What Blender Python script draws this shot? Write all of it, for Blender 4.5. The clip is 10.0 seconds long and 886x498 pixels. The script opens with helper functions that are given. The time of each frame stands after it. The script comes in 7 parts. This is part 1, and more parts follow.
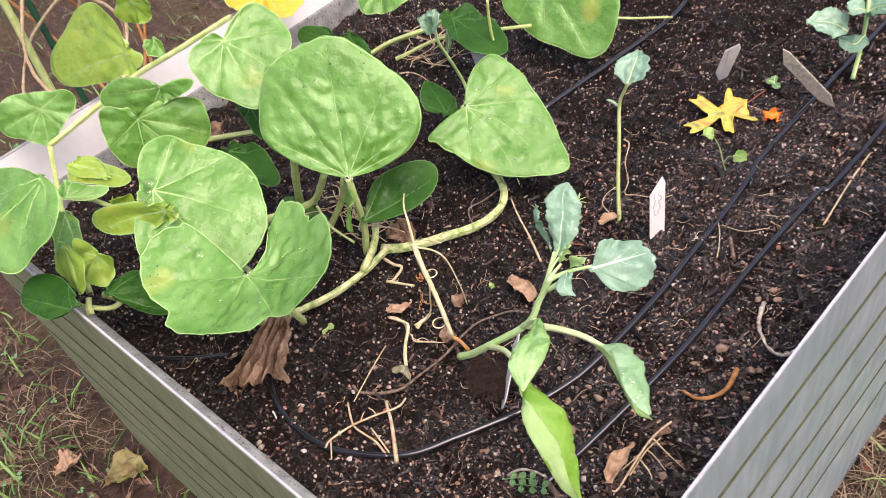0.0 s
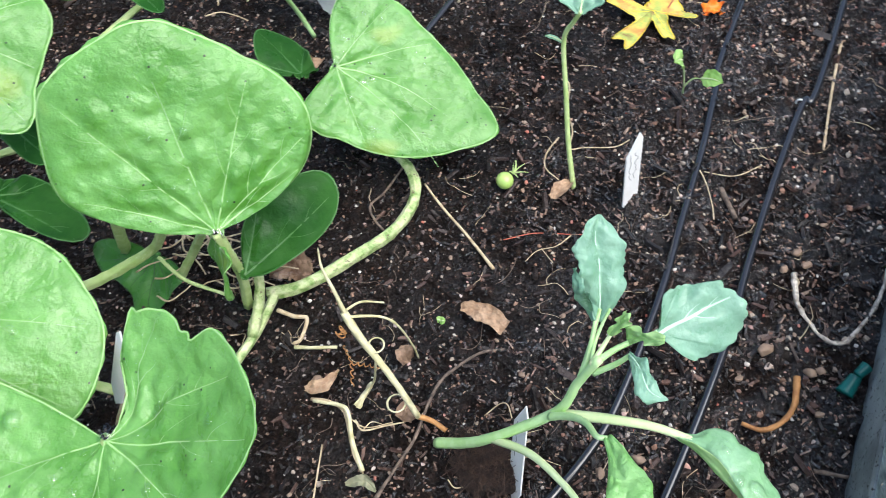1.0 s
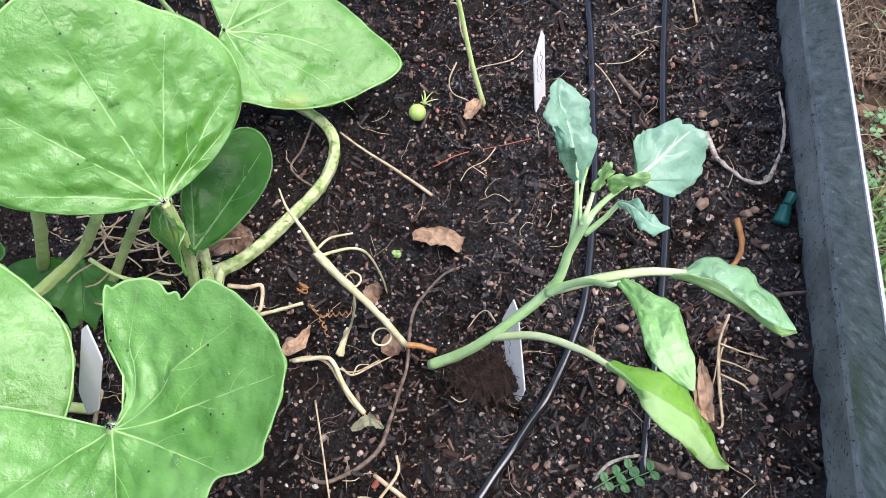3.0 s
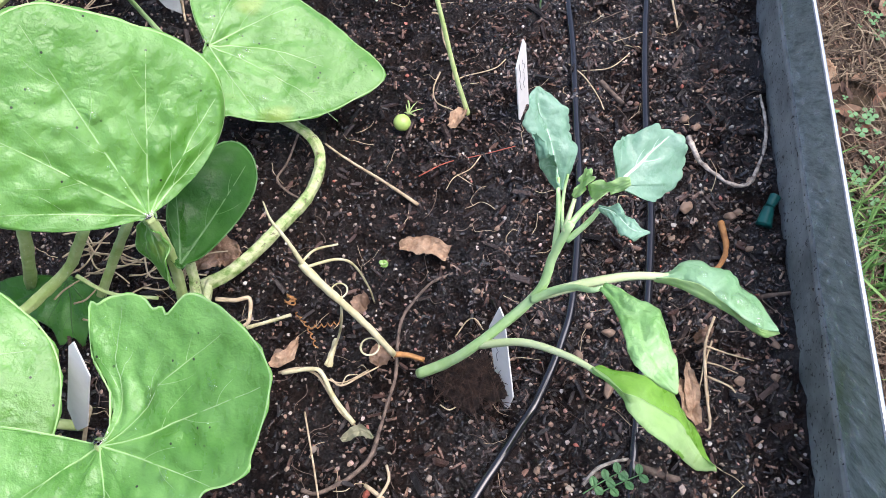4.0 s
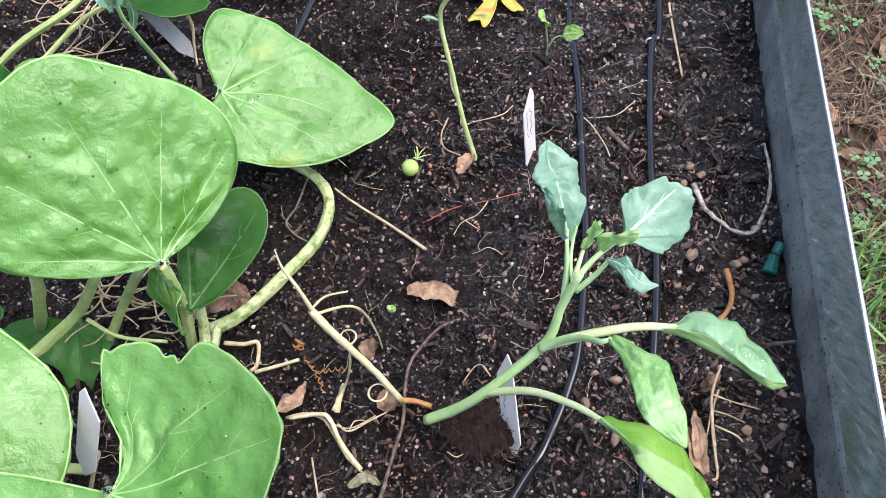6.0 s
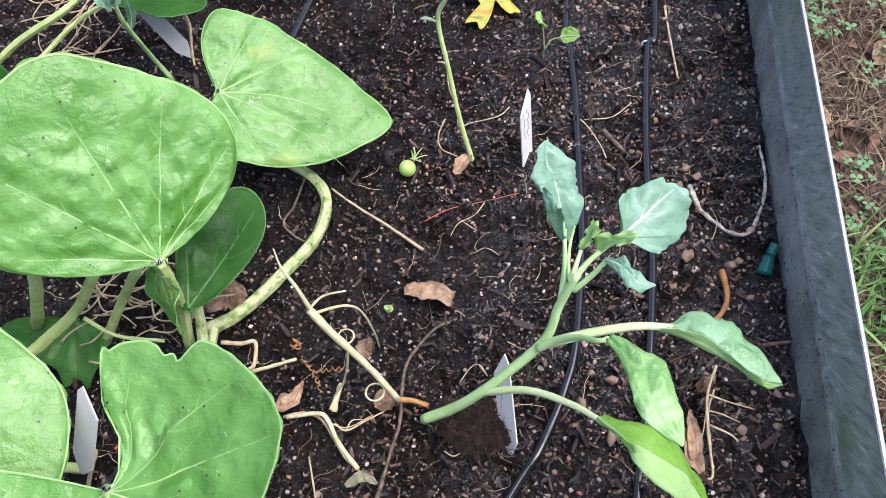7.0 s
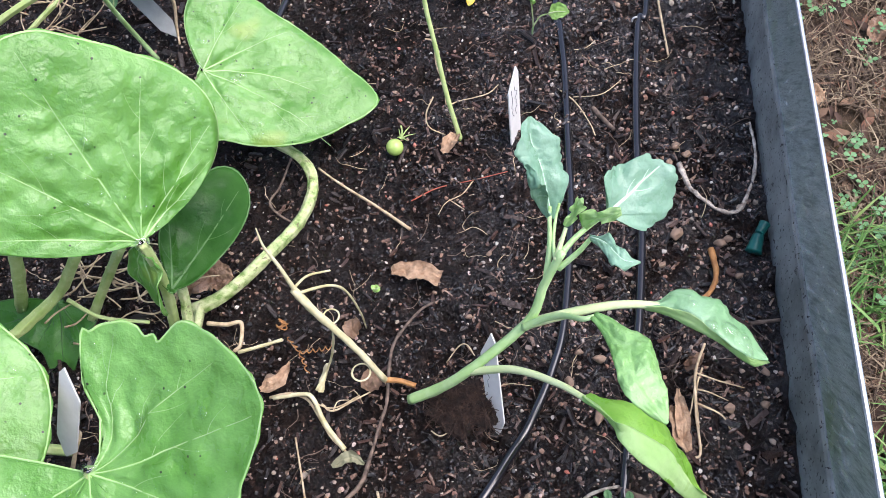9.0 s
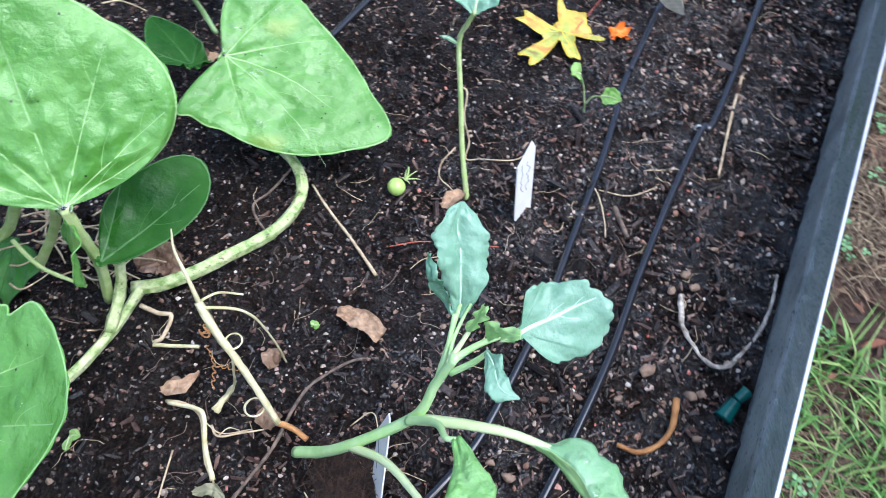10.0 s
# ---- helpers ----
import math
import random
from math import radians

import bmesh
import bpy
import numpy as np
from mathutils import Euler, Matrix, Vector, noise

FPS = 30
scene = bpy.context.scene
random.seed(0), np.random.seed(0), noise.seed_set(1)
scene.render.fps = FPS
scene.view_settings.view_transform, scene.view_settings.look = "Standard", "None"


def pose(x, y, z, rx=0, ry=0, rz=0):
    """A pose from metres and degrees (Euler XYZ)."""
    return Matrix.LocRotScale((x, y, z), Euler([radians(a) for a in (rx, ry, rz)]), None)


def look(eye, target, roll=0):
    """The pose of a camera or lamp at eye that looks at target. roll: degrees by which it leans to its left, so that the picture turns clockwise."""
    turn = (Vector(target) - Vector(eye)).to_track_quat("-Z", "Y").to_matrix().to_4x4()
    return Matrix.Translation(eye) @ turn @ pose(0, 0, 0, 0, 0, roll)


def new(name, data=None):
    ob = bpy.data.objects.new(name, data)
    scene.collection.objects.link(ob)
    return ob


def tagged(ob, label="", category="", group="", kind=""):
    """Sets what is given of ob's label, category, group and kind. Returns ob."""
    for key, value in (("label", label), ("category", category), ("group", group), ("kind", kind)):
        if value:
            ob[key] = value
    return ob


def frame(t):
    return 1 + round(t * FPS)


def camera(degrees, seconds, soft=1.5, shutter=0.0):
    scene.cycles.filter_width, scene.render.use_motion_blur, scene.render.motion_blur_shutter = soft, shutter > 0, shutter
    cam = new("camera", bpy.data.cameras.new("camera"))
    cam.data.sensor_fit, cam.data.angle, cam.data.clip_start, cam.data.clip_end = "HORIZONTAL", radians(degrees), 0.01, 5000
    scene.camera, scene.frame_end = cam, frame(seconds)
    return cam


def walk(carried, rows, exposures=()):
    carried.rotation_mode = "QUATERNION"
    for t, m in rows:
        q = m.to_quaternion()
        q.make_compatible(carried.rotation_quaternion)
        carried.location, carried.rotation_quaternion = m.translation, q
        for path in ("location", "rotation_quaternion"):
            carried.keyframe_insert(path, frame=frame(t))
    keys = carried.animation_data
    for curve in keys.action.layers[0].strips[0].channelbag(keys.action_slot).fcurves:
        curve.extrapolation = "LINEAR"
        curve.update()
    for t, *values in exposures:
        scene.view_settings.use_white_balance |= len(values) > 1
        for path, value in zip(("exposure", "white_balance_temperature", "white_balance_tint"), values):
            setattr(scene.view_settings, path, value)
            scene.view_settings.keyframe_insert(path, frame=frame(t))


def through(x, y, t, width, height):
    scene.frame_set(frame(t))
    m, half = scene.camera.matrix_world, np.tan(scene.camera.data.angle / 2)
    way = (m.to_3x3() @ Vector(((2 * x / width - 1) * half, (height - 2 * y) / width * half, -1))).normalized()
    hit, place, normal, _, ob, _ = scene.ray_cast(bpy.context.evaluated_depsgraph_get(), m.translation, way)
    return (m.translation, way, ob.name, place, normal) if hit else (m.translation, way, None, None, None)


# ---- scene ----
cam = camera(55.5, 10.0, soft=0.6, shutter=0.15)
PATH = [
    (0, (0.037, -0.03, 0.636), (-1.115, 0.814, -0.764), -14.5),
    (0.3, (-0.09, 0.018, 0.597), (-1.098, 0.84, -0.923), -13.7),
    (0.5, (-0.158, 0.059, 0.578), (-1.067, 0.895, -0.995), -13.4),
    (1, (-0.226, 0.106, 0.555), (-0.842, 0.996, -1.126), -11.9),
    (1.5, (-0.27, 0.063, 0.538), (-0.619, 1.039, -1.173), -9.8),
    (2, (-0.289, 0.042, 0.534), (-0.609, 1.04, -1.169), -10.5),
    (2.5, (-0.288, 0.036, 0.531), (-0.57, 1.04, -1.175), -8.7),
    (4, (-0.278, 0.035, 0.534), (-0.542, 1.063, -1.162), -9.6),
    (4.5, (-0.278, 0.035, 0.534), (-0.543, 1.071, -1.155), -9.5),
    (5, (-0.28, 0.038, 0.538), (-0.546, 1.093, -1.141), -9.4),
    (5.5, (-0.281, 0.041, 0.542), (-0.555, 1.12, -1.12), -9.2),
    (7, (-0.285, 0.037, 0.545), (-0.54, 1.136, -1.107), -7.9),
    (7.5, (-0.283, 0.038, 0.546), (-0.533, 1.128, -1.113), -8.0),
    (8, (-0.282, 0.039, 0.543), (-0.531, 1.117, -1.124), -8.4),
    (8.5, (-0.282, 0.038, 0.541), (-0.53, 1.102, -1.135), -8.3),
    (9, (-0.278, 0.039, 0.539), (-0.525, 1.103, -1.137), -8.2),
    (9.5, (-0.259, 0.063, 0.541), (-0.495, 1.144, -1.125), -4.0),
    (9.8, (-0.227, 0.092, 0.52), (-0.544, 1.166, -1.137), -0.8),
    (10, (-0.187, 0.113, 0.5115), (-0.709, 1.150, -1.1165), -2.0),
]
walk(cam, [(t, look(eye, target, roll)) for t, eye, target, roll in PATH],
     exposures=[(0, 0.97, 7250, 26), (0.15, 0.95, 6900, 20), (0.3, 0.92, 6500, 12), (0.5, 0.94, 6250, 5), (1.0, 0.98, 6120, 6), (2.0, 1.0, 6250, 12), (4.0, 0.99, 6230, 17), (9.2, 0.99, 6230, 17), (10, 1.03, 5550, 10)])

# ---- sky and sun: bright overcast daylight ----
world = bpy.data.worlds.new("sky")
scene.world = world
world.use_nodes = True
wn = world.node_tree
sky = wn.nodes.new("ShaderNodeTexSky")
sky.sky_type = "NISHITA"
sky.sun_disc = False
sky.sun_elevation = radians(62)
sky.sun_rotation = radians(96)
sky.air_density, sky.dust_density, sky.ozone_density = 1.0, 4.0, 0.6
wn.links.new(sky.outputs[0], wn.nodes["Background"].inputs[0])
wn.nodes["Background"].inputs[1].default_value = 0.15

sun = new("sun", bpy.data.lights.new("sun", "SUN"))
sun.data.energy, sun.data.angle, sun.data.color = 1.4, radians(58), (0.98, 0.98, 1.0)
sun.matrix_world = look((1.15, -0.12, 2.36), (0, 0, 0))


# ---- materials ----
def material(name, rough=0.6, metal=0.0, spec=0.5):
    m = bpy.data.materials.new(name)
    m.use_nodes = True
    b = m.node_tree.nodes["Principled BSDF"]
    b.inputs["Roughness"].default_value = rough
    b.inputs["Metallic"].default_value = metal
    b.inputs["Specular IOR Level"].default_value = spec
    return m, m.node_tree, b


def coords(nt):
    return nt.nodes.new("ShaderNodeTexCoord").outputs["Object"]


def noise_tex(nt, scale, detail=4, rough=0.55, stretch=None):
    n = nt.nodes.new("ShaderNodeTexNoise")
    n.inputs["Scale"].default_value = scale
    n.inputs["Detail"].default_value = detail
    n.inputs["Roughness"].default_value = rough
    c = coords(nt)
    if stretch:
        mp = nt.nodes.new("ShaderNodeMapping")
        mp.inputs["Scale"].default_value = stretch
        nt.links.new(c, mp.inputs["Vector"])
        c = mp.outputs[0]
    nt.links.new(c, n.inputs["Vector"])
    return n.outputs["Fac"]


def ramp(nt, fac, stops):
    r = nt.nodes.new("ShaderNodeValToRGB")
    nt.links.new(fac, r.inputs[0])
    e = r.color_ramp.elements
    while len(e) < len(stops):
        e.new(0.5)
    for el, (p, c) in zip(e, stops):
        el.position, el.color = p, (*c, 1)
    return r.outputs[0]


def mix(nt, fac, a, b, mode="MIX"):
    n = nt.nodes.new("ShaderNodeMix")
    n.data_type, n.blend_type = "RGBA", mode
    for sock, v in ((n.inputs["Factor"], fac), (n.inputs["A"], a), (n.inputs["B"], b)):
        if isinstance(v, (int, float)):
            sock.default_value = v
        elif isinstance(v, tuple):
            sock.default_value = (*v, 1)
        else:
            nt.links.new(v, sock)
    return n.outputs["Result"]


def bump(nt, bsdf, height, strength=0.3, dist=0.002, before=None):
    n = nt.nodes.new("ShaderNodeBump")
    n.inputs["Strength"].default_value, n.inputs["Distance"].default_value = strength, dist
    nt.links.new(height, n.inputs["Height"])
    if before is not None:
        nt.links.new(before, n.inputs["Normal"])
    if bsdf is not None:
        nt.links.new(n.outputs[0], bsdf.inputs["Normal"])
        nt.links.new(n.outputs[0], bsdf.inputs["Coat Normal"])
    return n.outputs[0]


def island_ramp(nt, stops):
    g = nt.nodes.new("ShaderNodeNewGeometry")
    out = ramp(nt, g.outputs["Random Per Island"], stops)
    return out


def simple(name, a, b, rough=0.6, scale=60, spec=0.4, metal=0.0, relief=0.3, dist=0.001, stretch=None):
    m, nt, bs = material(name, rough, metal, spec)
    f = noise_tex(nt, scale, 5, 0.6, stretch)
    nt.links.new(ramp(nt, f, ((0.3, a), (0.7, b))), bs.inputs["Base Color"])
    if relief:
        bump(nt, bs, noise_tex(nt, scale * 4, 4, 0.6, stretch), relief, dist)
    return m


def scatter(name, stops, rough=0.7, spec=0.3, scale=300, relief=0.4, dist=0.0008):
    m, nt, bs = material(name, rough, 0, spec)
    c = island_ramp(nt, stops)
    f = noise_tex(nt, scale, 4, 0.6)
    nt.links.new(mix(nt, 0.45, c, ramp(nt, f, ((0.25, (0.25, 0.25, 0.25)), (0.75, (1, 1, 1)))), "MULTIPLY"), bs.inputs["Base Color"])
    bump(nt, bs, f, relief, dist)
    return m


def leaf_material(name, deep, light, rough=0.42, through=0.35, spots=None, scale=1.0, quilt=1.0, specks=False, coat=0.25, spec=0.5):
    m, nt, bs = material(name, rough, 0, spec)
    big = noise_tex(nt, 28 * scale, 3, 0.5)
    fine = noise_tex(nt, 260 * scale, 4, 0.6)
    col = ramp(nt, big, ((0.32, deep), (0.68, light)))
    col = mix(nt, 0.22, col, ramp(nt, fine, ((0.3, (0.55, 0.6, 0.5)), (0.7, (1, 1, 1)))), "MULTIPLY")
    if spots:
        sp = nt.nodes.new("ShaderNodeTexNoise")
        sp.inputs["Scale"].default_value = 17 * scale
        sp.inputs["Detail"].default_value = 1
        nt.links.new(coords(nt), sp.inputs["Vector"])
        mask = ramp(nt, sp.outputs["Fac"], ((0.64, (0, 0, 0)), (0.76, (0.6, 0.6, 0.6))))
        col = mix(nt, mask, col, spots)
    if specks:
        vo = nt.nodes.new("ShaderNodeTexVoronoi")
        vo.inputs["Scale"].default_value = 130
        nt.links.new(coords(nt), vo.inputs["Vector"])
        gate = ramp(nt, noise_tex(nt, 60, 2, 0.5), ((0.47, (0, 0, 0)), (0.56, (1, 1, 1))))
        dot = ramp(nt, vo.outputs["Distance"], ((0.085, (0.95, 0.95, 0.95)), (0.11, (0, 0, 0))))
        col = mix(nt, mix(nt, 1.0, dot, gate, "MULTIPLY"), col, (0.03, 0.035, 0.015))
    nt.links.new(col, bs.inputs["Base Color"])
    rr = ramp(nt, noise_tex(nt, 34 * scale, 4, 0.6), ((0.38, (rough * 0.35,) * 3), (0.55, (min(1, rough * 1.4),) * 3)))
    nt.links.new(rr, bs.inputs["Roughness"])
    warp = nt.nodes.new("ShaderNodeTexNoise")
    warp.inputs["Scale"].default_value = 45 * scale
    nt.links.new(coords(nt), warp.inputs["Vector"])
    puff = nt.nodes.new("ShaderNodeTexVoronoi")
    puff.feature = "SMOOTH_F1"
    puff.inputs["Scale"].default_value = 95 * scale
    puff.inputs["Smoothness"].default_value = 0.12
    nt.links.new(mix(nt, 0.02, coords(nt), warp.outputs["Color"], "ADD"), puff.inputs["Vector"])
    hill = nt.nodes.new("ShaderNodeMath")
    hill.operation = "MULTIPLY"
    hill.inputs[1].default_value = -1.0
    nt.links.new(puff.outputs["Distance"], hill.inputs[0])
    patch = ramp(nt, noise_tex(nt, 16 * scale, 2, 0.5), ((0.35, (0.35,) * 3), (0.65, (1, 1, 1))))
    first = bump(nt, None, noise_tex(nt, 75 * scale, 5, 0.62), 0.75 * quilt, 0.0034)
    second = bump(nt, None, mix(nt, 1.0, hill.outputs[0], patch, "MULTIPLY"), 0.45 * quilt, 0.0026, first)
    net = nt.nodes.new("ShaderNodeTexVoronoi")
    net.feature = "DISTANCE_TO_EDGE"
    net.inputs["Scale"].default_value = 210 * scale
    nt.links.new(mix(nt, 0.012, coords(nt), warp.outputs["Color"], "ADD"), net.inputs["Vector"])
    mesh = ramp(nt, net.outputs["Distance"], ((0.0, (0, 0, 0)), (0.16, (1, 1, 1))))
    second = bump(nt, None, mix(nt, 1.0, mesh, patch, "MULTIPLY"), 0.16 * quilt, 0.0009, second)
    bump(nt, bs, fine, 0.25, 0.0006, second)
    bs.inputs["Coat Weight"].default_value = coat
    bs.inputs["Coat Roughness"].default_value = 0.26
    tr = nt.nodes.new("ShaderNodeBsdfTranslucent")
    nt.links.new(mix(nt, 1.0, col, (1.25, 1.35, 0.55), "MULTIPLY"), tr.inputs["Color"])
    ms = nt.nodes.new("ShaderNodeMixShader")
    ms.inputs[0].default_value = through
    nt.links.new(bs.outputs[0], ms.inputs[1])
    nt.links.new(tr.outputs[0], ms.inputs[2])
    nt.links.new(ms.outputs[0], nt.nodes["Material Output"].inputs["Surface"])
    return m


M_SQUASH = leaf_material("squash_leaf_green", (0.120, 0.340, 0.046), (0.228, 0.490, 0.124), 0.30, 0.34, (0.55, 0.55, 0.10), specks=True, coat=0.6)
# Deeper green lower leaves; shade from the leaves above is put into the colour.
M_SQUASH_SHADED = leaf_material("squash_leaf_deep_shaded", (0.015, 0.078, 0.009), (0.034, 0.125, 0.017), 0.5, 0.22, None, 1.0, 0.6, coat=0.0, spec=0.18)
# As above, with less of that shade in the colour.
M_SQUASH_HALF_SHADED = leaf_material("squash_leaf_half_shaded", (0.045, 0.17, 0.025), (0.085, 0.25, 0.05), 0.4, 0.25, None, 1.0, 0.6, coat=0.1, spec=0.4)
M_SQUASH_YOUNG = leaf_material("squash_leaf_young", (0.27, 0.46, 0.06), (0.40, 0.56, 0.10), 0.45, 0.4, (0.6, 0.55, 0.1))
M_YELLOW = leaf_material("leaf_yellowed", (0.75, 0.55, 0.04), (0.85, 0.66, 0.10), 0.5, 0.35)
def water_material():
    m = bpy.data.materials.new("water")
    m.use_nodes = True
    nt = m.node_tree
    nt.nodes.remove(nt.nodes["Principled BSDF"])
    clear, gloss, ms, fr = (nt.nodes.new(k) for k in ("ShaderNodeBsdfTransparent", "ShaderNodeBsdfGlossy", "ShaderNodeMixShader", "ShaderNodeFresnel"))
    gloss.inputs["Roughness"].default_value = 0.05
    fr.inputs["IOR"].default_value = 1.4
    for a, b in ((fr.outputs[0], ms.inputs[0]), (clear.outputs[0], ms.inputs[1]), (gloss.outputs[0], ms.inputs[2]), (ms.outputs[0], nt.nodes["Material Output"].inputs["Surface"])):
        nt.links.new(a, b)
    return m


M_WATER = water_material()
M_VEIN = simple("leaf_vein", (0.25, 0.47, 0.13), (0.36, 0.56, 0.22), 0.45, 80)
# Vein colour darkened with the same shade.
M_VEIN_SHADED = simple("deep_leaf_vein_shaded", (0.035, 0.115, 0.02), (0.06, 0.165, 0.035), 0.45, 80)
M_STALK = simple("squash_stalk", (0.33, 0.46, 0.13), (0.54, 0.63, 0.29), 0.5, 90, relief=0.4)
def vine_material():
    m, nt, bs = material("squash_vine_bark", 0.55, 0, 0.4)
    col = ramp(nt, noise_tex(nt, 120, 5, 0.65), ((0.36, (0.16, 0.27, 0.06)), (0.50, (0.42, 0.50, 0.22)), (0.66, (0.60, 0.62, 0.36))))
    scab = ramp(nt, noise_tex(nt, 210, 4, 0.7), ((0.60, (0, 0, 0)), (0.66, (0.85,) * 3)))
    nt.links.new(mix(nt, scab, col, (0.11, 0.075, 0.04)), bs.inputs["Base Color"])
    bump(nt, bs, noise_tex(nt, 300, 4, 0.6), 0.7, 0.0012)
    return m


M_VINE = vine_material()
M_HAIR = simple("stalk_hair", (0.6, 0.66, 0.45), (0.75, 0.78, 0.6), 0.6, 80, relief=0)
M_KALE = leaf_material("kale_leaf", (0.18, 0.37, 0.245), (0.31, 0.51, 0.38), 0.40, 0.25, None, 1.8, 0.45)
M_KALE_GREEN = leaf_material("kale_leaf_green", (0.20, 0.45, 0.11), (0.40, 0.66, 0.28), 0.24, 0.28, None, 1.3, 1.1, coat=0.6)
M_KALE_YOUNG = leaf_material("kale_leaf_yellowing", (0.20, 0.46, 0.045), (0.34, 0.60, 0.12), 0.34, 0.38, None, 1.6, 0.5)
M_KALE_LOW = leaf_material("kale_leaf_wet", (0.22, 0.44, 0.20), (0.37, 0.60, 0.37), 0.26, 0.28, None, 1.6, 0.5)
M_KALE_BACK = leaf_material("kale_leaf_underside", (0.38, 0.60, 0.22), (0.50, 0.69, 0.34), 0.5, 0.35, None, 1.2, 0.25, coat=0.05)
M_KALE_STEM = simple("kale_stem", (0.35, 0.58, 0.19), (0.50, 0.70, 0.35), 0.42, 60, relief=0.15)
M_KALE_PALE = simple("kale_petiole_pale", (0.50, 0.62, 0.28), (0.62, 0.70, 0.40), 0.42, 60, relief=0.15)
M_KALE_VEIN = simple("kale_leaf_vein", (0.44, 0.64, 0.46), (0.56, 0.73, 0.57), 0.45, 60, relief=0)
M_STRAW = simple("dry_straw", (0.34, 0.24, 0.13), (0.66, 0.54, 0.36), 0.7, 160, relief=0.4)
M_PALESTEM = simple("pale_dried_stem", (0.40, 0.35, 0.16), (0.74, 0.69, 0.45), 0.6, 75, relief=0.4)
M_ROOT = simple("brown_root", (0.05, 0.036, 0.028), (0.24, 0.175, 0.13), 0.75, 220, relief=0.6)
M_ROOT_ORANGE = simple("orange_twig", (0.24, 0.10, 0.032), (0.50, 0.25, 0.085), 0.65, 150, relief=0.6)
M_STRING = simple("weathered_string", (0.15, 0.11, 0.085), (0.80, 0.72, 0.60), 0.8, 210, relief=0.7)
M_FIBRE = simple("root_fibre", (0.007, 0.005, 0.004), (0.048, 0.029, 0.021), 0.85, 300, relief=1.0, dist=0.004)
M_FIBRE_LIGHT = simple("root_hair_fibre", (0.012, 0.007, 0.005), (0.085, 0.048, 0.033), 0.8, 160, relief=0)
M_RED = simple("red_thread_root", (0.30, 0.06, 0.04), (0.45, 0.12, 0.07), 0.6, 200, relief=0)
M_DEAD = leaf_material("dead_leaf_brown", (0.15, 0.08, 0.045), (0.40, 0.26, 0.17), 0.7, 0.12, None, 2.0, 1.3)
M_BARK = simple("dry_leaf_piece", (0.25, 0.145, 0.08), (0.52, 0.36, 0.23), 0.7, 150, relief=0.7, dist=0.002)
M_TUBE = simple("drip_tube_black", (0.008, 0.008, 0.010), (0.014, 0.014, 0.017), 0.11, 40, spec=0.8, relief=0.02)
M_CLIP = simple("drip_ring_white", (0.65, 0.65, 0.62), (0.8, 0.8, 0.78), 0.4, 60, relief=0)
M_TAG = simple("tag_white_plastic", (0.74, 0.73, 0.69), (0.82, 0.81, 0.78), 0.45, 130, relief=0.1)
M_TAG_DIRTY = simple("tag_muddy_plastic", (0.42, 0.37, 0.27), (0.70, 0.66, 0.54), 0.6, 200, relief=0.2)
M_INK = simple("pencil_ink", (0.11, 0.11, 0.12), (0.24, 0.24, 0.25), 0.6, 80, relief=0)
M_TOMATO = simple("unripe_tomato_skin", (0.30, 0.46, 0.09), (0.44, 0.59, 0.17), 0.22, 60, spec=0.5, relief=0)
M_SEEDLING = leaf_material("seedling_leaf", (0.30, 0.52, 0.12), (0.42, 0.62, 0.22), 0.4, 0.3, None, 2.0, 0.4)
M_CLOVER = leaf_material("small_weed_leaf", (0.11, 0.27, 0.10), (0.19, 0.37, 0.16), 0.5, 0.2, None, 2.0, 0.3)
M_TEAL = simple("teal_plastic", (0.0, 0.07, 0.062), (0.008, 0.12, 0.10), 0.35, 60, relief=0.1)
M_PETAL = simple("orange_petal", (0.75, 0.14, 0.01), (0.85, 0.25, 0.03), 0.5, 90, relief=0.2)
M_STONE = scatter("pebble_stone", ((0.0, (0.26, 0.13, 0.07)), (0.35, (0.36, 0.22, 0.13)), (0.7, (0.28, 0.20, 0.145)), (1.0, (0.42, 0.31, 0.21))), 0.6)
def film(nt, bs):
    """A broken film of water, wettest beside the drip tubes."""
    sep = nt.nodes.new("ShaderNodeSeparateXYZ")
    nt.links.new(coords(nt), sep.inputs[0])
    mr = nt.nodes.new("ShaderNodeMapRange")
    nt.links.new(sep.outputs[0], mr.inputs[0])
    mr.inputs[1].default_value, mr.inputs[2].default_value = -0.42, -0.24
    mr.inputs[3].default_value, mr.inputs[4].default_value = 0.40, 1.0
    patch = ramp(nt, noise_tex(nt, 20, 4, 0.65), ((0.42, (0.15,) * 3), (0.54, (1, 1, 1))))
    far = nt.nodes.new("ShaderNodeMapRange")
    nt.links.new(sep.outputs[1], far.inputs[0])
    far.inputs[1].default_value, far.inputs[2].default_value = 0.66, 0.95
    far.inputs[3].default_value, far.inputs[4].default_value = 1.0, 0.15
    nt.links.new(mix(nt, 1.0, mix(nt, 1.0, mr.outputs[0], patch, "MULTIPLY"), far.outputs[0], "MULTIPLY"), bs.inputs["Coat Weight"])
    bs.inputs["Coat Roughness"].default_value = 0.06
    bs.inputs["Coat IOR"].default_value = 1.6


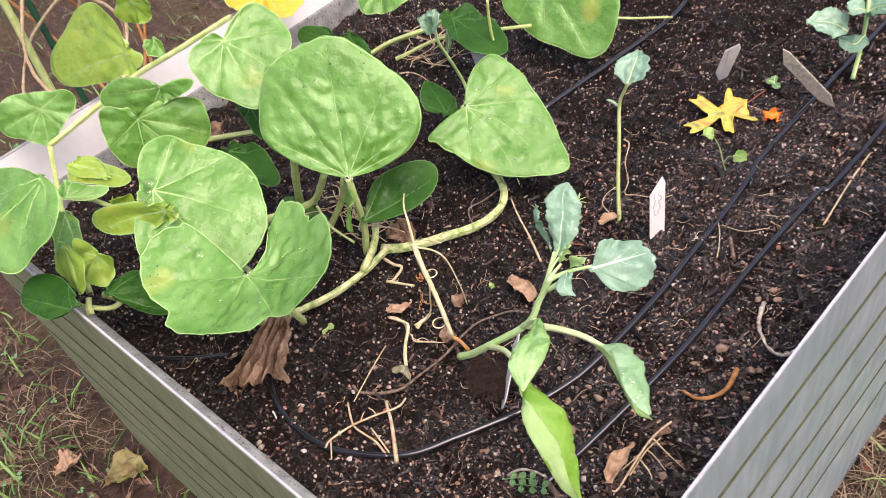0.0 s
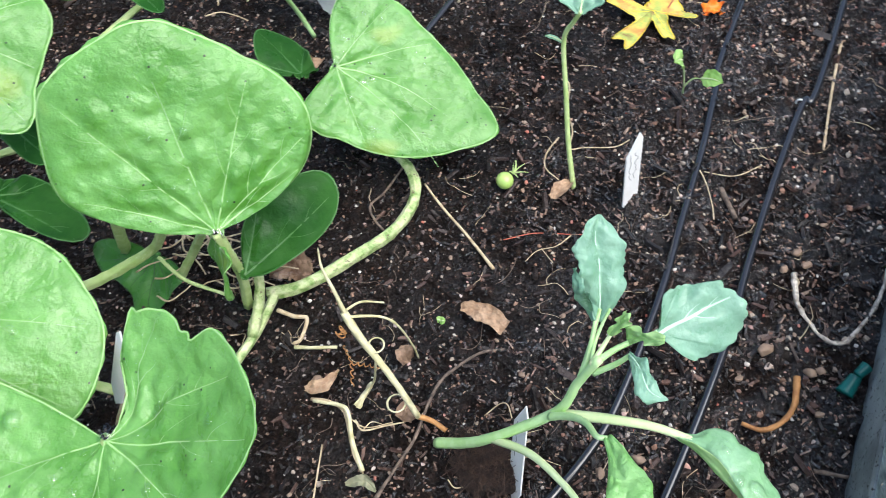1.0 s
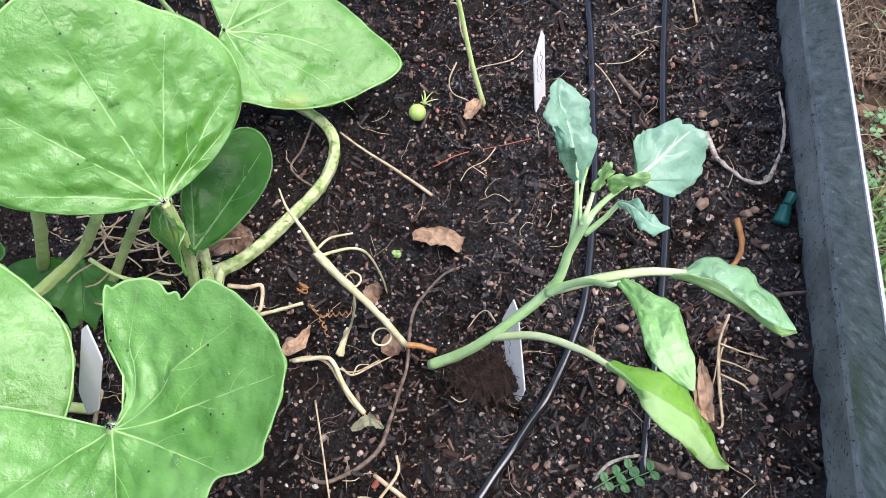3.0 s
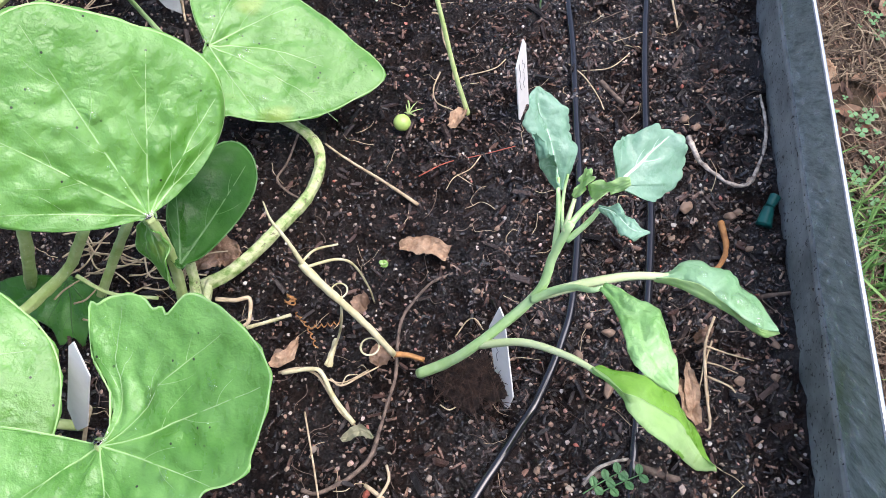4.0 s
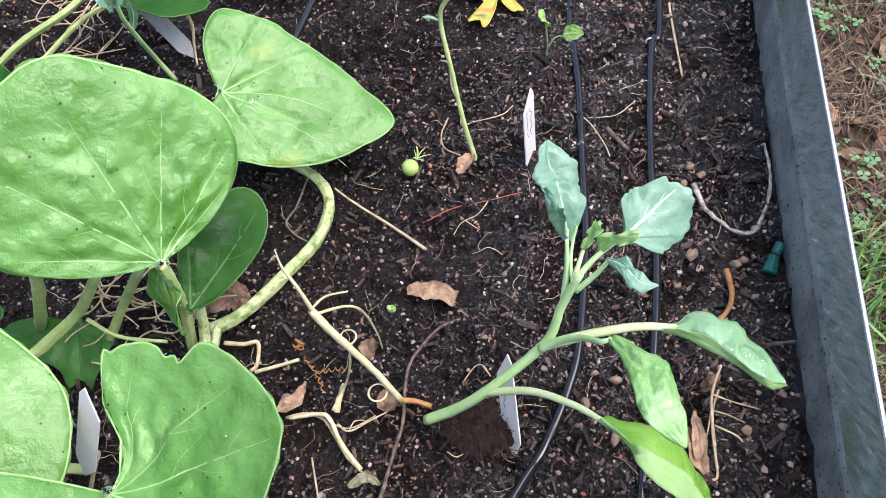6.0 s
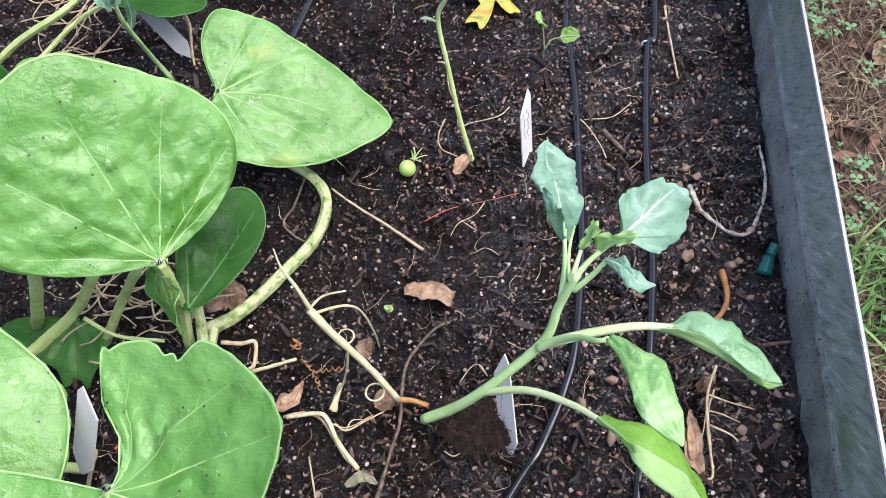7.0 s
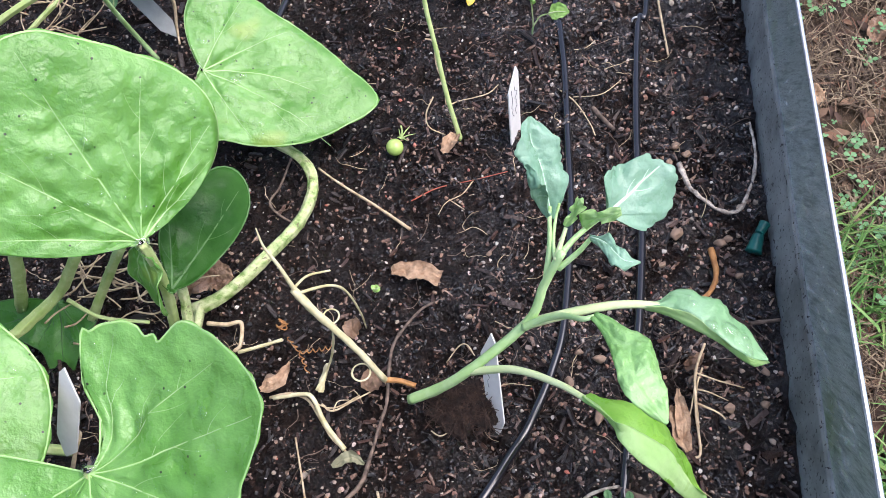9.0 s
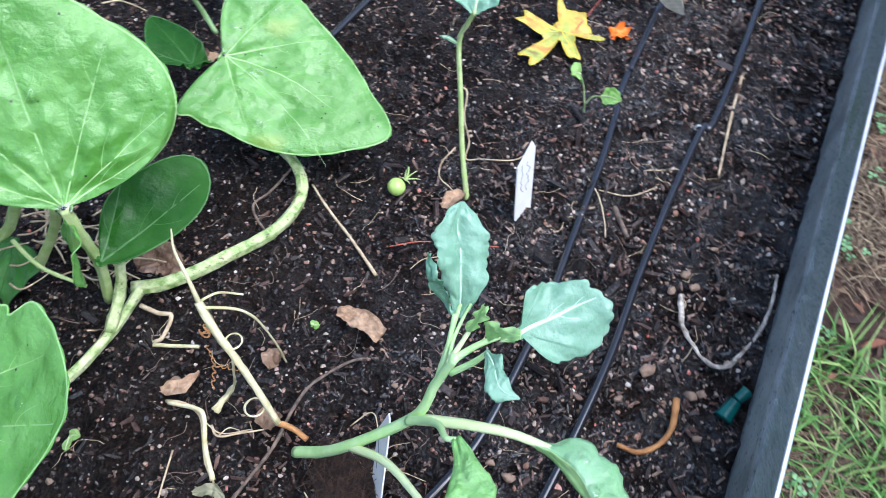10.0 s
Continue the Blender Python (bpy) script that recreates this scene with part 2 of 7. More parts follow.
def chip_material():
    m, nt, bs = material("wood_chips", 0.4, 0, 0.75)
    c = island_ramp(nt, ((0.0, (0.003, 0.0026, 0.0026)), (0.42, (0.013, 0.009, 0.008)), (0.66, (0.058, 0.034, 0.026)), (0.86, (0.14, 0.080, 0.057)), (0.96, (0.26, 0.155, 0.11)), (1.0, (0.42, 0.29, 0.20))))
    f = noise_tex(nt, 420, 4, 0.65)
    nt.links.new(mix(nt, 0.7, c, ramp(nt, f, ((0.3, (0.25, 0.25, 0.25)), (0.7, (1.3, 1.3, 1.3)))), "MULTIPLY"), bs.inputs["Base Color"])
    wet = ramp(nt, noise_tex(nt, 24, 3, 0.6), ((0.40, (0.34,) * 3), (0.58, (0.13,) * 3)))
    nt.links.new(wet, bs.inputs["Roughness"])
    bump(nt, bs, f, 0.9, 0.0022)
    film(nt, bs)
    return m


M_CHIP = chip_material()
M_BARK_DARK = scatter("dark_bark", ((0.0, (0.006, 0.005, 0.005)), (0.5, (0.018, 0.012, 0.010)), (0.85, (0.045, 0.026, 0.020)), (1.0, (0.085, 0.045, 0.032))), 0.30, 0.5, 420, 0.9, 0.0020)
M_GRIT = scatter("pale_grit", ((0.0, (0.46, 0.40, 0.33)), (0.4, (0.34, 0.24, 0.17)), (0.7, (0.30, 0.16, 0.11)), (0.88, (0.66, 0.63, 0.57)), (1.0, (0.50, 0.14, 0.09))), 0.7)
M_GRASS = scatter("grass_blades", ((0.0, (0.06, 0.16, 0.03)), (0.45, (0.11, 0.25, 0.05)), (0.75, (0.18, 0.33, 0.08)), (1.0, (0.28, 0.36, 0.12))), 0.5, 0.35, 60, 0.1)
M_THATCH = scatter("dry_thatch", ((0.0, (0.05, 0.034, 0.024)), (0.5, (0.14, 0.10, 0.066)), (0.85, (0.36, 0.285, 0.185)), (1.0, (0.16, 0.08, 0.05))), 0.75, 0.25, 120, 0.2)


def soil_material():
    m, nt, bs = material("wet_potting_soil", 0.6, 0, 0.1)
    v = nt.nodes.new("ShaderNodeTexVoronoi")
    v.inputs["Scale"].default_value = 330
    v.inputs["Randomness"].default_value = 1
    mp = nt.nodes.new("ShaderNodeMapping")
    nt.links.new(coords(nt), mp.inputs[0])
    nt.links.new(mp.outputs[0], v.inputs["Vector"])
    big = noise_tex(nt, 9, 4, 0.6)
    mid = noise_tex(nt, 120, 6, 0.7)
    col = ramp(nt, mid, ((0.32, (0.002, 0.0017, 0.0016)), (0.54, (0.010, 0.0065, 0.0052)), (0.74, (0.060, 0.034, 0.025))))
    col = mix(nt, ramp(nt, big, ((0.40, (0, 0, 0)), (0.7, (0.5, 0.5, 0.5)))), col, (0.028, 0.017, 0.012))
    nt.links.new(col, bs.inputs["Base Color"])
    wet = ramp(nt, noise_tex(nt, 14, 3, 0.6), ((0.42, (0.75,) * 3), (0.62, (0.35,) * 3)))
    sep = nt.nodes.new("ShaderNodeSeparateXYZ")
    nt.links.new(coords(nt), sep.inputs[0])
    near_tubes = nt.nodes.new("ShaderNodeMapRange")
    nt.links.new(sep.outputs[0], near_tubes.inputs[0])
    near_tubes.inputs[1].default_value, near_tubes.inputs[2].default_value = -0.36, -0.25
    nt.links.new(mix(nt, near_tubes.outputs[0], wet, mix(nt, 1.0, wet, (0.5, 0.5, 0.5), "MULTIPLY")), bs.inputs["Roughness"])
    film(nt, bs)
    a = bump(nt, None, v.outputs["Distance"], 1.0, 0.004)
    bump(nt, bs, mid, 1.0, 0.006, a)
    return m


def ground_material():
    m, nt, bs = material("lawn_earth", 0.85, 0, 0.25)
    big = noise_tex(nt, 5, 5, 0.65)
    mid = noise_tex(nt, 55, 6, 0.7)
    earth = ramp(nt, mid, ((0.25, (0.025, 0.015, 0.011)), (0.55, (0.075, 0.045, 0.033)), (0.85, (0.20, 0.13, 0.09))))
    turf = ramp(nt, mid, ((0.25, (0.035, 0.026, 0.014)), (0.6, (0.10, 0.070, 0.038)), (0.85, (0.26, 0.185, 0.105))))
    nt.links.new(mix(nt, ramp(nt, big, ((0.46, (0, 0, 0)), (0.60, (1, 1, 1)))), earth, turf), bs.inputs["Base Color"])
    bump(nt, bs, mid, 0.9, 0.02)
    return m


# Default tones hold the lawn's green reflection in the base colour.
def metal_material(name="galvanised_sheet_lawn_tint", low=(0.22, 0.275, 0.15), high=(0.34, 0.39, 0.25), metal=0.25):
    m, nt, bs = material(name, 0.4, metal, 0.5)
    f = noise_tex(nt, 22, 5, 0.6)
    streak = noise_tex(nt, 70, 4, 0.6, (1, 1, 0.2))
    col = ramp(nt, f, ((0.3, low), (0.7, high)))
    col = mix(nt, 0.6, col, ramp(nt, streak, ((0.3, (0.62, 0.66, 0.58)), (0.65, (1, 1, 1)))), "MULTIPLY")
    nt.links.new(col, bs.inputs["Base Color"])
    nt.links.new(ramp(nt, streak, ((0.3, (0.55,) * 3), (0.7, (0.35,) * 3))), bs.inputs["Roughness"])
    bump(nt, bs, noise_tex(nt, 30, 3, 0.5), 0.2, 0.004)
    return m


def strip_material():
    m, nt, bs = material("grey_edge_strip", 0.42, 0.0, 0.5)
    f = noise_tex(nt, 40, 5, 0.6)
    col = ramp(nt, f, ((0.3, (0.14, 0.15, 0.14)), (0.7, (0.36, 0.375, 0.36))))
    dirt = ramp(nt, noise_tex(nt, 330, 3, 0.6, (1, 1, 1)), ((0.60, (0, 0, 0)), (0.65, (1, 1, 1))))
    nt.links.new(mix(nt, dirt, col, (0.012, 0.009, 0.008)), bs.inputs["Base Color"])
    bump(nt, bs, f, 0.2, 0.001)
    return m


# Paler than the sheet: sky brightness on the folded lip, put into colour.
M_RIM = simple("sky_lit_rim", (0.46, 0.46, 0.49), (0.66, 0.66, 0.69), 0.35, 40, metal=0.3, relief=0.05)
# Dark olive groove fill: the recess's shade put into the colour.
M_GROOVE_SHADE = simple("groove_shade", (0.035, 0.042, 0.018), (0.10, 0.11, 0.05), 0.8, 120, relief=0.2)
# White for the west panel: sky glare put into the base colour.
M_WHITE_GLARE = simple("white_glare_sheet", (0.80, 0.80, 0.80), (0.88, 0.88, 0.88), 0.35, 40, relief=0.05)


def inner_material():
    m, nt, bs = material("dark_glossy_sheet", 0.25, 0.2, 0.6)
    turn, pull = nt.nodes.new("ShaderNodeMapping"), nt.nodes.new("ShaderNodeMapping")
    turn.inputs["Rotation"].default_value = (radians(48), 0, 0)
    pull.inputs["Scale"].default_value = (1, 0.13, 1)
    nt.links.new(coords(nt), turn.inputs["Vector"])
    nt.links.new(turn.outputs[0], pull.inputs["Vector"])
    st = nt.nodes.new("ShaderNodeTexNoise")
    st.inputs["Scale"].default_value, st.inputs["Detail"].default_value, st.inputs["Roughness"].default_value = 280, 6, 0.75
    nt.links.new(pull.outputs[0], st.inputs["Vector"])
    streak = st.outputs["Fac"]
    # Pale diagonal streaks: sky reflections drawn into the sheet's colour.
    col = ramp(nt, streak, ((0.38, (0.24, 0.28, 0.255)), (0.54, (0.50, 0.55, 0.52)), (0.68, (0.90, 0.93, 0.92))))
    col = mix(nt, 0.7, col, ramp(nt, noise_tex(nt, 7, 4, 0.6), ((0.35, (0.6, 0.64, 0.6)), (0.65, (1.0, 1.0, 1.0)))), "MULTIPLY")
    green_patch = ramp(nt, noise_tex(nt, 11, 4, 0.6), ((0.54, (0, 0, 0)), (0.68, (0.6,) * 3)))
    col = mix(nt, green_patch, col, (0.16, 0.24, 0.07))
    nt.links.new(col, bs.inputs["Base Color"])
    nt.links.new(ramp(nt, streak, ((0.3, (0.42,) * 3), (0.7, (0.20,) * 3))), bs.inputs["Roughness"])
    beads = nt.nodes.new("ShaderNodeTexVoronoi")
    beads.inputs["Scale"].default_value = 210
    nt.links.new(coords(nt), beads.inputs["Vector"])
    dome = ramp(nt, beads.outputs["Distance"], ((0.05, (1, 1, 1)), (0.30, (0, 0, 0))))
    bump(nt, bs, mix(nt, ramp(nt, noise_tex(nt, 90, 2, 0.5), ((0.5, (0, 0, 0)), (0.6, (1, 1, 1)))), (0, 0, 0), dome), 0.6, 0.0012, bump(nt, None, noise_tex(nt, 26, 3, 0.5), 0.2, 0.004))
    return m


# Same sheet in bluish grey, the sky's reflection put into its colour.
M_METAL_SKY_TINT = metal_material("galvanised_sheet_sky_tint", (0.25, 0.33, 0.36), (0.40, 0.48, 0.52), 0.35)
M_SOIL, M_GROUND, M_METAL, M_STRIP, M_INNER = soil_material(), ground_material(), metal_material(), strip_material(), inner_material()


# ---- builders ----
def part(name, bm, mat, parent=None, label="", smooth=True):
    me = bpy.data.meshes.new(name)
    bm.to_mesh(me)
    bm.free()
    if smooth:
        for p in me.polygons:
            p.use_smooth = True
    me.materials.append(mat)
    ob = new(name, me)
    if parent is not None:
        ob.parent = parent
    return tagged(ob, label)


def thing(name, label, category, group="", kind="", at=(0, 0, 0)):
    ob = new(name)
    ob.empty_display_size = 0.02
    return tagged(ob, label, category, group, kind)


def mesh_of(name, verts, faces, mat, smooth=True):
    me = bpy.data.meshes.new(name)
    me.from_pydata([tuple(v) for v in verts], [], faces)
    me.update()
    if smooth:
        for p in me.polygons:
            p.use_smooth = True
    me.materials.append(mat)
    return new(name, me)


def curve_points(pts, per=6):
    """Catmull-Rom through the control points."""
    p = [Vector(q) for q in pts]
    if len(p) == 2:
        p = [p[0], p[0].lerp(p[1], 0.5), p[1]]
    p = [p[0] * 2 - p[1]] + p + [p[-1] * 2 - p[-2]]
    out = []
    for i in range(1, len(p) - 2):
        a, b, c, d = p[i - 1], p[i], p[i + 1], p[i + 2]
        for k in range(per):
            t = k / per
            out.append(0.5 * ((2 * b) + (c - a) * t + (2 * a - 5 * b + 4 * c - d) * t * t + (3 * b - a - 3 * c + d) * t ** 3))
    out.append(p[-2])
    return out


def tube(bm, pts, r0, r1=None, sides=8, per=6, rough=0.0, seed=0, mid=None, flat=1.0, ribs=0.0):
    """A tapered tube along the points, with closed ends, added to bm."""
    r1 = r0 if r1 is None else r1
    line = curve_points(pts, per)
    n = len(line)
    rings = []
    up = Vector((0.13, 0.31, 0.94)).normalized()
    for i, c in enumerate(line):
        t = (line[min(i + 1, n - 1)] - line[max(i - 1, 0)])
        t = t.normalized() if t.length > 1e-7 else Vector((0, 0, 1))
        s = t.cross(up)
        if s.length < 1e-3:
            s = t.cross(Vector((1, 0, 0)))
        s.normalize()
        w = s.cross(t)
        f = i / (n - 1)
        r = r0 + (r1 - r0) * f if mid is None else (r0 * (1 - f) ** 2 + 2 * mid * f * (1 - f) + r1 * f * f)
        ring = []
        for k in range(sides):
            a = 2 * math.pi * k / sides
            d = 1 + rough * noise.noise(Vector((c.x * 160 + seed, c.y * 160 + k * 1.7, c.z * 160)))
            d += ribs * math.cos(5 * a)
            ring.append(bm.verts.new(c + (s * math.cos(a) * flat + w * math.sin(a)) * r * d))
        rings.append(ring)
    for a, b in zip(rings, rings[1:]):
        for k in range(sides):
            bm.faces.new((a[k], a[(k + 1) % sides], b[(k + 1) % sides], b[k]))
    bm.faces.new(rings[0][::-1])
    bm.faces.new(rings[-1])
    return line


def stem(name, parent, mat, pts, r0, r1=None, label="", **kw):
    bm = bmesh.new()
    tube(bm, pts, r0, r1, **kw)
    return part(name, bm, mat, parent, label)


def radial(radii, smooth_it=True):
    n = len(radii)

    def r(a):
        x = (a / (2 * math.pi)) % 1 * n
        i = int(x)
        f = x - i
        p0, p1, p2, p3 = (radii[(i + k - 1) % n] for k in range(4))
        v = 0.5 * ((2 * p1) + (p2 - p0) * f + (2 * p0 - 5 * p1 + 4 * p2 - p3) * f * f + (3 * p1 - p0 - 3 * p2 + p3) * f ** 3)
        return min(max(v, 0.003, min(p1, p2) * 0.9), max(p1, p2) * 1.1)
    return r


def leaf(name, parent, mat, origin, tip, normal, radii, cup=0.05, wave=0.003, seed=0, rings=16, segs=112,
         vein_mat=None, veins=(0, 0.62, -0.62, 1.3, -1.3, 2.1, -2.1), quilt=0.0028, label="", thick=0.0007, vein_w=0.00085, drops=0, scallop=0.0, teeth=26, rim=True, notch=None, sinus=None, roll=0.0, rib=0.0):
    """A heart-shaped blade: radii, evenly spaced round the stalk's end from the tip, give its outline."""
    o, t, n = Vector(origin), Vector(tip).normalized(), Vector(normal).normalized()
    t = (t - n * t.dot(n)).normalized()
    s = n.cross(t)
    smooth_rad = radial(radii)
    bends = {i: v[1] for i, v in enumerate(veins) if isinstance(v, tuple)}
    vein_angles = [v[0] if isinstance(v, tuple) else v for v in veins]

    def rad(a):
        if not notch:
            return smooth_rad(a)
        off = ((a - notch[0] + math.pi) % (2 * math.pi) - math.pi) / notch[2]
        return smooth_rad(a) * (1 - notch[1] * math.exp(-off * off))

    def height(u, v):
        d = math.hypot(u, v)
        a = math.atan2(v, u)
        f = min(1.0, d / max(rad(a), 0.006))
        q = quilt * (noise.noise(Vector((u * 42 + seed * 3.1, v * 42, seed))) + 0.55 * noise.noise(Vector((u * 95, v * 95 + seed, 4.0))))
        groove = 0.0
        for va in vein_angles:
            da = (a - va + math.pi) % (2 * math.pi) - math.pi
            if abs(da) < 0.7:
                off = abs(d * math.sin(da))
                groove -= 0.0016 * math.exp(-(off / 0.004) ** 2) * min(1, d / 0.01)
                if rib:
                    along = d * math.cos(da)
                    groove += rib * math.sin(6.283 * (along * 0.9 - off * 0.75) / 0.017 + va * 7) * min(1, off / 0.006) * math.exp(-(off / 0.026) ** 2)
        edge = wave * math.sin(a * 5 + seed) * f ** 3 + 0.4 * wave * math.sin(a * 13 + seed * 2) * f ** 4
        return (q + groove) * (1 - f ** 8) + edge - cup * d * d - roll * max(0.0, (f - 0.88) / 0.12) ** 2

    def place(u, v, lift=0.0):
        if sinus:
            a, d = math.atan2(v, u), math.hypot(u, v)
            shift = sinus[1] * max(0.0, 1 - d / sinus[2]) * min(1.0, max(0.0, (a - 1.05) / (sinus[0] - 1.05)))
            h = height(u, v) + lift
            return o + t * (d * math.cos(a - shift)) + s * (d * math.sin(a - shift)) + n * h
        return o + t * u + s * v + n * (height(u, v) + lift)

    verts, faces = [place(0, 0)], []
    for i in range(1, rings + 1):
        f = (i / rings) ** 0.85
        for k in range(segs):
            a = 2 * math.pi * k / segs
            r = rad(a) * f
            r *= 1 + (0.012 * noise.noise(Vector((a * 9, seed, 2.0))) + 0.006 * math.sin(a * 41 + seed) + scallop * abs(math.sin(a * teeth / 2 + noise.noise(Vector((a, seed, 3.0))) * 2))) * f ** 6
            verts.append(place(r * math.cos(a), r * math.sin(a)))
    top = len(verts)
    for v in list(verts):
        verts.append(v - n * thick)
    for off, flip in ((0, False), (top, True)):
        for k in range(segs):
            k2 = (k + 1) % segs
            tri = (off, off + 1 + k, off + 1 + k2)
            faces.append(tri[::-1] if flip else tri)
            for i in range(rings - 1):
                a0, a1 = off + 1 + i * segs + k, off + 1 + i * segs + k2
                quad = (a0, a0 + segs, a1 + segs, a1)
                faces.append(quad[::-1] if flip else quad)
    last = 1 + (rings - 1) * segs
    for k in range(segs):
        k2 = (k + 1) % segs
        faces.append((last + k, top + last + k, top + last + k2, last + k2))
    ob = mesh_of(name, verts, faces, mat)
    ob.parent = parent
    tagged(ob, label)
    if vein_mat:
        vv, ff = [], []

        def ridge(path, w0, w1):
            base = len(vv)
            m = len(path)
            for i, (u, v) in enumerate(path):
                u2, v2 = path[min(i + 1, m - 1)]
                u1, v1 = path[max(i - 1, 0)]
                d = Vector((u2 - u1, v2 - v1))
                d = d.normalized() if d.length > 1e-8 else Vector((1, 0))
                w = w0 + (w1 - w0) * i / (m - 1)
                vv.append(place(u - d.y * w, v + d.x * w, 0.0001))
                vv.append(place(u, v, 0.0001 + w * 0.45))
                vv.append(place(u + d.y * w, v - d.x * w, 0.0001))
            for i in range(m - 1):
                b = base + i * 3
                ff.append((b, b + 1, b + 4, b + 3))
                ff.append((b + 1, b + 2, b + 5, b + 4))

        for j, va in enumerate(vein_angles):
            if rad(va) < 0.02:
                continue
            length = rad(va) * 0.93
            bend = bends.get(j, 0.10 * math.sin(seed * 1.7 + j * 2.3))
            path = [(length * f * math.cos(va + bend * f), length * f * math.sin(va + bend * f)) for f in (x / 14 for x in range(15))]
            ridge(path, vein_w * (1.0 if j == 0 else 0.85), vein_w * 0.22)
            for f0, sg in ((5, 1), (7, -1), (10, 1)):
                u0, v0 = path[f0]
                dirn = va + bend + sg * (0.72 + 0.12 * math.sin(j * 5 + f0))
                ln = length * 0.42 * (1 - f0 / 17)
                side = []
                for x in range(7):
                    g = x / 6
                    u, v = u0 + math.cos(dirn - sg * 0.25 * g) * ln * g, v0 + math.sin(dirn - sg * 0.25 * g) * ln * g
                    if math.hypot(u, v) > rad(math.atan2(v, u)) * 0.93:
                        break
                    side.append((u, v))
                if len(side) > 2:
                    ridge(side, vein_w * 0.26, vein_w * 0.08)
        rim_r = [rad(2 * math.pi * k / segs) * 0.992 for k in range(segs + 1)]
        ridge([(r * math.cos(2 * math.pi * k / segs), r * math.sin(2 * math.pi * k / segs)) for k, r in enumerate(rim_r if rim else [])] or [(0, 0), (0.001, 0)], 0.00048, 0.00048)
        vo = mesh_of("vein_network", vv, ff, vein_mat)
        vo.parent = ob
        tagged(vo, "pale raised leaf veins")
    if drops:
        rnd = random.Random(seed + 50)
        vv, ff = [], []
        for k in range(drops):
            a = rnd.uniform(0, 6.28)
            d = rad(a) * rnd.uniform(0.15, 0.92)
            r = 0.0008 * rnd.lognormvariate(0, 0.55) + (0.0026 if k % 19 == 0 else 0)
            u0, v0, base, st = d * math.cos(a), d * math.sin(a), len(vv), rnd.uniform(0.8, 1.5)
            for i in range(4):
                f = (1.0, 0.8, 0.45, 0.0)[i]
                for j in range(9):
                    b = 2 * math.pi * j / 9
                    vv.append(place(u0 + r * f * st * math.cos(b), v0 + r * f * math.sin(b), (0.0, 0.20, 0.40, 0.46)[i] * r + 0.0002))
            for i in range(3):
                for j in range(9):
                    q = base + i * 9
                    ff.append((q + j, q + (j + 1) % 9, q + 9 + (j + 1) % 9, q + 9 + j))
        do = mesh_of("dew", vv, ff, M_WATER)
        do.visible_shadow = False
        do.parent = ob
        tagged(do, "clear water drops beaded on the leaf", kind="stuff")
    return ob


def blade(name, parent, mat, rib, normal, left, right, cup=0.0, ruffle=0.003, seed=0, rib_mat=None, rib_r=0.0016, label="", twist=0.0, frill=9, fold=0.0):
    """A long leaf along a midrib; left and right give the half widths from the foot to the tip. cup lifts both edges, fold bends the left half down."""
    line = curve_points(rib, 16)
    m = len(line)
    n0 = Vector(normal).normalized()

    def width(ws, f):
        x = f * (len(ws) - 1)
        i = min(int(x), len(ws) - 2)
        g = x - i
        g = g * g * (3 - 2 * g)
        return ws[i] * (1 - g) + ws[i + 1] * g

    across = 10
    verts, faces = [], []
    for i, c in enumerate(line):
        t = (line[min(i + 1, m - 1)] - line[max(i - 1, 0)]).normalized()
        f = i / (m - 1)
        nn = (n0 - t * n0.dot(t)).normalized()
        nn = Matrix.Rotation(twist * f, 3, t) @ nn
        s = nn.cross(t).normalized()
        for k in range(-across, across + 1):
            g = k / across
            w = width(left if g > 0 else right, f)
            lift = cup * w * g * g + ruffle * math.sin(f * frill * 2 + seed + (1.7 if g > 0 else 0)) * abs(g) ** 3
            lift += min(0.0022, 0.15 * max(left)) * noise.noise(Vector((f * 6 + seed, g * 3, seed))) + min(0.0008, 0.05 * max(left)) * noise.noise(Vector((f * 16, g * 9, seed))) - 0.0008 * math.exp(-(g / 0.12) ** 2)
            w *= 1 + (0.16 if max(left) > 0.009 else 0.05) * noise.noise(Vector((f * 9, seed + (3 if g > 0 else 0), 1.0))) * abs(g) + (0.05 if max(left) > 0.009 else 0.0) * math.sin(f * 62 + seed + 2 * math.sin(f * 13)) * abs(g) ** 6
            ang = fold * max(0.0, g)
            verts.append(c + s * (w * g * math.cos(ang)) + nn * (lift - w * max(0.0, g) * math.sin(ang)))
    row = 2 * across + 1
    count = len(verts)
    low = [v - n0 * 0.0007 for v in verts]
    for i in range(m - 1):
        for k in range(row - 1):
            a = i * row + k
            faces.append((a, a + 1, a + row + 1, a + row))
            faces.append((count + a, count + a + row, count + a + row + 1, count + a + 1))
    for i in range(m - 1):
        for k in (0, row - 1):
            a = i * row + k
            faces.append((a, a + row, count + a + row, count + a))
    for k in range(row - 1):
        for base in (0, (m - 1) * row):
            a = base + k
            faces.append((a, a + 1, count + a + 1, count + a))
    ob = mesh_of(name, verts + low, faces, mat)
    ob.parent = parent
    tagged(ob, label)
    if rib_mat:
        bm = bmesh.new()
        tube(bm, [c + n0 * 0.0002 for c in line[:-4:4]], rib_r, rib_r * 0.25, sides=6, per=2)
        part("midrib", bm, rib_mat, ob, "pale midrib")
    return ob


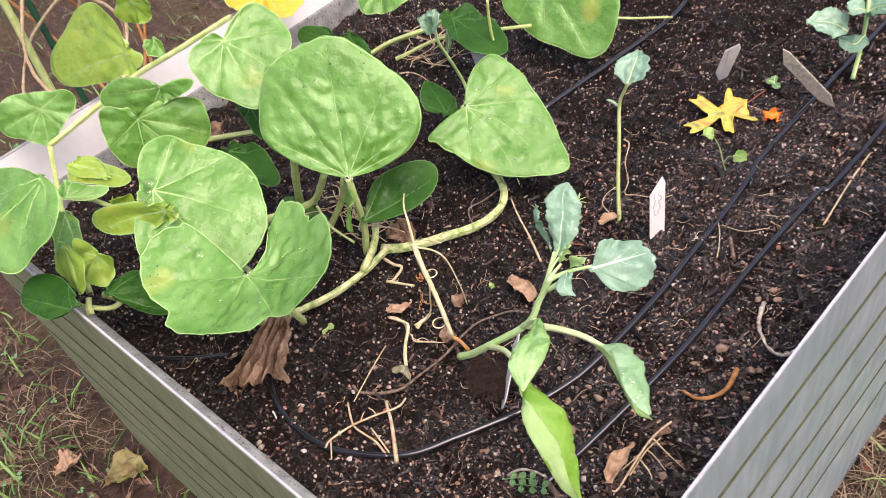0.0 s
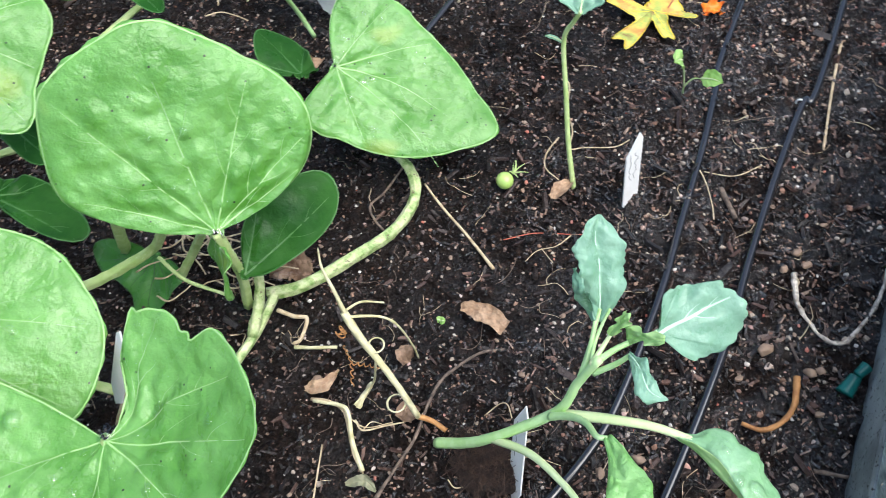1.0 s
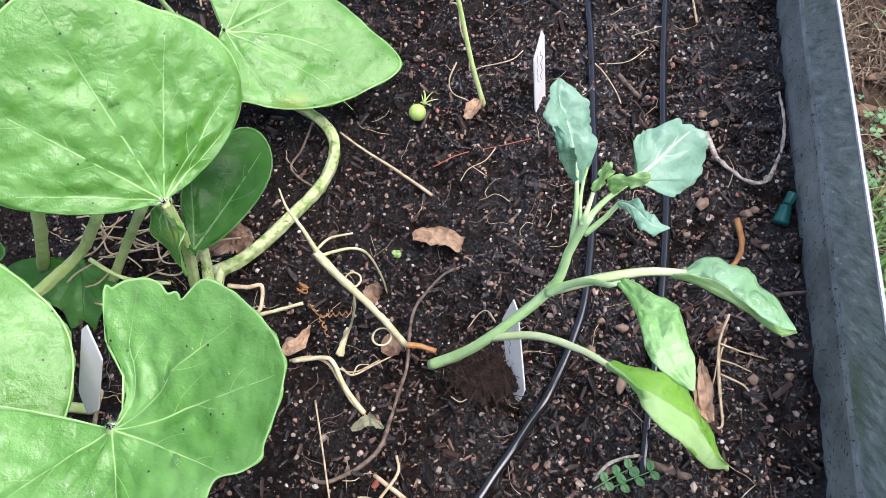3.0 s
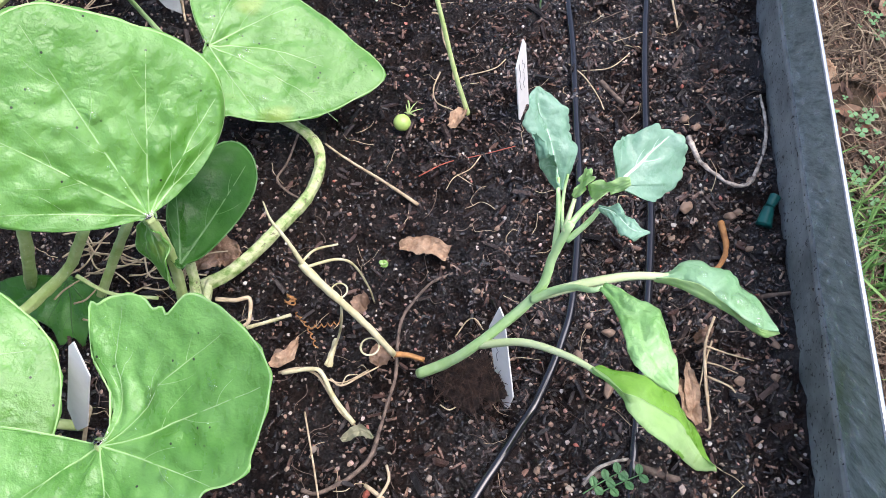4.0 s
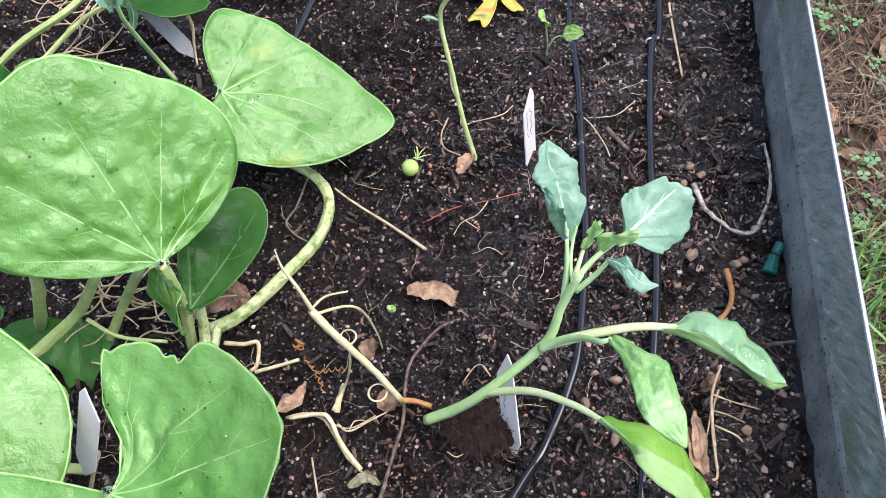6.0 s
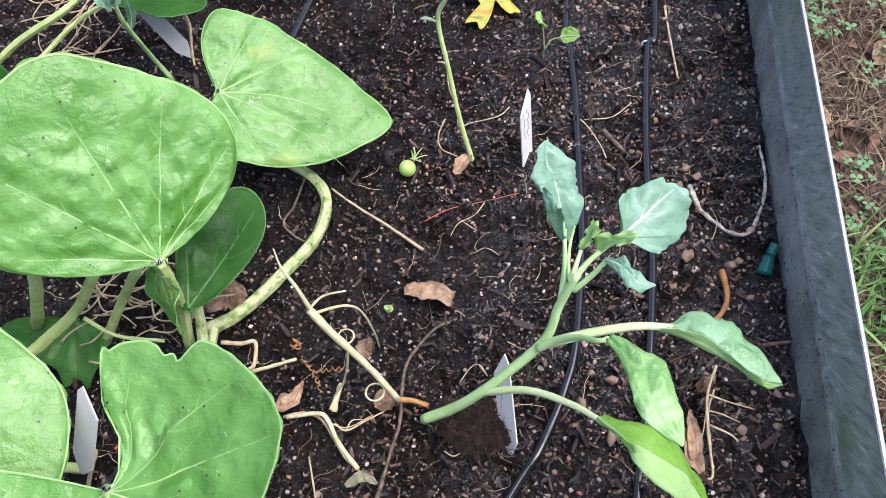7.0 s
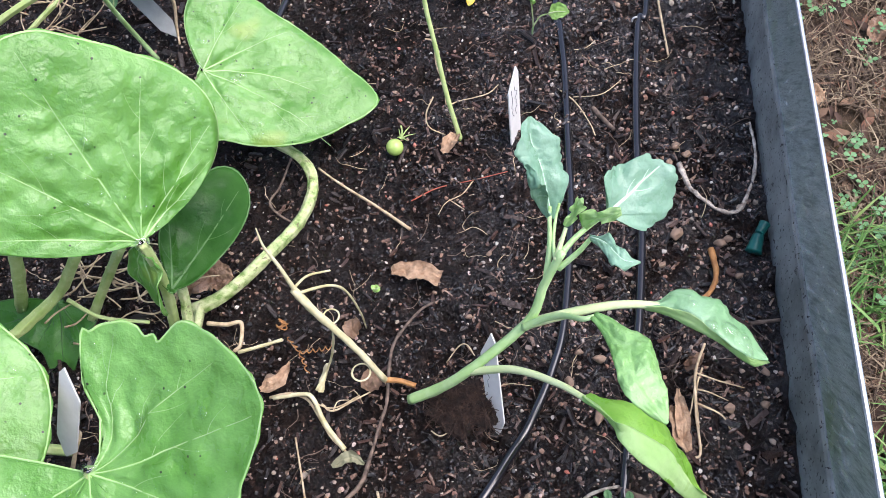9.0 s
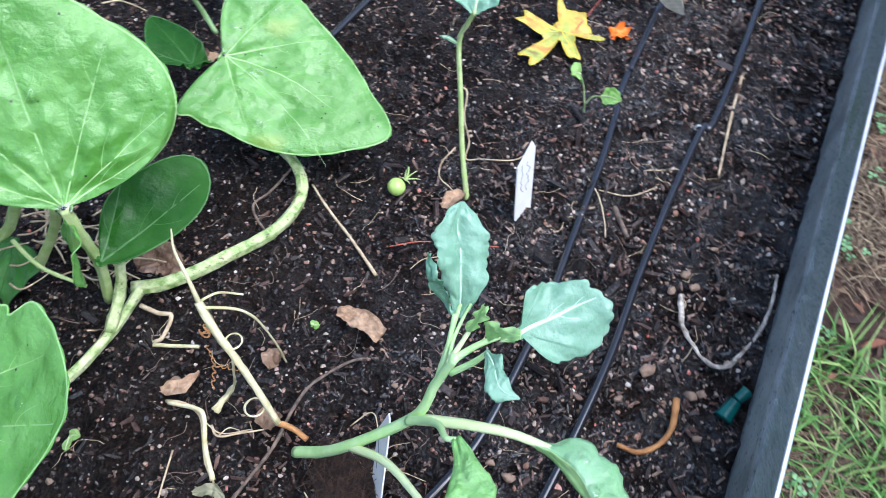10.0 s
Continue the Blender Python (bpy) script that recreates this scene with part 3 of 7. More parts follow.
def loft_leaf(name, parent, mat, mid, left, right, seed=0, rib_mat=None, rib_r=0.0006, ruffle=0.0012, label="", puff=0.16, side=0, lobes=1.0):
    """A leaf spanned between its two margins, bent along its middle line."""
    c, l, r = (curve_points(p, 8) for p in (mid, left, right))
    m = min(len(c), len(l), len(r))
    across = 9
    low, high = (0 if side > 0 else -across), (0 if side < 0 else across)
    verts, faces = [], []
    for i in range(m):
        f = i / (m - 1)
        t = (c[min(i + 1, m - 1)] - c[max(i - 1, 0)]).normalized()
        nn = t.cross(r[i] - l[i])
        nn = nn.normalized() if nn.length > 1e-9 else Vector((0, 0, 1))
        nn = -nn if nn.z < 0 else nn
        for k in range(low, high + 1):
            g = k / across
            e = l[i] if g < 0 else r[i]
            a = abs(g)
            lobe = 0.10 * noise.noise(Vector((f * 8 + seed, 5 if g < 0 else 9, seed))) + 0.07 * (abs(math.sin(f * 30 + seed + (2 if g < 0 else 0) + 1.5 * math.sin(f * 11))) - 0.6)
            p = c[i].lerp(e, a * (1 + lobes * lobe * a ** 8))
            wide = (e - c[i]).length
            h = puff * wide * math.sin(math.pi * a) * (1 if a > 0 else 0) + ruffle * math.sin(f * 16 + seed + (1.7 if g > 0 else 0)) * a ** 3 * math.sin(math.pi * f)
            h += (0.0012 * noise.noise(Vector((f * 7 + seed, g * 3, seed))) + 0.0007 * noise.noise(Vector((f * 17 + seed, g * 6, seed)))) * min(1, wide / 0.006)
            verts.append(p + nn * h)
    row, count = high - low + 1, len(verts)
    verts += [v - Vector((0, 0, 0.0007)) for v in verts]
    for i in range(m - 1):
        for k in range(row - 1):
            a = i * row + k
            faces.append((a, a + row, a + row + 1, a + 1))
            faces.append((count + a, count + a + 1, count + a + row + 1, count + a + row))
        for k in (0, row - 1):
            a = i * row + k
            faces.append((a, count + a, count + a + row, a + row))
    for base in (0, (m - 1) * row):
        for k in range(row - 1):
            a = base + k
            faces.append((a, a + 1, count + a + 1, count + a))
    ob = mesh_of(name, verts, faces, mat)
    bm = bmesh.new()
    bm.from_mesh(ob.data)
    bmesh.ops.recalc_face_normals(bm, faces=bm.faces)
    bm.to_mesh(ob.data)
    bm.free()
    ob.parent = parent
    tagged(ob, label)
    if rib_mat:
        bm = bmesh.new()
        tube(bm, [p + Vector((0, 0, 0.0001)) for p in c[:-6:6]], rib_r, rib_r * 0.3, sides=6, per=3)
        part("midrib", bm, rib_mat, ob, "pale midrib")
    return ob


def dew_on(ob, count, seed, size=0.0016):
    """Water drops sitting on the upper side of a blade."""
    rnd = random.Random(seed)
    me = ob.data
    ups = [v for v in me.vertices if v.normal.z > 0.3]
    vv, ff = [], []
    for v in rnd.sample(ups, min(count, len(ups))):
        n = v.normal
        u = n.cross(Vector((0.3, 0.8, 0.1))).normalized()
        w = n.cross(u)
        r, base = size * rnd.lognormvariate(0, 0.4), len(vv)
        for f, h in ((1.0, 0.0), (0.8, 0.2), (0.45, 0.38), (0.0, 0.44)):
            for j in range(10):
                b = 2 * math.pi * j / 10
                vv.append(v.co + (u * math.cos(b) * 1.25 + w * math.sin(b)) * r * f + n * (h * r + 0.0002))
        for i in range(3):
            for j in range(10):
                q = base + i * 10
                ff.append((q + j, q + (j + 1) % 10, q + 10 + (j + 1) % 10, q + 10 + j))
    do = mesh_of("dew", vv, ff, M_WATER)
    do.visible_shadow = False
    do.parent = ob
    tagged(do, "clear water drops beaded on the leaf", kind="stuff")


def soil_z(x, y):
    z = 0.007 * noise.noise(Vector((x * 5.0, y * 5.0, 0.3))) + 0.004 * noise.noise(Vector((x * 17, y * 17, 5.0)))
    z += 0.0082 * noise.noise(Vector((x * 60, y * 60, 9.0))) + 0.0046 * noise.noise(Vector((x * 140, y * 140, 2.0)))
    return z


def ground_z(x, y):
    return GROUND + 0.02 * noise.noise(Vector((x * 1.6, y * 1.6, 0.3))) + 0.006 * noise.noise(Vector((x * 14, y * 14, 1.3)))


# ---- raised bed and ground ----
GROUND = -0.45
EAST, WEST, NORTH = -0.106, -0.965, 1.95
GROOVE_FIRST, GROOVE_STEP = 0.072, 0.080
SW, SE = 0.024, 0.058          # the front panel's line at its two ends


def build_ground():
    vals = [-60, -20, -8, -4]
    xs = vals + [-3 + 0.05 * i for i in range(81)] + [2, 4, 8, 20, 60]
    ys = vals + [-2 + 0.05 * i for i in range(101)] + [4, 8, 20, 60]
    verts = [(x, y, ground_z(x, y)) for y in ys for x in xs]
    w = len(xs)
    faces = [(j * w + i, j * w + i + 1, (j + 1) * w + i + 1, (j + 1) * w + i) for j in range(len(ys) - 1) for i in range(w - 1)]
    tagged(mesh_of("ground", verts, faces, M_GROUND), "patchy lawn with bare brown earth and thatch", "lawn", kind="structure")


def build_soil():
    step = 0.0036
    nx, ny = int((EAST - WEST) / step), int(1.35 / step)
    verts, faces = [], []
    ys = [0.02 + step * j for j in range(ny + 1)] + [1.45, 1.6, 1.8, NORTH]
    for y in ys:
        for i in range(nx + 1):
            x = WEST + 0.002 + (EAST - WEST - 0.004) * i / nx
            front = SW + (SE - SW) * (x - WEST) / (EAST - WEST) + 0.004
            yy = max(y, front)
            verts.append((x, yy, soil_z(x, yy)))
    w = nx + 1
    for j in range(len(ys) - 1):
        for i in range(nx):
            q = (j * w + i, j * w + i + 1, (j + 1) * w + i + 1, (j + 1) * w + i)
            if verts[q[3]][1] - verts[q[0]][1] > 1e-5 or verts[q[2]][1] - verts[q[1]][1] > 1e-5:
                faces.append(q)
    return tagged(mesh_of("soil", verts, faces, M_SOIL), "dark wet potting soil filling the raised bed", "soil", kind="structure")


def panel(parent, a, b, inward, inner=None, ledge=False, band=0.0415, sheet=None):
    """One ribbed sheet panel from a to b, with a folded lip on top and a grey strip along the inside."""
    a, b, inn = Vector((*a, 0)), Vector((*b, 0)), Vector((*inward, 0))
    top = 0.100
    prof = [(0.0, top - 0.002), (0.001, top), (-0.0015, top + 0.0006), (-0.0014, top - 0.002)]
    z = top - GROOVE_FIRST
    prof.append((-0.0014, z + 0.004))
    while z > GROUND + 0.10:
        prof += [(-0.0014, z + 0.0035), (0.0016, z + 0.0015), (0.0016, z - 0.0015), (-0.0014, z - 0.004)]
        z -= GROOVE_STEP
    prof += [(-0.0014, GROUND - 0.04), (0.0, GROUND - 0.04)]
    verts, faces = [], []
    for e in (a, b):
        verts += [e + inn * d + Vector((0, 0, zz)) for d, zz in prof]
    m = len(prof)
    for i in range(m):
        j = (i + 1) % m
        faces.append((i, j, m + j, m + i))
    faces += [tuple(range(m))[::-1], tuple(range(m, 2 * m))]
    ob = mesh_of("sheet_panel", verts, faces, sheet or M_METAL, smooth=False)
    ob.parent = parent
    strip = [(0.0014, band + 0.001), (0.0036, band + 0.001), (0.0048, band - 0.0015), (0.0088, 0.004), (0.0090, -0.03), (0.0006, -0.03)]
    if ledge:
        strip = [(0.0018, 0.050), (0.0040, 0.0492), (0.0165, 0.0415), (0.0190, 0.0385), (0.0195, 0.034), (0.0190, -0.03), (0.0006, -0.03)]
    verts, faces = [], []
    for e in (a, b):
        verts += [e + inn * d + Vector((0, 0, zz)) for d, zz in strip]
    m = len(strip)
    for i in range(m):
        j = (i + 1) % m
        faces.append((i, j, m + j, m + i))
    faces += [tuple(range(m))[::-1], tuple(range(m, 2 * m))]
    z = top - GROOVE_FIRST
    while z > GROUND + 0.10:
        g = mesh_of("groove", [e + inn * d + Vector((0, 0, z + dz)) for e in (a + (b - a).normalized() * 0.004, b - (b - a).normalized() * 0.004) for d, dz in ((-0.0017, 0.0036), (-0.0003, 0.0), (-0.0017, -0.0042))], [(0, 1, 4, 3), (1, 2, 5, 4)], M_GROOVE_SHADE, smooth=False)
        g.parent = ob
        z -= GROOVE_STEP
    rim = mesh_of("rim", [e + inn * d + Vector((0, 0, zz)) for e in (a, b) for d, zz in ((0.0011, top - 0.0010), (0.0006, top + 0.0010), (-0.0008, top + 0.0010), (-0.0017, top - 0.0004))], [(0, 1, 5, 4), (1, 2, 6, 5), (2, 3, 7, 6), (0, 4, 7, 3)], M_RIM, smooth=False)
    rim.parent = ob
    tagged(rim, "metal rim with sky brightness put into its colour")
    face = mesh_of("inner_face", [e + inn * d + Vector((0, 0, zz)) for e in (a, b) for d, zz in ((0.0012, 0.0985), (0.0022, band))], [(0, 2, 3, 1)], inner or M_INNER, smooth=False)
    face.parent = ob
    tagged(face, "dark glossy inner face")
    so = mesh_of("edge_strip", verts, faces, M_STRIP, smooth=False)
    so.parent = ob
    tagged(so, "dark grey strip along the inside")


build_ground()
soil = build_soil()
bed = thing("raised_bed", "tall raised bed of ribbed galvanised sheet metal", "raised bed")
panel(bed, (EAST, SE + 0.003), (EAST, NORTH), (-1, 0), sheet=M_METAL_SKY_TINT)
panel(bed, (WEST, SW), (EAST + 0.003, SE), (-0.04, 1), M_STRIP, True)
panel(bed, (WEST, NORTH), (WEST, SW + 0.003), (1, 0), M_WHITE_GLARE, False, 0.035)
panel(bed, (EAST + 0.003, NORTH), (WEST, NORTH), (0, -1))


# ---- squash vines ----
squash = thing("squash_plant", "sprawling squash vine with broad bright green heart-shaped leaves", "squash plant")
V = dict(vein_mat=M_VEIN)
W = dict(vein_mat=M_VEIN_SHADED)
leaf("leaf", squash, M_SQUASH, (-0.516, 0.288, 0.138), (-0.336, 0.340, 0.878), (0.615, -0.627, 0.478), (0.132, 0.13, 0.129, 0.128, 0.125, 0.1155, 0.106, 0.097, 0.084, 0.047, 0.006, 0.004, 0.004, 0.004, 0.004, 0.004, 0.004, 0.004, 0.004, 0.004, 0.004, 0.004, 0.004, 0.004, 0.004, 0.004, 0.004, 0.004, 0.004, 0.004, 0.004, 0.004, 0.004, 0.004, 0.004, 0.004, 0.004, 0.033, 0.062, 0.079, 0.0905, 0.098, 0.1025, 0.106, 0.109, 0.1145, 0.121, 0.1295),
     cup=0.60, seed=1, veins=((0, -0.02), (-0.53, -0.03), (-1.03, -0.04), (0.475, 0.02), (0.92, 0.06), (-1.27, 0.02)), rings=34, segs=220, quilt=0.0026, wave=0.0015, drops=120, vein_w=0.00062, roll=0.005, rib=0.0006, **V)
leaf("leaf", squash, M_SQUASH, (-0.546, 0.477, 0.088), (0.920, 0.117, -0.375), (0.393, -0.298, 0.870), (0.136, 0.111, 0.095, 0.083, 0.075, 0.073, 0.070, 0.071, 0.068, 0.047, 0.014, 0.004, 0.003, 0.003, 0.003, 0.003, 0.003, 0.004, 0.006, 0.011, 0.055, 0.054, 0.057, 0.059, 0.068, 0.081, 0.097, 0.116),
     cup=-0.61, seed=2, veins=((0.26, -0.32), (1.36, -0.10), (-0.18, -0.22), (-0.88, 0.05), (0.75, -0.1)), rings=30, segs=180, wave=0.0015, quilt=0.0022, drops=90, vein_w=0.00062, roll=0.003, rib=0.0004, **V)
leaf("leaf", squash, M_SQUASH, (-0.503, 0.151, 0.134), (0.436, -0.868, -0.237), (-0.016, -0.271, 0.962), (0.062, 0.062, 0.062, 0.062, 0.063, 0.065, 0.067, 0.068, 0.067, 0.066, 0.068, 0.08, 0.0879, 0.0892, 0.0918, 0.0956, 0.0991, 0.1027, 0.103, 0.1015, 0.0997, 0.0974, 0.0959, 0.0939, 0.092, 0.0889, 0.0826, 0.074, 0.0767, 0.0775, 0.0761, 0.0745, 0.0712, 0.0666, 0.004, 0.004, 0.004, 0.004, 0.004, 0.004, 0.004, 0.004, 0.004, 0.004, 0.004, 0.004, 0.004, 0.004, 0.079, 0.087, 0.095, 0.098, 0.101, 0.1, 0.101, 0.098, 0.096, 0.093, 0.089, 0.085, 0.08, 0.075, 0.072, 0.074, 0.078, 0.076, 0.075, 0.073, 0.069, 0.067, 0.065, 0.063),
     cup=-2.71, seed=3, notch=(2.25, 0.12, 0.045), sinus=(2.9, 0.84, 0.042), veins=((2.66, -0.05), (2.05, -0.2), (1.47, 0.0), (0.93, -0.03), (-0.2, 0.1), (-1.4, 0.15)), rings=34, segs=300, wave=0.0, quilt=0.0032, drops=150, vein_w=0.00062, rib=0.0004, **V)
leaf("leaf", squash, M_SQUASH_SHADED, (-0.522, 0.293, 0.074), (0.566, 0.803, 0.185), (0.411, -0.470, 0.781), (0.076, 0.090, 0.064, 0.038, 0.003, 0.017, 0.007, 0.004, 0.003, 0.003, 0.003, 0.003, 0.003, 0.003, 0.003, 0.003, 0.003, 0.003, 0.010, 0.029),
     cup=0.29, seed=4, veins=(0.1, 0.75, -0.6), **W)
leaf("leaf", squash, M_SQUASH, (-0.662, 0.160, 0.151), (0.916, -0.077, -0.394), (0.369, -0.225, 0.902), (0.119, 0.123, 0.120, 0.108, 0.097, 0.082, 0.068, 0.059, 0.060, 0.061, 0.055, 0.040, 0.025, 0.018, 0.015, 0.014, 0.015, 0.016, 0.019, 0.025, 0.044, 0.070, 0.082, 0.095),
     cup=0.48, seed=5, rings=20, segs=150, wave=0.0015, drops=150, **V)
leaf("leaf", squash, M_SQUASH, (-0.761, 0.209, 0.165), (0.539, 0.707, -0.458), (0.841, -0.479, 0.250), (0.076, 0.072, 0.067, 0.038, 0.015, 0.010, 0.008, 0.008, 0.010, 0.015, 0.020, 0.035, 0.038, 0.038, 0.039, 0.041, 0.045, 0.051, 0.057, 0.055, 0.056, 0.058, 0.062, 0.075),
     cup=0.45, seed=6, **V)
leaf("leaf", squash, M_SQUASH, (-0.747, 0.242, 0.190), (-0.850, -0.495, -0.179), (0.472, -0.867, 0.158), (0.083, 0.056, 0.030, 0.020, 0.016, 0.016, 0.019, 0.027, 0.041, 0.004, 0.002, 0.001, 0.001, 0.002, 0.007, 0.047),
     cup=0.27, seed=7, **V)
leaf("leaf", squash, M_SQUASH_YOUNG, (-0.888, 0.272, 0.170), (-0.901, -0.347, -0.262), (0.131, -0.792, 0.597), (0.158, 0.067, 0.037, 0.027, 0.025, 0.027, 0.029, 0.034, 0.017, 0.012, 0.011, 0.012, 0.019, 0.052, 0.104, 0.133),
     cup=0.36, seed=8, **V)
leaf("leaf", squash, M_SQUASH, (-0.759, 0.335, 0.190), (0.767, -0.262, -0.586), (0.518, -0.287, 0.806), (0.087, 0.071, 0.070, 0.075, 0.069, 0.062, 0.051, 0.005, 0.003, 0.004, 0.009, 0.018, 0.026, 0.036, 0.046, 0.051, 0.060, 0.070),
     cup=0.36, seed=9, **V)
leaf("leaf", squash, M_SQUASH, (-0.899, 0.158, 0.160), (0.264, -0.328, -0.907), (0.690, -0.594, 0.415), (0.043, 0.032, 0.030, 0.032, 0.040, 0.043, 0.026, 0.021, 0.020, 0.022, 0.028, 0.041, 0.049, 0.056, 0.043, 0.039), cup=0.36, seed=10, **V)
leaf("leaf", squash, M_SQUASH, (-0.727, 0.089, 0.190), (0.403, -0.815, -0.416), (0.046, -0.437, 0.898), (0.095, 0.080, 0.066, 0.026, 0.008, 0.006, 0.005, 0.004, 0.004, 0.005, 0.007, 0.014, 0.096, 0.098, 0.095, 0.093), cup=0.45, seed=11, **V)
leaf("leaf", squash, M_SQUASH_YOUNG, (-0.623, 0.150, 0.150), (-0.832, -0.516, -0.204), (0.480, -0.854, 0.199), (0.100, 0.044, 0.020, 0.014, 0.012, 0.011, 0.012, 0.009, 0.008, 0.008, 0.009, 0.008, 0.007, 0.008, 0.009, 0.013, 0.019, 0.043), cup=0.18, seed=12, wave=0.005, **V)
leaf("leaf", squash, M_SQUASH_YOUNG, (-0.684, 0.085, 0.110), (0.160, -0.367, -0.916), (0.986, 0.019, 0.164), (0.033, 0.030, 0.025, 0.018, 0.010, 0.004, 0.004, 0.004, 0.005, 0.008, 0.017, 0.031, 0.023, 0.019, 0.018, 0.020, 0.025, 0.030), cup=0.27, seed=13, wave=0.004, **V)
leaf("leaf", squash, M_SQUASH_YOUNG, (-0.702, 0.068, 0.130), (0.720, -0.386, -0.576), (-0.002, -0.832, 0.555), (0.052, 0.041, 0.019, 0.005, 0.003, 0.002, 0.002, 0.002, 0.003, 0.005, 0.006, 0.009, 0.026, 0.031, 0.040, 0.046), cup=2.70, seed=14, **V)
leaf("leaf", squash, M_SQUASH_SHADED, (-0.628, 0.032, 0.118), (-0.955, -0.286, -0.080), (-0.010, -0.237, 0.972), (0.077, 0.038, 0.013, 0.002, 0.001, 0.001, 0.000, 0.001, 0.001, 0.001, 0.007, 0.008, 0.009, 0.013, 0.027, 0.069), cup=0.18, seed=15, **W)
leaf("leaf", squash, M_SQUASH_SHADED, (-0.670, 0.072, 0.075), (0.889, 0.387, -0.244), (0.183, 0.189, 0.965), (0.066, 0.053, 0.047, 0.045, 0.036, 0.013, 0.007, 0.004, 0.004, 0.004, 0.004, 0.004, 0.004, 0.004, 0.004, 0.004), cup=0.36, seed=16, **W)
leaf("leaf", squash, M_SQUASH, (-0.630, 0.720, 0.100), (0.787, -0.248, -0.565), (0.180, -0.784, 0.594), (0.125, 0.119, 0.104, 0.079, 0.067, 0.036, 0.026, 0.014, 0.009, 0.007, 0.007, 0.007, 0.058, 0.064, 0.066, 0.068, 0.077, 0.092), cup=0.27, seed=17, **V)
leaf("leaf", squash, M_SQUASH_SHADED, (-0.687, 0.606, 0.090), (0.976, -0.016, -0.216), (0.216, 0.074, 0.974), (0.091, 0.065, 0.047, 0.037, 0.035, 0.021, 0.015, 0.013, 0.014, 0.017, 0.016, 0.016, 0.018, 0.024, 0.050, 0.075), cup=0.27, seed=18, **W)
leaf("leaf", squash, M_SQUASH_SHADED, (-0.597, 0.490, 0.050), (-0.878, 0.452, 0.159), (0.185, 0.015, 0.983), (0.061, 0.047, 0.030, 0.011, 0.007, 0.005, 0.005, 0.006, 0.005, 0.006, 0.008, 0.015, 0.014, 0.016, 0.024, 0.040), cup=0.27, seed=19, **W)
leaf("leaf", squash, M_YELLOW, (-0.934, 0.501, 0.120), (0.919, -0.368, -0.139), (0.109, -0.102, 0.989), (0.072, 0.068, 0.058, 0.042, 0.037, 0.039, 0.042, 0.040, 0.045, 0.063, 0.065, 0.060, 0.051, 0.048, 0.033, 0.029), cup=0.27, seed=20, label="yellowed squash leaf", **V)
leaf("leaf", squash, M_SQUASH_SHADED, (-0.811, 0.503, 0.080), (-0.974, -0.226, 0.000), (0.134, -0.578, 0.805), (0.059, 0.040, 0.004, 0.004, 0.004, 0.004, 0.004, 0.004, 0.004, 0.004, 0.006, 0.005, 0.006, 0.009, 0.020, 0.036), cup=0.27, seed=21, **W)
leaf("leaf", squash, M_SQUASH_SHADED, (-0.741, 0.280, 0.080), (0.992, -0.038, -0.119), (0.117, -0.066, 0.991), (0.085, 0.058, 0.038, 0.025, 0.017, 0.015, 0.013, 0.010, 0.009, 0.010, 0.007, 0.005, 0.005, 0.006, 0.007, 0.014), cup=0.27, seed=22, **W)
leaf("leaf", squash, M_SQUASH_SHADED, (-0.775, 0.341, 0.090), (0.912, -0.374, -0.166), (0.103, -0.183, 0.978), (0.058, 0.035, 0.026, 0.022, 0.009, 0.006, 0.006, 0.006, 0.007, 0.011, 0.022, 0.016, 0.014, 0.014, 0.018, 0.028), cup=0.27, seed=23, **W)
leaf("leaf", squash, M_SQUASH_HALF_SHADED, (-0.629, 0.302, 0.025), (0.138, -0.883, -0.449), (0.003, -0.453, 0.891), (0.0562, 0.0413, 0.0329, 0.0265, 0.0064, 0.0042, 0.0032, 0.0021, 0.0021, 0.0021, 0.0021, 0.0032, 0.0594, 0.0530, 0.0371, 0.0382), cup=0.18, seed=24, **W)
leaf("leaf", squash, M_SQUASH, (-0.528, 0.294, 0.120), (0.112, -0.564, -0.818), (-0.630, -0.677, 0.381), (0.049, 0.032, 0.023, 0.017, 0.015, 0.002, 0.001, 0.001, 0.001, 0.001, 0.001, 0.001, 0.008, 0.021, 0.034, 0.046), cup=2.70, seed=25, **V)
leaf("leaf", squash, M_SQUASH_YOUNG, (-0.816, 0.141, 0.130), (0.865, 0.421, -0.272), (0.332, -0.075, 0.940), (0.070, 0.022, 0.012, 0.010, 0.007, 0.005, 0.004, 0.004, 0.005, 0.007, 0.008, 0.009, 0.013, 0.024, 0.027, 0.039), cup=0.27, seed=26, **V)
leaf("leaf", squash, M_SQUASH, (-0.797, 0.589, 0.120), (-0.037, -0.754, -0.655), (0.173, -0.651, 0.739), (0.044, 0.040, 0.043, 0.048, 0.052, 0.037, 0.028, 0.026, 0.022, 0.020, 0.021, 0.026, 0.032, 0.032, 0.038, 0.041), cup=0.27, seed=27, **V)
leaf("leaf", squash, M_SQUASH_SHADED, (-0.814, 0.530, 0.070), (0.937, -0.311, -0.157), (-0.028, -0.516, 0.856), (0.067, 0.028, 0.011, 0.007, 0.006, 0.006, 0.005, 0.005, 0.004, 0.005, 0.007, 0.016, 0.014, 0.014, 0.016, 0.023), cup=0.27, seed=28, **W)
leaf("leaf", squash, M_SQUASH_YOUNG, (-0.932, 0.321, 0.200), (0.755, 0.055, -0.653), (0.251, -0.945, 0.211), (0.031, 0.031, 0.035, 0.029, 0.029, 0.021, 0.019, 0.019, 0.023, 0.024, 0.028, 0.037, 0.033, 0.030, 0.026, 0.027), cup=0.27, seed=29, **V)
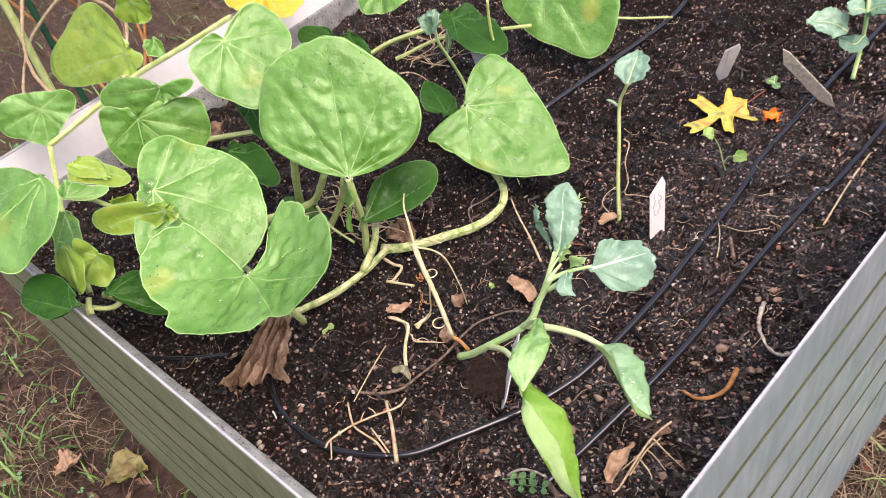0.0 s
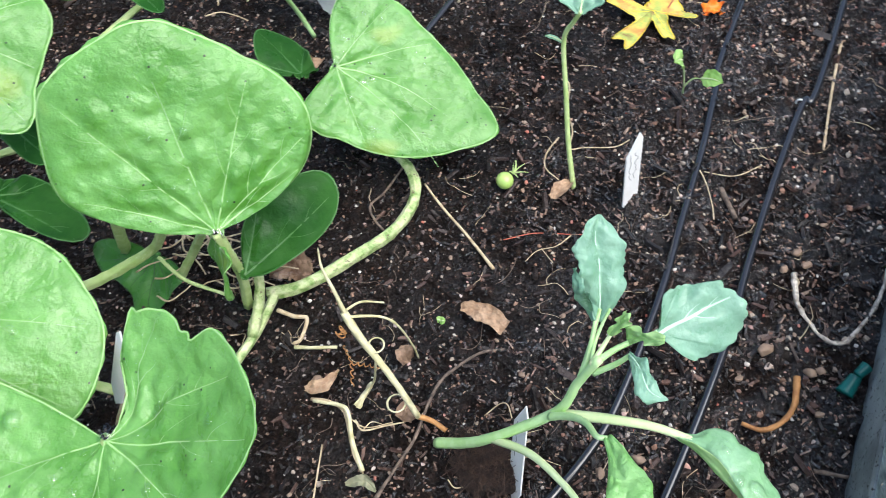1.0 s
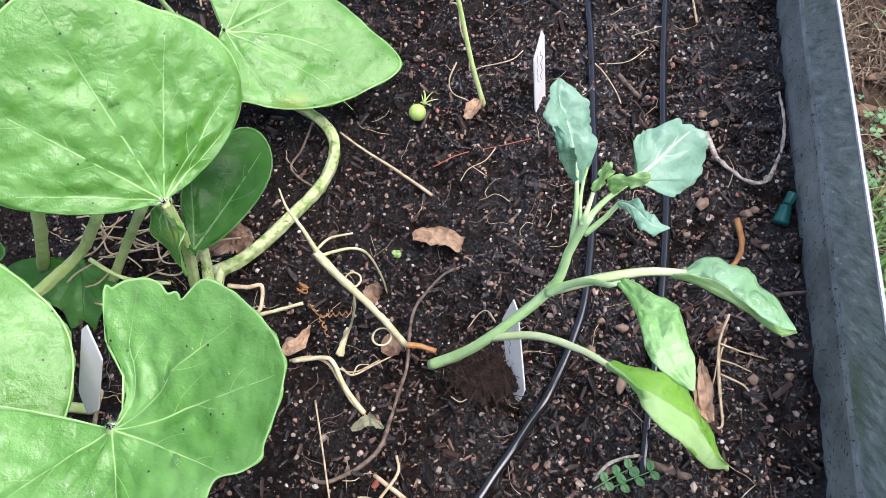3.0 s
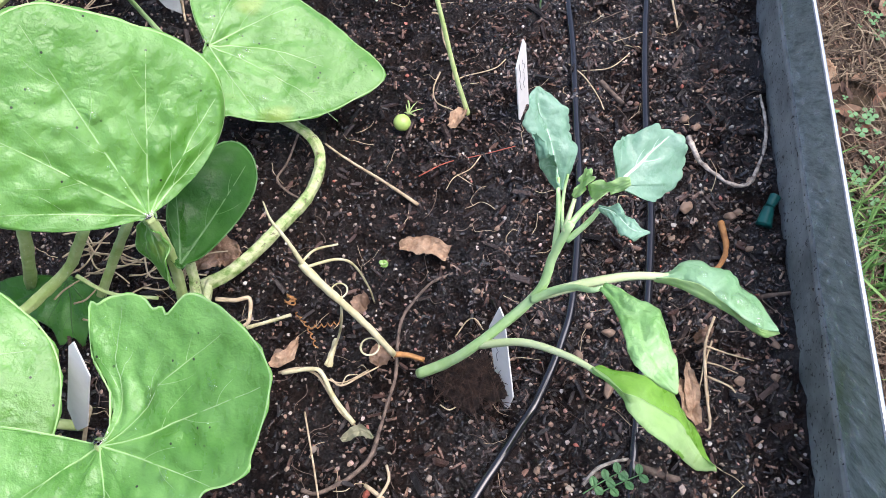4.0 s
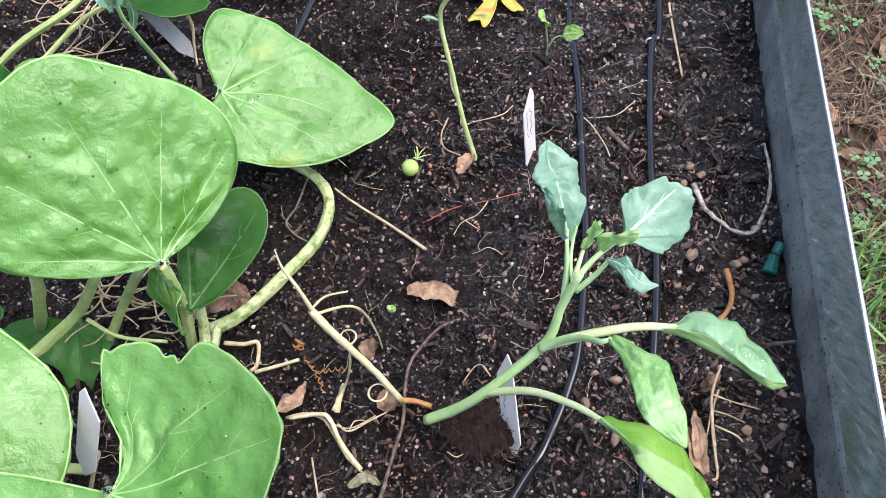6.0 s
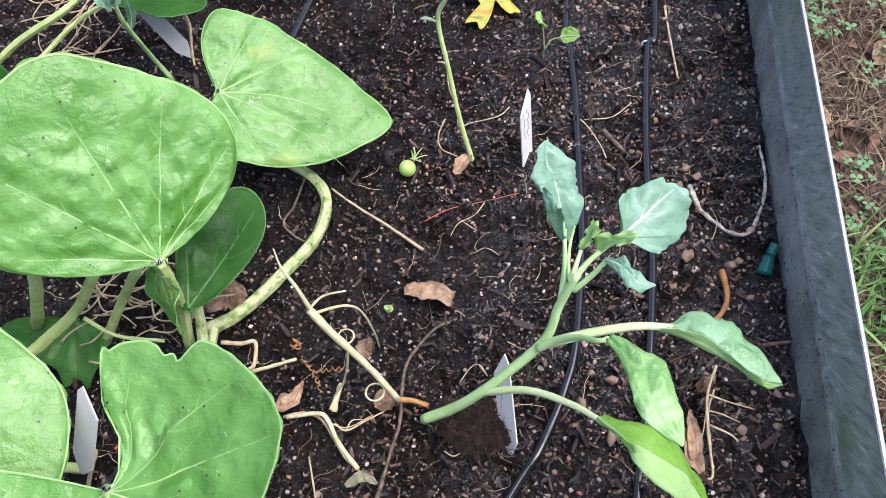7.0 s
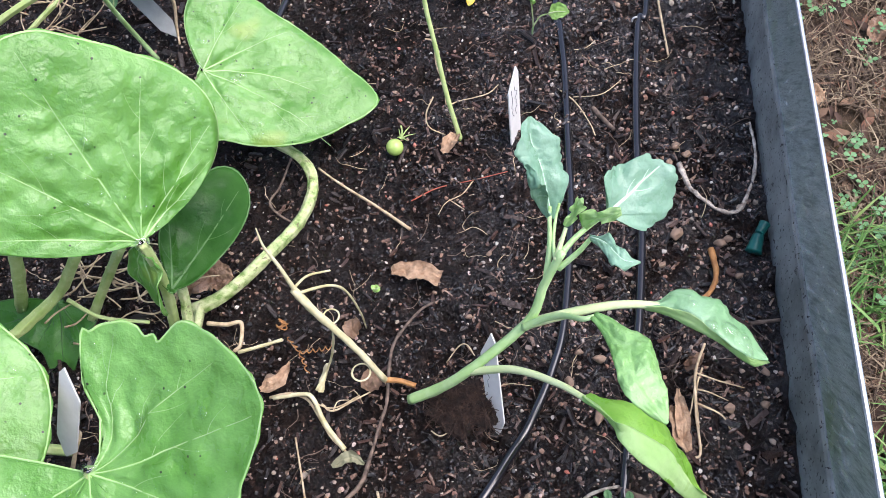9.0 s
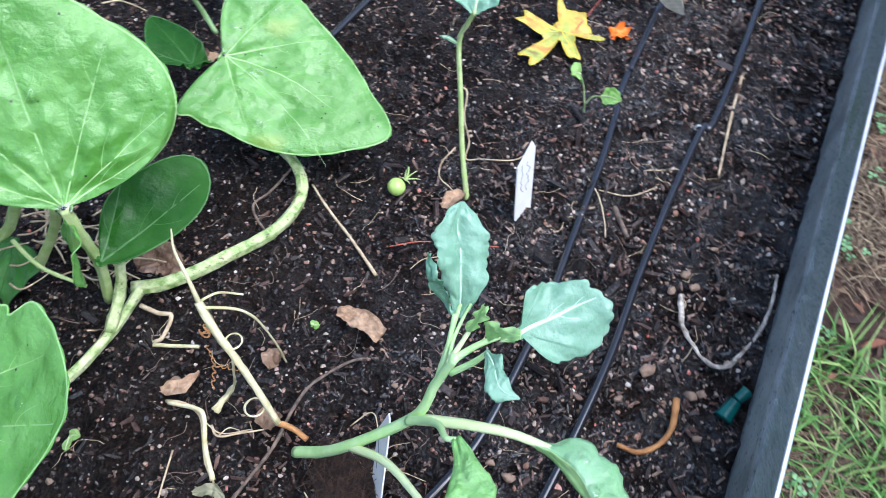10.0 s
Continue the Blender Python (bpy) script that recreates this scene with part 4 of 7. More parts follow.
leaf("leaf", squash, M_SQUASH, (-0.884, 0.309, 0.170), (0.881, -0.292, -0.372), (0.181, -0.518, 0.836), (0.027, 0.021, 0.006, 0.003, 0.003, 0.002, 0.002, 0.003, 0.003, 0.003, 0.005, 0.011, 0.016, 0.017, 0.022, 0.023), cup=0.27, seed=30, **V)


leaf("leaf", squash, M_SQUASH_YOUNG, (-0.776, 0.154, 0.120), (-0.936, -0.291, 0.199), (0.240, -0.110, 0.965), (0.051, 0.034, 0.004, 0.004, 0.004, 0.004, 0.004, 0.004, 0.004, 0.004, 0.003, 0.004, 0.005, 0.010, 0.017, 0.041), cup=0.3, seed=31, **V)
leaf("leaf", squash, M_SQUASH, (-0.752, 0.103, 0.140), (0.419, 0.876, -0.238), (0.373, 0.073, 0.925), (0.042, 0.026, 0.024, 0.021, 0.020, 0.016, 0.010, 0.004, 0.003, 0.003, 0.002, 0.002, 0.002, 0.002, 0.003, 0.008), cup=0.3, seed=32, **V)
leaf("leaf", squash, M_SQUASH, (-0.758, 0.094, 0.120), (0.931, -0.334, -0.146), (0.034, -0.318, 0.947), (0.067, 0.028, 0.011, 0.007, 0.006, 0.005, 0.005, 0.005, 0.006, 0.012, 0.014, 0.013, 0.014, 0.018, 0.032, 0.055), cup=0.3, seed=33, **V)
leaf("leaf", squash, M_SQUASH_YOUNG, (-0.728, 0.136, 0.120), (0.753, 0.658, 0.000), (-0.646, 0.739, 0.191), (0.023, 0.020, 0.014, 0.011, 0.011, 0.004, 0.004, 0.004, 0.004, 0.004, 0.004, 0.004, 0.004, 0.008, 0.013, 0.021), cup=0.3, seed=34, **V)


def hairs(parent, line, r, count, length, seed):
    rnd = random.Random(seed)
    verts, faces = [], []
    pts = curve_points(line, 12)
    for _ in range(count):
        i = rnd.randrange(len(pts) - 1)
        c = pts[i].lerp(pts[i + 1], rnd.random())
        d = Vector((rnd.gauss(0, 1), rnd.gauss(0, 1), rnd.gauss(0, 1))).normalized()
        side = d.cross(Vector((0.3, 0.5, 0.8))).normalized() * 0.00012
        b = len(verts)
        verts += [c + d * r * 0.8 - side, c + d * r * 0.8 + side, c + d * (r + length)]
        faces.append((b, b + 1, b + 2))
    ob = mesh_of("stalk_hairs", verts, faces, M_HAIR)
    ob.parent = parent
    tagged(ob, "fine pale bristles", kind="stuff")


def stalk(name, mat, pts, r0, r1, hair=60, seed=0, label=""):
    r0, r1 = r0 * 0.88, r1 * 0.88
    ob = stem(name, squash, mat, pts, r0, r1, label, sides=20, rough=0.24, seed=seed, ribs=0.12)
    if hair:
        hairs(ob, pts, (r0 + r1) / 2, hair, 0.0016, seed)
    return ob


stalk("main_vine", M_VINE, [(-0.505, 0.458, 0.030), (-0.488, 0.455, 0.020), (-0.472, 0.442, 0.017), (-0.465, 0.424, 0.013), (-0.469, 0.397, 0.011), (-0.485, 0.367, 0.011), (-0.511, 0.327, 0.012), (-0.535, 0.310, 0.010)], 0.0042, 0.0056, 260, 1, "pale striped main vine")
stalk("side_vine", M_VINE, [(-0.529, 0.314, 0.012), (-0.526, 0.270, 0.011), (-0.535, 0.218, 0.011), (-0.564, 0.165, 0.012), (-0.615, 0.126, 0.020), (-0.665, 0.099, 0.030), (-0.712, 0.073, 0.045)], 0.0040, 0.0036, 130, 2, "pale green trailing vine")
stalk("vine_stub", M_VINE, [(-0.528, 0.308, 0.050), (-0.528, 0.297, 0.030), (-0.526, 0.274, 0.012)], 0.0038, 0.0048, 60, 3)
stalk("petiole", M_STALK, [(-0.5163, 0.2874, 0.1379), (-0.5195, 0.290, 0.108), (-0.532, 0.297, 0.060), (-0.543, 0.295, 0.012)], 0.0034, 0.0042, 180, 4)
stalk("petiole", M_STALK, [(-0.546, 0.468, 0.080), (-0.530, 0.468, 0.055), (-0.501, 0.455, 0.030)], 0.0030, 0.0042, 60, 5)
stalk("petiole", M_STALK, [(-0.601, 0.285, 0.130), (-0.620, 0.287, 0.090), (-0.660, 0.299, 0.020)], 0.0042, 0.0048, 150, 6)
stalk("petiole", M_STALK, [(-0.573, 0.295, 0.110), (-0.608, 0.294, 0.060), (-0.630, 0.279, 0.045), (-0.650, 0.258, 0.040), (-0.680, 0.237, 0.030)], 0.0040, 0.0046, 170, 7)
stalk("petiole", M_STALK, [(-0.539, 0.296, 0.120), (-0.578, 0.305, 0.060), (-0.608, 0.295, 0.012)], 0.0034, 0.0040, 90, 8)
stalk("petiole", M_STALK, [(-0.604, 0.290, 0.055), (-0.587, 0.288, 0.035), (-0.559, 0.294, 0.020)], 0.0016, 0.0014, 30, 9)
stalk("petiole", M_STALK, [(-0.5030, 0.1512, 0.1338), (-0.507, 0.163, 0.095), (-0.520, 0.182, 0.04), (-0.530, 0.192, 0.008)], 0.0032, 0.0040, 60, 10)
stalk("petiole", M_STALK, [(-0.662, 0.160, 0.148), (-0.640, 0.175, 0.10), (-0.610, 0.19, 0.04), (-0.59, 0.20, 0.008)], 0.0032, 0.0040, 40, 11)
stalk("petiole", M_STALK, [(-0.776, 0.362, 0.200), (-0.822, 0.303, 0.175), (-0.860, 0.262, 0.155), (-0.871, 0.198, 0.140), (-0.875, 0.141, 0.130)], 0.0032, 0.0036, 60, 12)
stalk("petiole", M_STALK, [(-0.875, 0.141, 0.130), (-0.862, 0.121, 0.090), (-0.827, 0.094, 0.050), (-0.758, 0.069, 0.020)], 0.0032, 0.0038, 60, 13)
stalk("petiole", M_STALK, [(-0.776, 0.107, 0.130), (-0.755, 0.124, 0.120), (-0.743, 0.140, 0.100), (-0.720, 0.164, 0.080)], 0.0028, 0.0028, 60, 14)
stalk("petiole", M_STALK, [(-0.812, 0.291, 0.060), (-0.807, 0.317, 0.050), (-0.783, 0.341, 0.050)], 0.0036, 0.0036, 40, 16)
stalk("petiole", M_STALK, [(-0.712, 0.043, 0.060), (-0.693, 0.054, 0.055), (-0.679, 0.069, 0.050), (-0.679, 0.087, 0.050)], 0.0026, 0.0030, 60, 17)
stalk("petiole", M_STALK, [(-0.834, 0.471, 0.020), (-0.808, 0.536, 0.030), (-0.774, 0.565, 0.050), (-0.728, 0.584, 0.070), (-0.694, 0.612, 0.085)], 0.0036, 0.0034, 60, 18)
stalk("petiole", M_STALK, [(-0.616, 0.673, 0.060), (-0.673, 0.647, 0.050), (-0.730, 0.616, 0.040), (-0.764, 0.560, 0.030)], 0.0022, 0.0026, 30, 19)
stalk("petiole", M_STALK, [(-0.625, 0.614, 0.050), (-0.624, 0.608, 0.090), (-0.621, 0.607, 0.130)], 0.0020, 0.0018, 20, 20)
stalk("petiole", M_STALK, [(-0.589, 0.712, 0.090), (-0.568, 0.774, 0.030), (-0.514, 0.836, 0.010)], 0.0020, 0.0016, 0, 21)
stalk("flower_bud", M_STALK, [(-0.689, 0.057, 0.070), (-0.683, 0.051, 0.065), (-0.678, 0.048, 0.060)], 0.0030, 0.0044, 40, 23, "pale fuzzy flower bud")


# ---- kale seedling, pulled over ----
kale = thing("kale_seedling", "uprooted kale seedling with blue-green ruffled leaves lying on soil", "kale")
stem("stem", kale, M_KALE_STEM, [(-0.364, 0.252, 0.014), (-0.345, 0.253, 0.032), (-0.323, 0.256, 0.058), (-0.288, 0.272, 0.096), (-0.279, 0.282, 0.124), (-0.270, 0.288, 0.150)], 0.0037, 0.0023, "thick pale green stem", sides=16, rough=0.14, ribs=0.05)
stem("petiole", kale, M_KALE_STEM, [(-0.278, 0.284, 0.128), (-0.277, 0.293, 0.145), (-0.278, 0.304, 0.160)], 0.0017, 0.0012)
stem("petiole", kale, M_KALE_STEM, [(-0.272, 0.287, 0.146), (-0.262, 0.298, 0.152), (-0.247, 0.310, 0.157)], 0.0020, 0.0012)
stem("petiole", kale, M_KALE_PALE, [(-0.290, 0.271, 0.094), (-0.260, 0.274, 0.109), (-0.234, 0.277, 0.115), (-0.213, 0.277, 0.116)], 0.0032, 0.0020, "pale leaf stalk", sides=12, ribs=0.09, rough=0.1)
stem("petiole", kale, M_KALE_STEM, [(-0.2897, 0.2684, 0.0961), (-0.2791, 0.2677, 0.1090), (-0.2675, 0.2615, 0.1263), (-0.2583, 0.2503, 0.1445), (-0.2525, 0.2499, 0.1489)], 0.0026, 0.0012, ribs=0.08)
stem("petiole", kale, M_KALE_PALE, [(-0.324, 0.256, 0.056), (-0.295, 0.249, 0.079), (-0.270, 0.2355, 0.0945), (-0.2540, 0.2250, 0.1000)], 0.0027, 0.0016, "pale leaf stalk", sides=12, ribs=0.09, rough=0.1)
stem("petiole", kale, M_KALE_STEM, [(-0.2790, 0.2825, 0.126), (-0.2775, 0.2942, 0.145), (-0.2779, 0.3049, 0.1547), (-0.2780, 0.3110, 0.1597)], 0.0014, 0.0010)
stem("petiole", kale, M_KALE_STEM, [(-0.2733, 0.2849, 0.1390), (-0.2752, 0.2954, 0.1492), (-0.2745, 0.3062, 0.1557), (-0.2729, 0.3118, 0.1616)], 0.0012, 0.0007)
stem("petiole", kale, M_KALE_STEM, [(-0.2716, 0.2850, 0.1370), (-0.2615, 0.2887, 0.1494), (-0.2552, 0.2919, 0.1592)], 0.0019, 0.0013)
stem("petiole", kale, M_KALE_PALE, [(-0.2735, 0.2860, 0.1440), (-0.2688, 0.3004, 0.1553)], 0.0017, 0.0011)
loft_leaf("leaf", kale, M_KALE, [(-0.2771, 0.3063, 0.1555), (-0.2785, 0.3116, 0.1601), (-0.2801, 0.3156, 0.1664), (-0.2819, 0.3195, 0.1726), (-0.2838, 0.3242, 0.1776), (-0.2864, 0.3287, 0.1823), (-0.2894, 0.3327, 0.1875), (-0.2908, 0.3373, 0.1924), (-0.2913, 0.3425, 0.1969)],
          [(-0.2796, 0.3062, 0.1554), (-0.2831, 0.3099, 0.1618), (-0.2872, 0.3110, 0.1710), (-0.2898, 0.3129, 0.1799), (-0.2927, 0.3161, 0.1865), (-0.2957, 0.3200, 0.1918), (-0.2963, 0.3265, 0.1952), (-0.2956, 0.3339, 0.1973), (-0.2919, 0.3422, 0.1972)],
          [(-0.2752, 0.3055, 0.1556), (-0.2720, 0.3113, 0.1603), (-0.2704, 0.3175, 0.1651), (-0.2700, 0.3239, 0.1698), (-0.2713, 0.3297, 0.1753), (-0.2744, 0.3351, 0.1804), (-0.2778, 0.3390, 0.1870), (-0.2837, 0.3416, 0.1921), (-0.2904, 0.3430, 0.1968)], seed=1, rib_mat=M_KALE_VEIN, ruffle=0.0024, lobes=1.3)
loft_leaf("leaf", kale, M_KALE, [(-0.2796, 0.3014, 0.1624), (-0.2834, 0.3034, 0.1677), (-0.2862, 0.2993, 0.1823), (-0.2885, 0.2987, 0.1922), (-0.2900, 0.3004, 0.1991), (-0.2906, 0.3052, 0.2021)],
          [(-0.2790, 0.3019, 0.1616), (-0.2833, 0.3041, 0.1667), (-0.2870, 0.2997, 0.1812), (-0.2885, 0.2993, 0.1916), (-0.2901, 0.3012, 0.1987), (-0.2903, 0.3065, 0.2013)],
          [(-0.2773, 0.2992, 0.1679), (-0.2798, 0.3014, 0.1745), (-0.2789, 0.2984, 0.1891), (-0.2824, 0.2983, 0.1976), (-0.2858, 0.3003, 0.2030), (-0.2897, 0.3030, 0.2068)], seed=9, label="curled pale edge of a kale leaf")
leaf("leaf", kale, M_KALE, (-0.2456, 0.3093, 0.156), (0.026, 0.0317, 0.0039), (0.43, -0.5, 0.752), (0.0446, 0.0405, 0.04, 0.0328, 0.0289, 0.0269, 0.025, 0.0227, 0.0194, 0.003, 0.003, 0.003, 0.003, 0.003, 0.003, 0.003, 0.003, 0.003, 0.003, 0.003, 0.003, 0.003, 0.003, 0.003, 0.003, 0.003, 0.003, 0.003, 0.003, 0.003, 0.003, 0.003, 0.003, 0.003, 0.003, 0.003, 0.003, 0.003, 0.003, 0.0181, 0.024, 0.0288, 0.0343, 0.0387, 0.0422, 0.044, 0.0451, 0.0455),
     cup=0.5, seed=2, wave=0.0034, quilt=0.0034, rib=0.0008, rings=20, segs=240, vein_mat=M_KALE_VEIN, veins=((0, 0.0),), vein_w=0.0011, scallop=0.05, teeth=38, rim=False, label="round pale blue-green kale leaf")
loft_leaf("leaf", kale, M_KALE, [(-0.2559, 0.2914, 0.1606), (-0.2515, 0.2858, 0.1664), (-0.2475, 0.2805, 0.1703), (-0.2443, 0.2751, 0.1721), (-0.2408, 0.2711, 0.1724), (-0.2361, 0.2701, 0.1714), (-0.2311, 0.2707, 0.1706)],
          [(-0.2563, 0.2928, 0.1611), (-0.2513, 0.2891, 0.1657), (-0.2464, 0.2872, 0.1695), (-0.2431, 0.2817, 0.1708), (-0.2396, 0.2769, 0.1715), (-0.2356, 0.2733, 0.1712), (-0.2311, 0.2710, 0.1707)],
          [(-0.2557, 0.2886, 0.1615), (-0.2517, 0.2794, 0.1696), (-0.2485, 0.2721, 0.1736), (-0.2458, 0.2659, 0.1751), (-0.2411, 0.2633, 0.1741), (-0.2365, 0.2667, 0.1720), (-0.2311, 0.2704, 0.1705)], seed=3, rib_mat=M_KALE_VEIN)
loft_leaf("leaf", kale, M_KALE_BACK, [(-0.2591, 0.3000, 0.1574), (-0.2570, 0.3006, 0.1617), (-0.2540, 0.2997, 0.1662), (-0.2507, 0.2984, 0.1696), (-0.2474, 0.2971, 0.1727), (-0.2444, 0.2962, 0.1763), (-0.2413, 0.2964, 0.1785)],
          [(-0.2606, 0.3015, 0.1572), (-0.2620, 0.3043, 0.1614), (-0.2589, 0.3034, 0.1674), (-0.2544, 0.3008, 0.1708), (-0.2502, 0.2997, 0.1743), (-0.2460, 0.2995, 0.1772), (-0.2416, 0.2983, 0.1789)],
          [(-0.2576, 0.2984, 0.1576), (-0.2550, 0.2983, 0.1616), (-0.2523, 0.2979, 0.1658), (-0.2493, 0.2963, 0.1687), (-0.2461, 0.2947, 0.1713), (-0.2434, 0.2944, 0.1745), (-0.2409, 0.2950, 0.1775)], seed=4, ruffle=0.0025)
loft_leaf("leaf", kale, M_KALE_BACK, [(-0.2690, 0.2987, 0.1589), (-0.2675, 0.3000, 0.1622), (-0.2660, 0.3013, 0.1654), (-0.2650, 0.3028, 0.1685), (-0.2640, 0.3041, 0.1720), (-0.2634, 0.3054, 0.1755)],
          [(-0.2706, 0.2995, 0.1603), (-0.2693, 0.3010, 0.1638), (-0.2673, 0.3024, 0.1666), (-0.2663, 0.3039, 0.1699), (-0.2655, 0.3051, 0.1736), (-0.2635, 0.3061, 0.1766)],
          [(-0.2678, 0.2986, 0.1593), (-0.2648, 0.2987, 0.1634), (-0.2631, 0.2997, 0.1676), (-0.2610, 0.3001, 0.1722), (-0.2598, 0.3016, 0.1759), (-0.2611, 0.3056, 0.1765)], seed=5, ruffle=0.0025)
drooped = ([(-0.2228, 0.2755, 0.1169), (-0.2146, 0.2751, 0.1188), (-0.2067, 0.2730, 0.1207), (-0.1993, 0.2695, 0.1226), (-0.1927, 0.2645, 0.1233), (-0.1868, 0.2589, 0.1228), (-0.1807, 0.2538, 0.1215), (-0.1737, 0.2503, 0.1185), (-0.1658, 0.2485, 0.1145), (-0.1564, 0.2504, 0.1092)],
          [(-0.2224, 0.2791, 0.1143), (-0.2134, 0.2812, 0.1155), (-0.2059, 0.2878, 0.1165), (-0.1969, 0.2879, 0.1176), (-0.1897, 0.2830, 0.1177), (-0.1805, 0.2809, 0.1173), (-0.1748, 0.2732, 0.1157), (-0.1673, 0.2678, 0.1139), (-0.1622, 0.2600, 0.1117), (-0.1562, 0.2538, 0.1071)],
          [(-0.2219, 0.2768, 0.1109), (-0.2137, 0.2745, 0.1120), (-0.2061, 0.2705, 0.1137), (-0.1992, 0.2654, 0.1153), (-0.1921, 0.2610, 0.1166), (-0.1852, 0.2568, 0.1172), (-0.1784, 0.2528, 0.1153), (-0.1713, 0.2494, 0.1110), (-0.1633, 0.2476, 0.1070), (-0.1541, 0.2520, 0.1034)])
lower_leaf = loft_leaf("leaf", kale, M_KALE_LOW, *drooped, seed=6, puff=0.06, side=-1, lobes=0.7)
loft_leaf("leaf_underside", lower_leaf, M_KALE_BACK, *drooped, seed=6, puff=0.06, side=1, lobes=0.2, ruffle=0.0004, label="paler drooping edge")
dew_on(lower_leaf, 16, 3, 0.0021)
loft_leaf("leaf", kale, M_KALE_GREEN, [(-0.2529, 0.2507, 0.1492), (-0.2476, 0.2420, 0.1526), (-0.2421, 0.2337, 0.1571), (-0.2376, 0.2254, 0.1598), (-0.2342, 0.2172, 0.1611), (-0.2311, 0.2093, 0.1617), (-0.2272, 0.2028, 0.1604), (-0.2227, 0.1975, 0.1569), (-0.2181, 0.1922, 0.1536)],
          [(-0.2514, 0.2520, 0.1506), (-0.2437, 0.2470, 0.1529), (-0.2359, 0.2414, 0.1559), (-0.2287, 0.2362, 0.1571), (-0.2240, 0.2280, 0.1576), (-0.2209, 0.2190, 0.1577), (-0.2190, 0.2099, 0.1574), (-0.2179, 0.2011, 0.1561), (-0.2176, 0.1928, 0.1538)],
          [(-0.2545, 0.2487, 0.1488), (-0.2493, 0.2395, 0.1525), (-0.2459, 0.2290, 0.1570), (-0.2436, 0.2189, 0.1601), (-0.2414, 0.2098, 0.1615), (-0.2381, 0.2020, 0.1619), (-0.2329, 0.1966, 0.1602), (-0.2258, 0.1942, 0.1563), (-0.2186, 0.1919, 0.1535)], seed=7, ruffle=0.0018, lobes=0.45, label="glossy green kale leaf")
folded = ([(-0.2560, 0.2246, 0.0994), (-0.2466, 0.2179, 0.1012), (-0.2394, 0.2084, 0.1034), (-0.2334, 0.2000, 0.1001), (-0.2248, 0.1948, 0.0940), (-0.2152, 0.1911, 0.0853), (-0.2037, 0.1904, 0.0680), (-0.1911, 0.1902, 0.0467), (-0.1784, 0.1945, 0.0340)],
          [(-0.2516, 0.2282, 0.0999), (-0.2407, 0.2267, 0.0982), (-0.2296, 0.2270, 0.0950), (-0.2182, 0.2272, 0.0885), (-0.2072, 0.2249, 0.0767), (-0.2004, 0.2181, 0.0661), (-0.1937, 0.2105, 0.0563), (-0.1866, 0.2032, 0.0454), (-0.1784, 0.1965, 0.0343)],
          [(-0.2554, 0.2217, 0.1101), (-0.2469, 0.2150, 0.1117), (-0.2394, 0.2079, 0.1129), (-0.2286, 0.2088, 0.1034), (-0.2179, 0.2081, 0.0930), (-0.2076, 0.2066, 0.0810), (-0.1991, 0.2022, 0.0693), (-0.1912, 0.1970, 0.0572), (-0.1808, 0.1941, 0.0455)])
inner_half = loft_leaf("leaf", kale, M_KALE_YOUNG, *folded, seed=8, puff=0.10, side=-1, lobes=0.5, label="yellow-green folded kale leaf")
loft_leaf("leaf_underside", inner_half, M_KALE_BACK, *folded, seed=8, puff=0.14, side=1, lobes=0.25, ruffle=0.0005, label="paler underside folded upward")


def small_plant(label, stem_pts, r, leaves, name="seedling", category="seedling", mat=M_KALE, stem_mat=M_KALE_STEM):
    ob = thing(name, label, category)
    stem("stem", ob, stem_mat, stem_pts, r, r * 0.7, sides=8, rough=0.08)
    for i, (rib, nrm, w) in enumerate(leaves):
        blade("leaf", ob, mat, rib, nrm, (w * 0.2, w * 0.9, w, w * 0.8, w * 0.15), (w * 0.2, w * 0.85, w, w * 0.75, w * 0.15), cup=0.2, ruffle=min(0.0015, w * 0.05), seed=i + len(label), rib_mat=M_KALE_PALE, rib_r=0.0008)
    return ob


small_plant("leggy kale seedling with one blue-green leaf on top", [(-0.353, 0.488, -0.004), (-0.364, 0.503, 0.035), (-0.372, 0.518, 0.075), (-0.379, 0.531, 0.115), (-0.372, 0.530, 0.135), (-0.366, 0.528, 0.148)], 0.0022,
            [([(-0.366, 0.527, 0.147), (-0.369, 0.541, 0.156), (-0.375, 0.562, 0.162)], (0.1, -0.5, 0.85), 0.017),
             ([(-0.379, 0.531, 0.113), (-0.386, 0.529, 0.118), (-0.392, 0.527, 0.120)], (0, 0, 1), 0.002)], "kale_seedling", "kale", M_KALE, M_STALK)
small_plant("young kale seedling with pale blue-green leaves", [(-0.267, 0.827, 0.000), (-0.271, 0.846, 0.030), (-0.270, 0.842, 0.080), (-0.280, 0.859, 0.110)], 0.0028,
            [([(-0.276, 0.812, 0.070), (-0.293, 0.805, 0.080), (-0.314, 0.788, 0.085)], (0.1, -0.5, 0.85), 0.017), ([(-0.268, 0.842, 0.050), (-0.270, 0.821, 0.050), (-0.290, 0.826, 0.050)], (0.1, -0.5, 0.85), 0.011),
             ([(-0.270, 0.842, 0.080), (-0.274, 0.828, 0.090), (-0.274, 0.806, 0.095)], (0.1, -0.5, 0.85), 0.014), ([(-0.270, 0.842, 0.080), (-0.256, 0.843, 0.090), (-0.234, 0.832, 0.095)], (0.1, -0.5, 0.85), 0.014)], "kale_seedling", "kale")
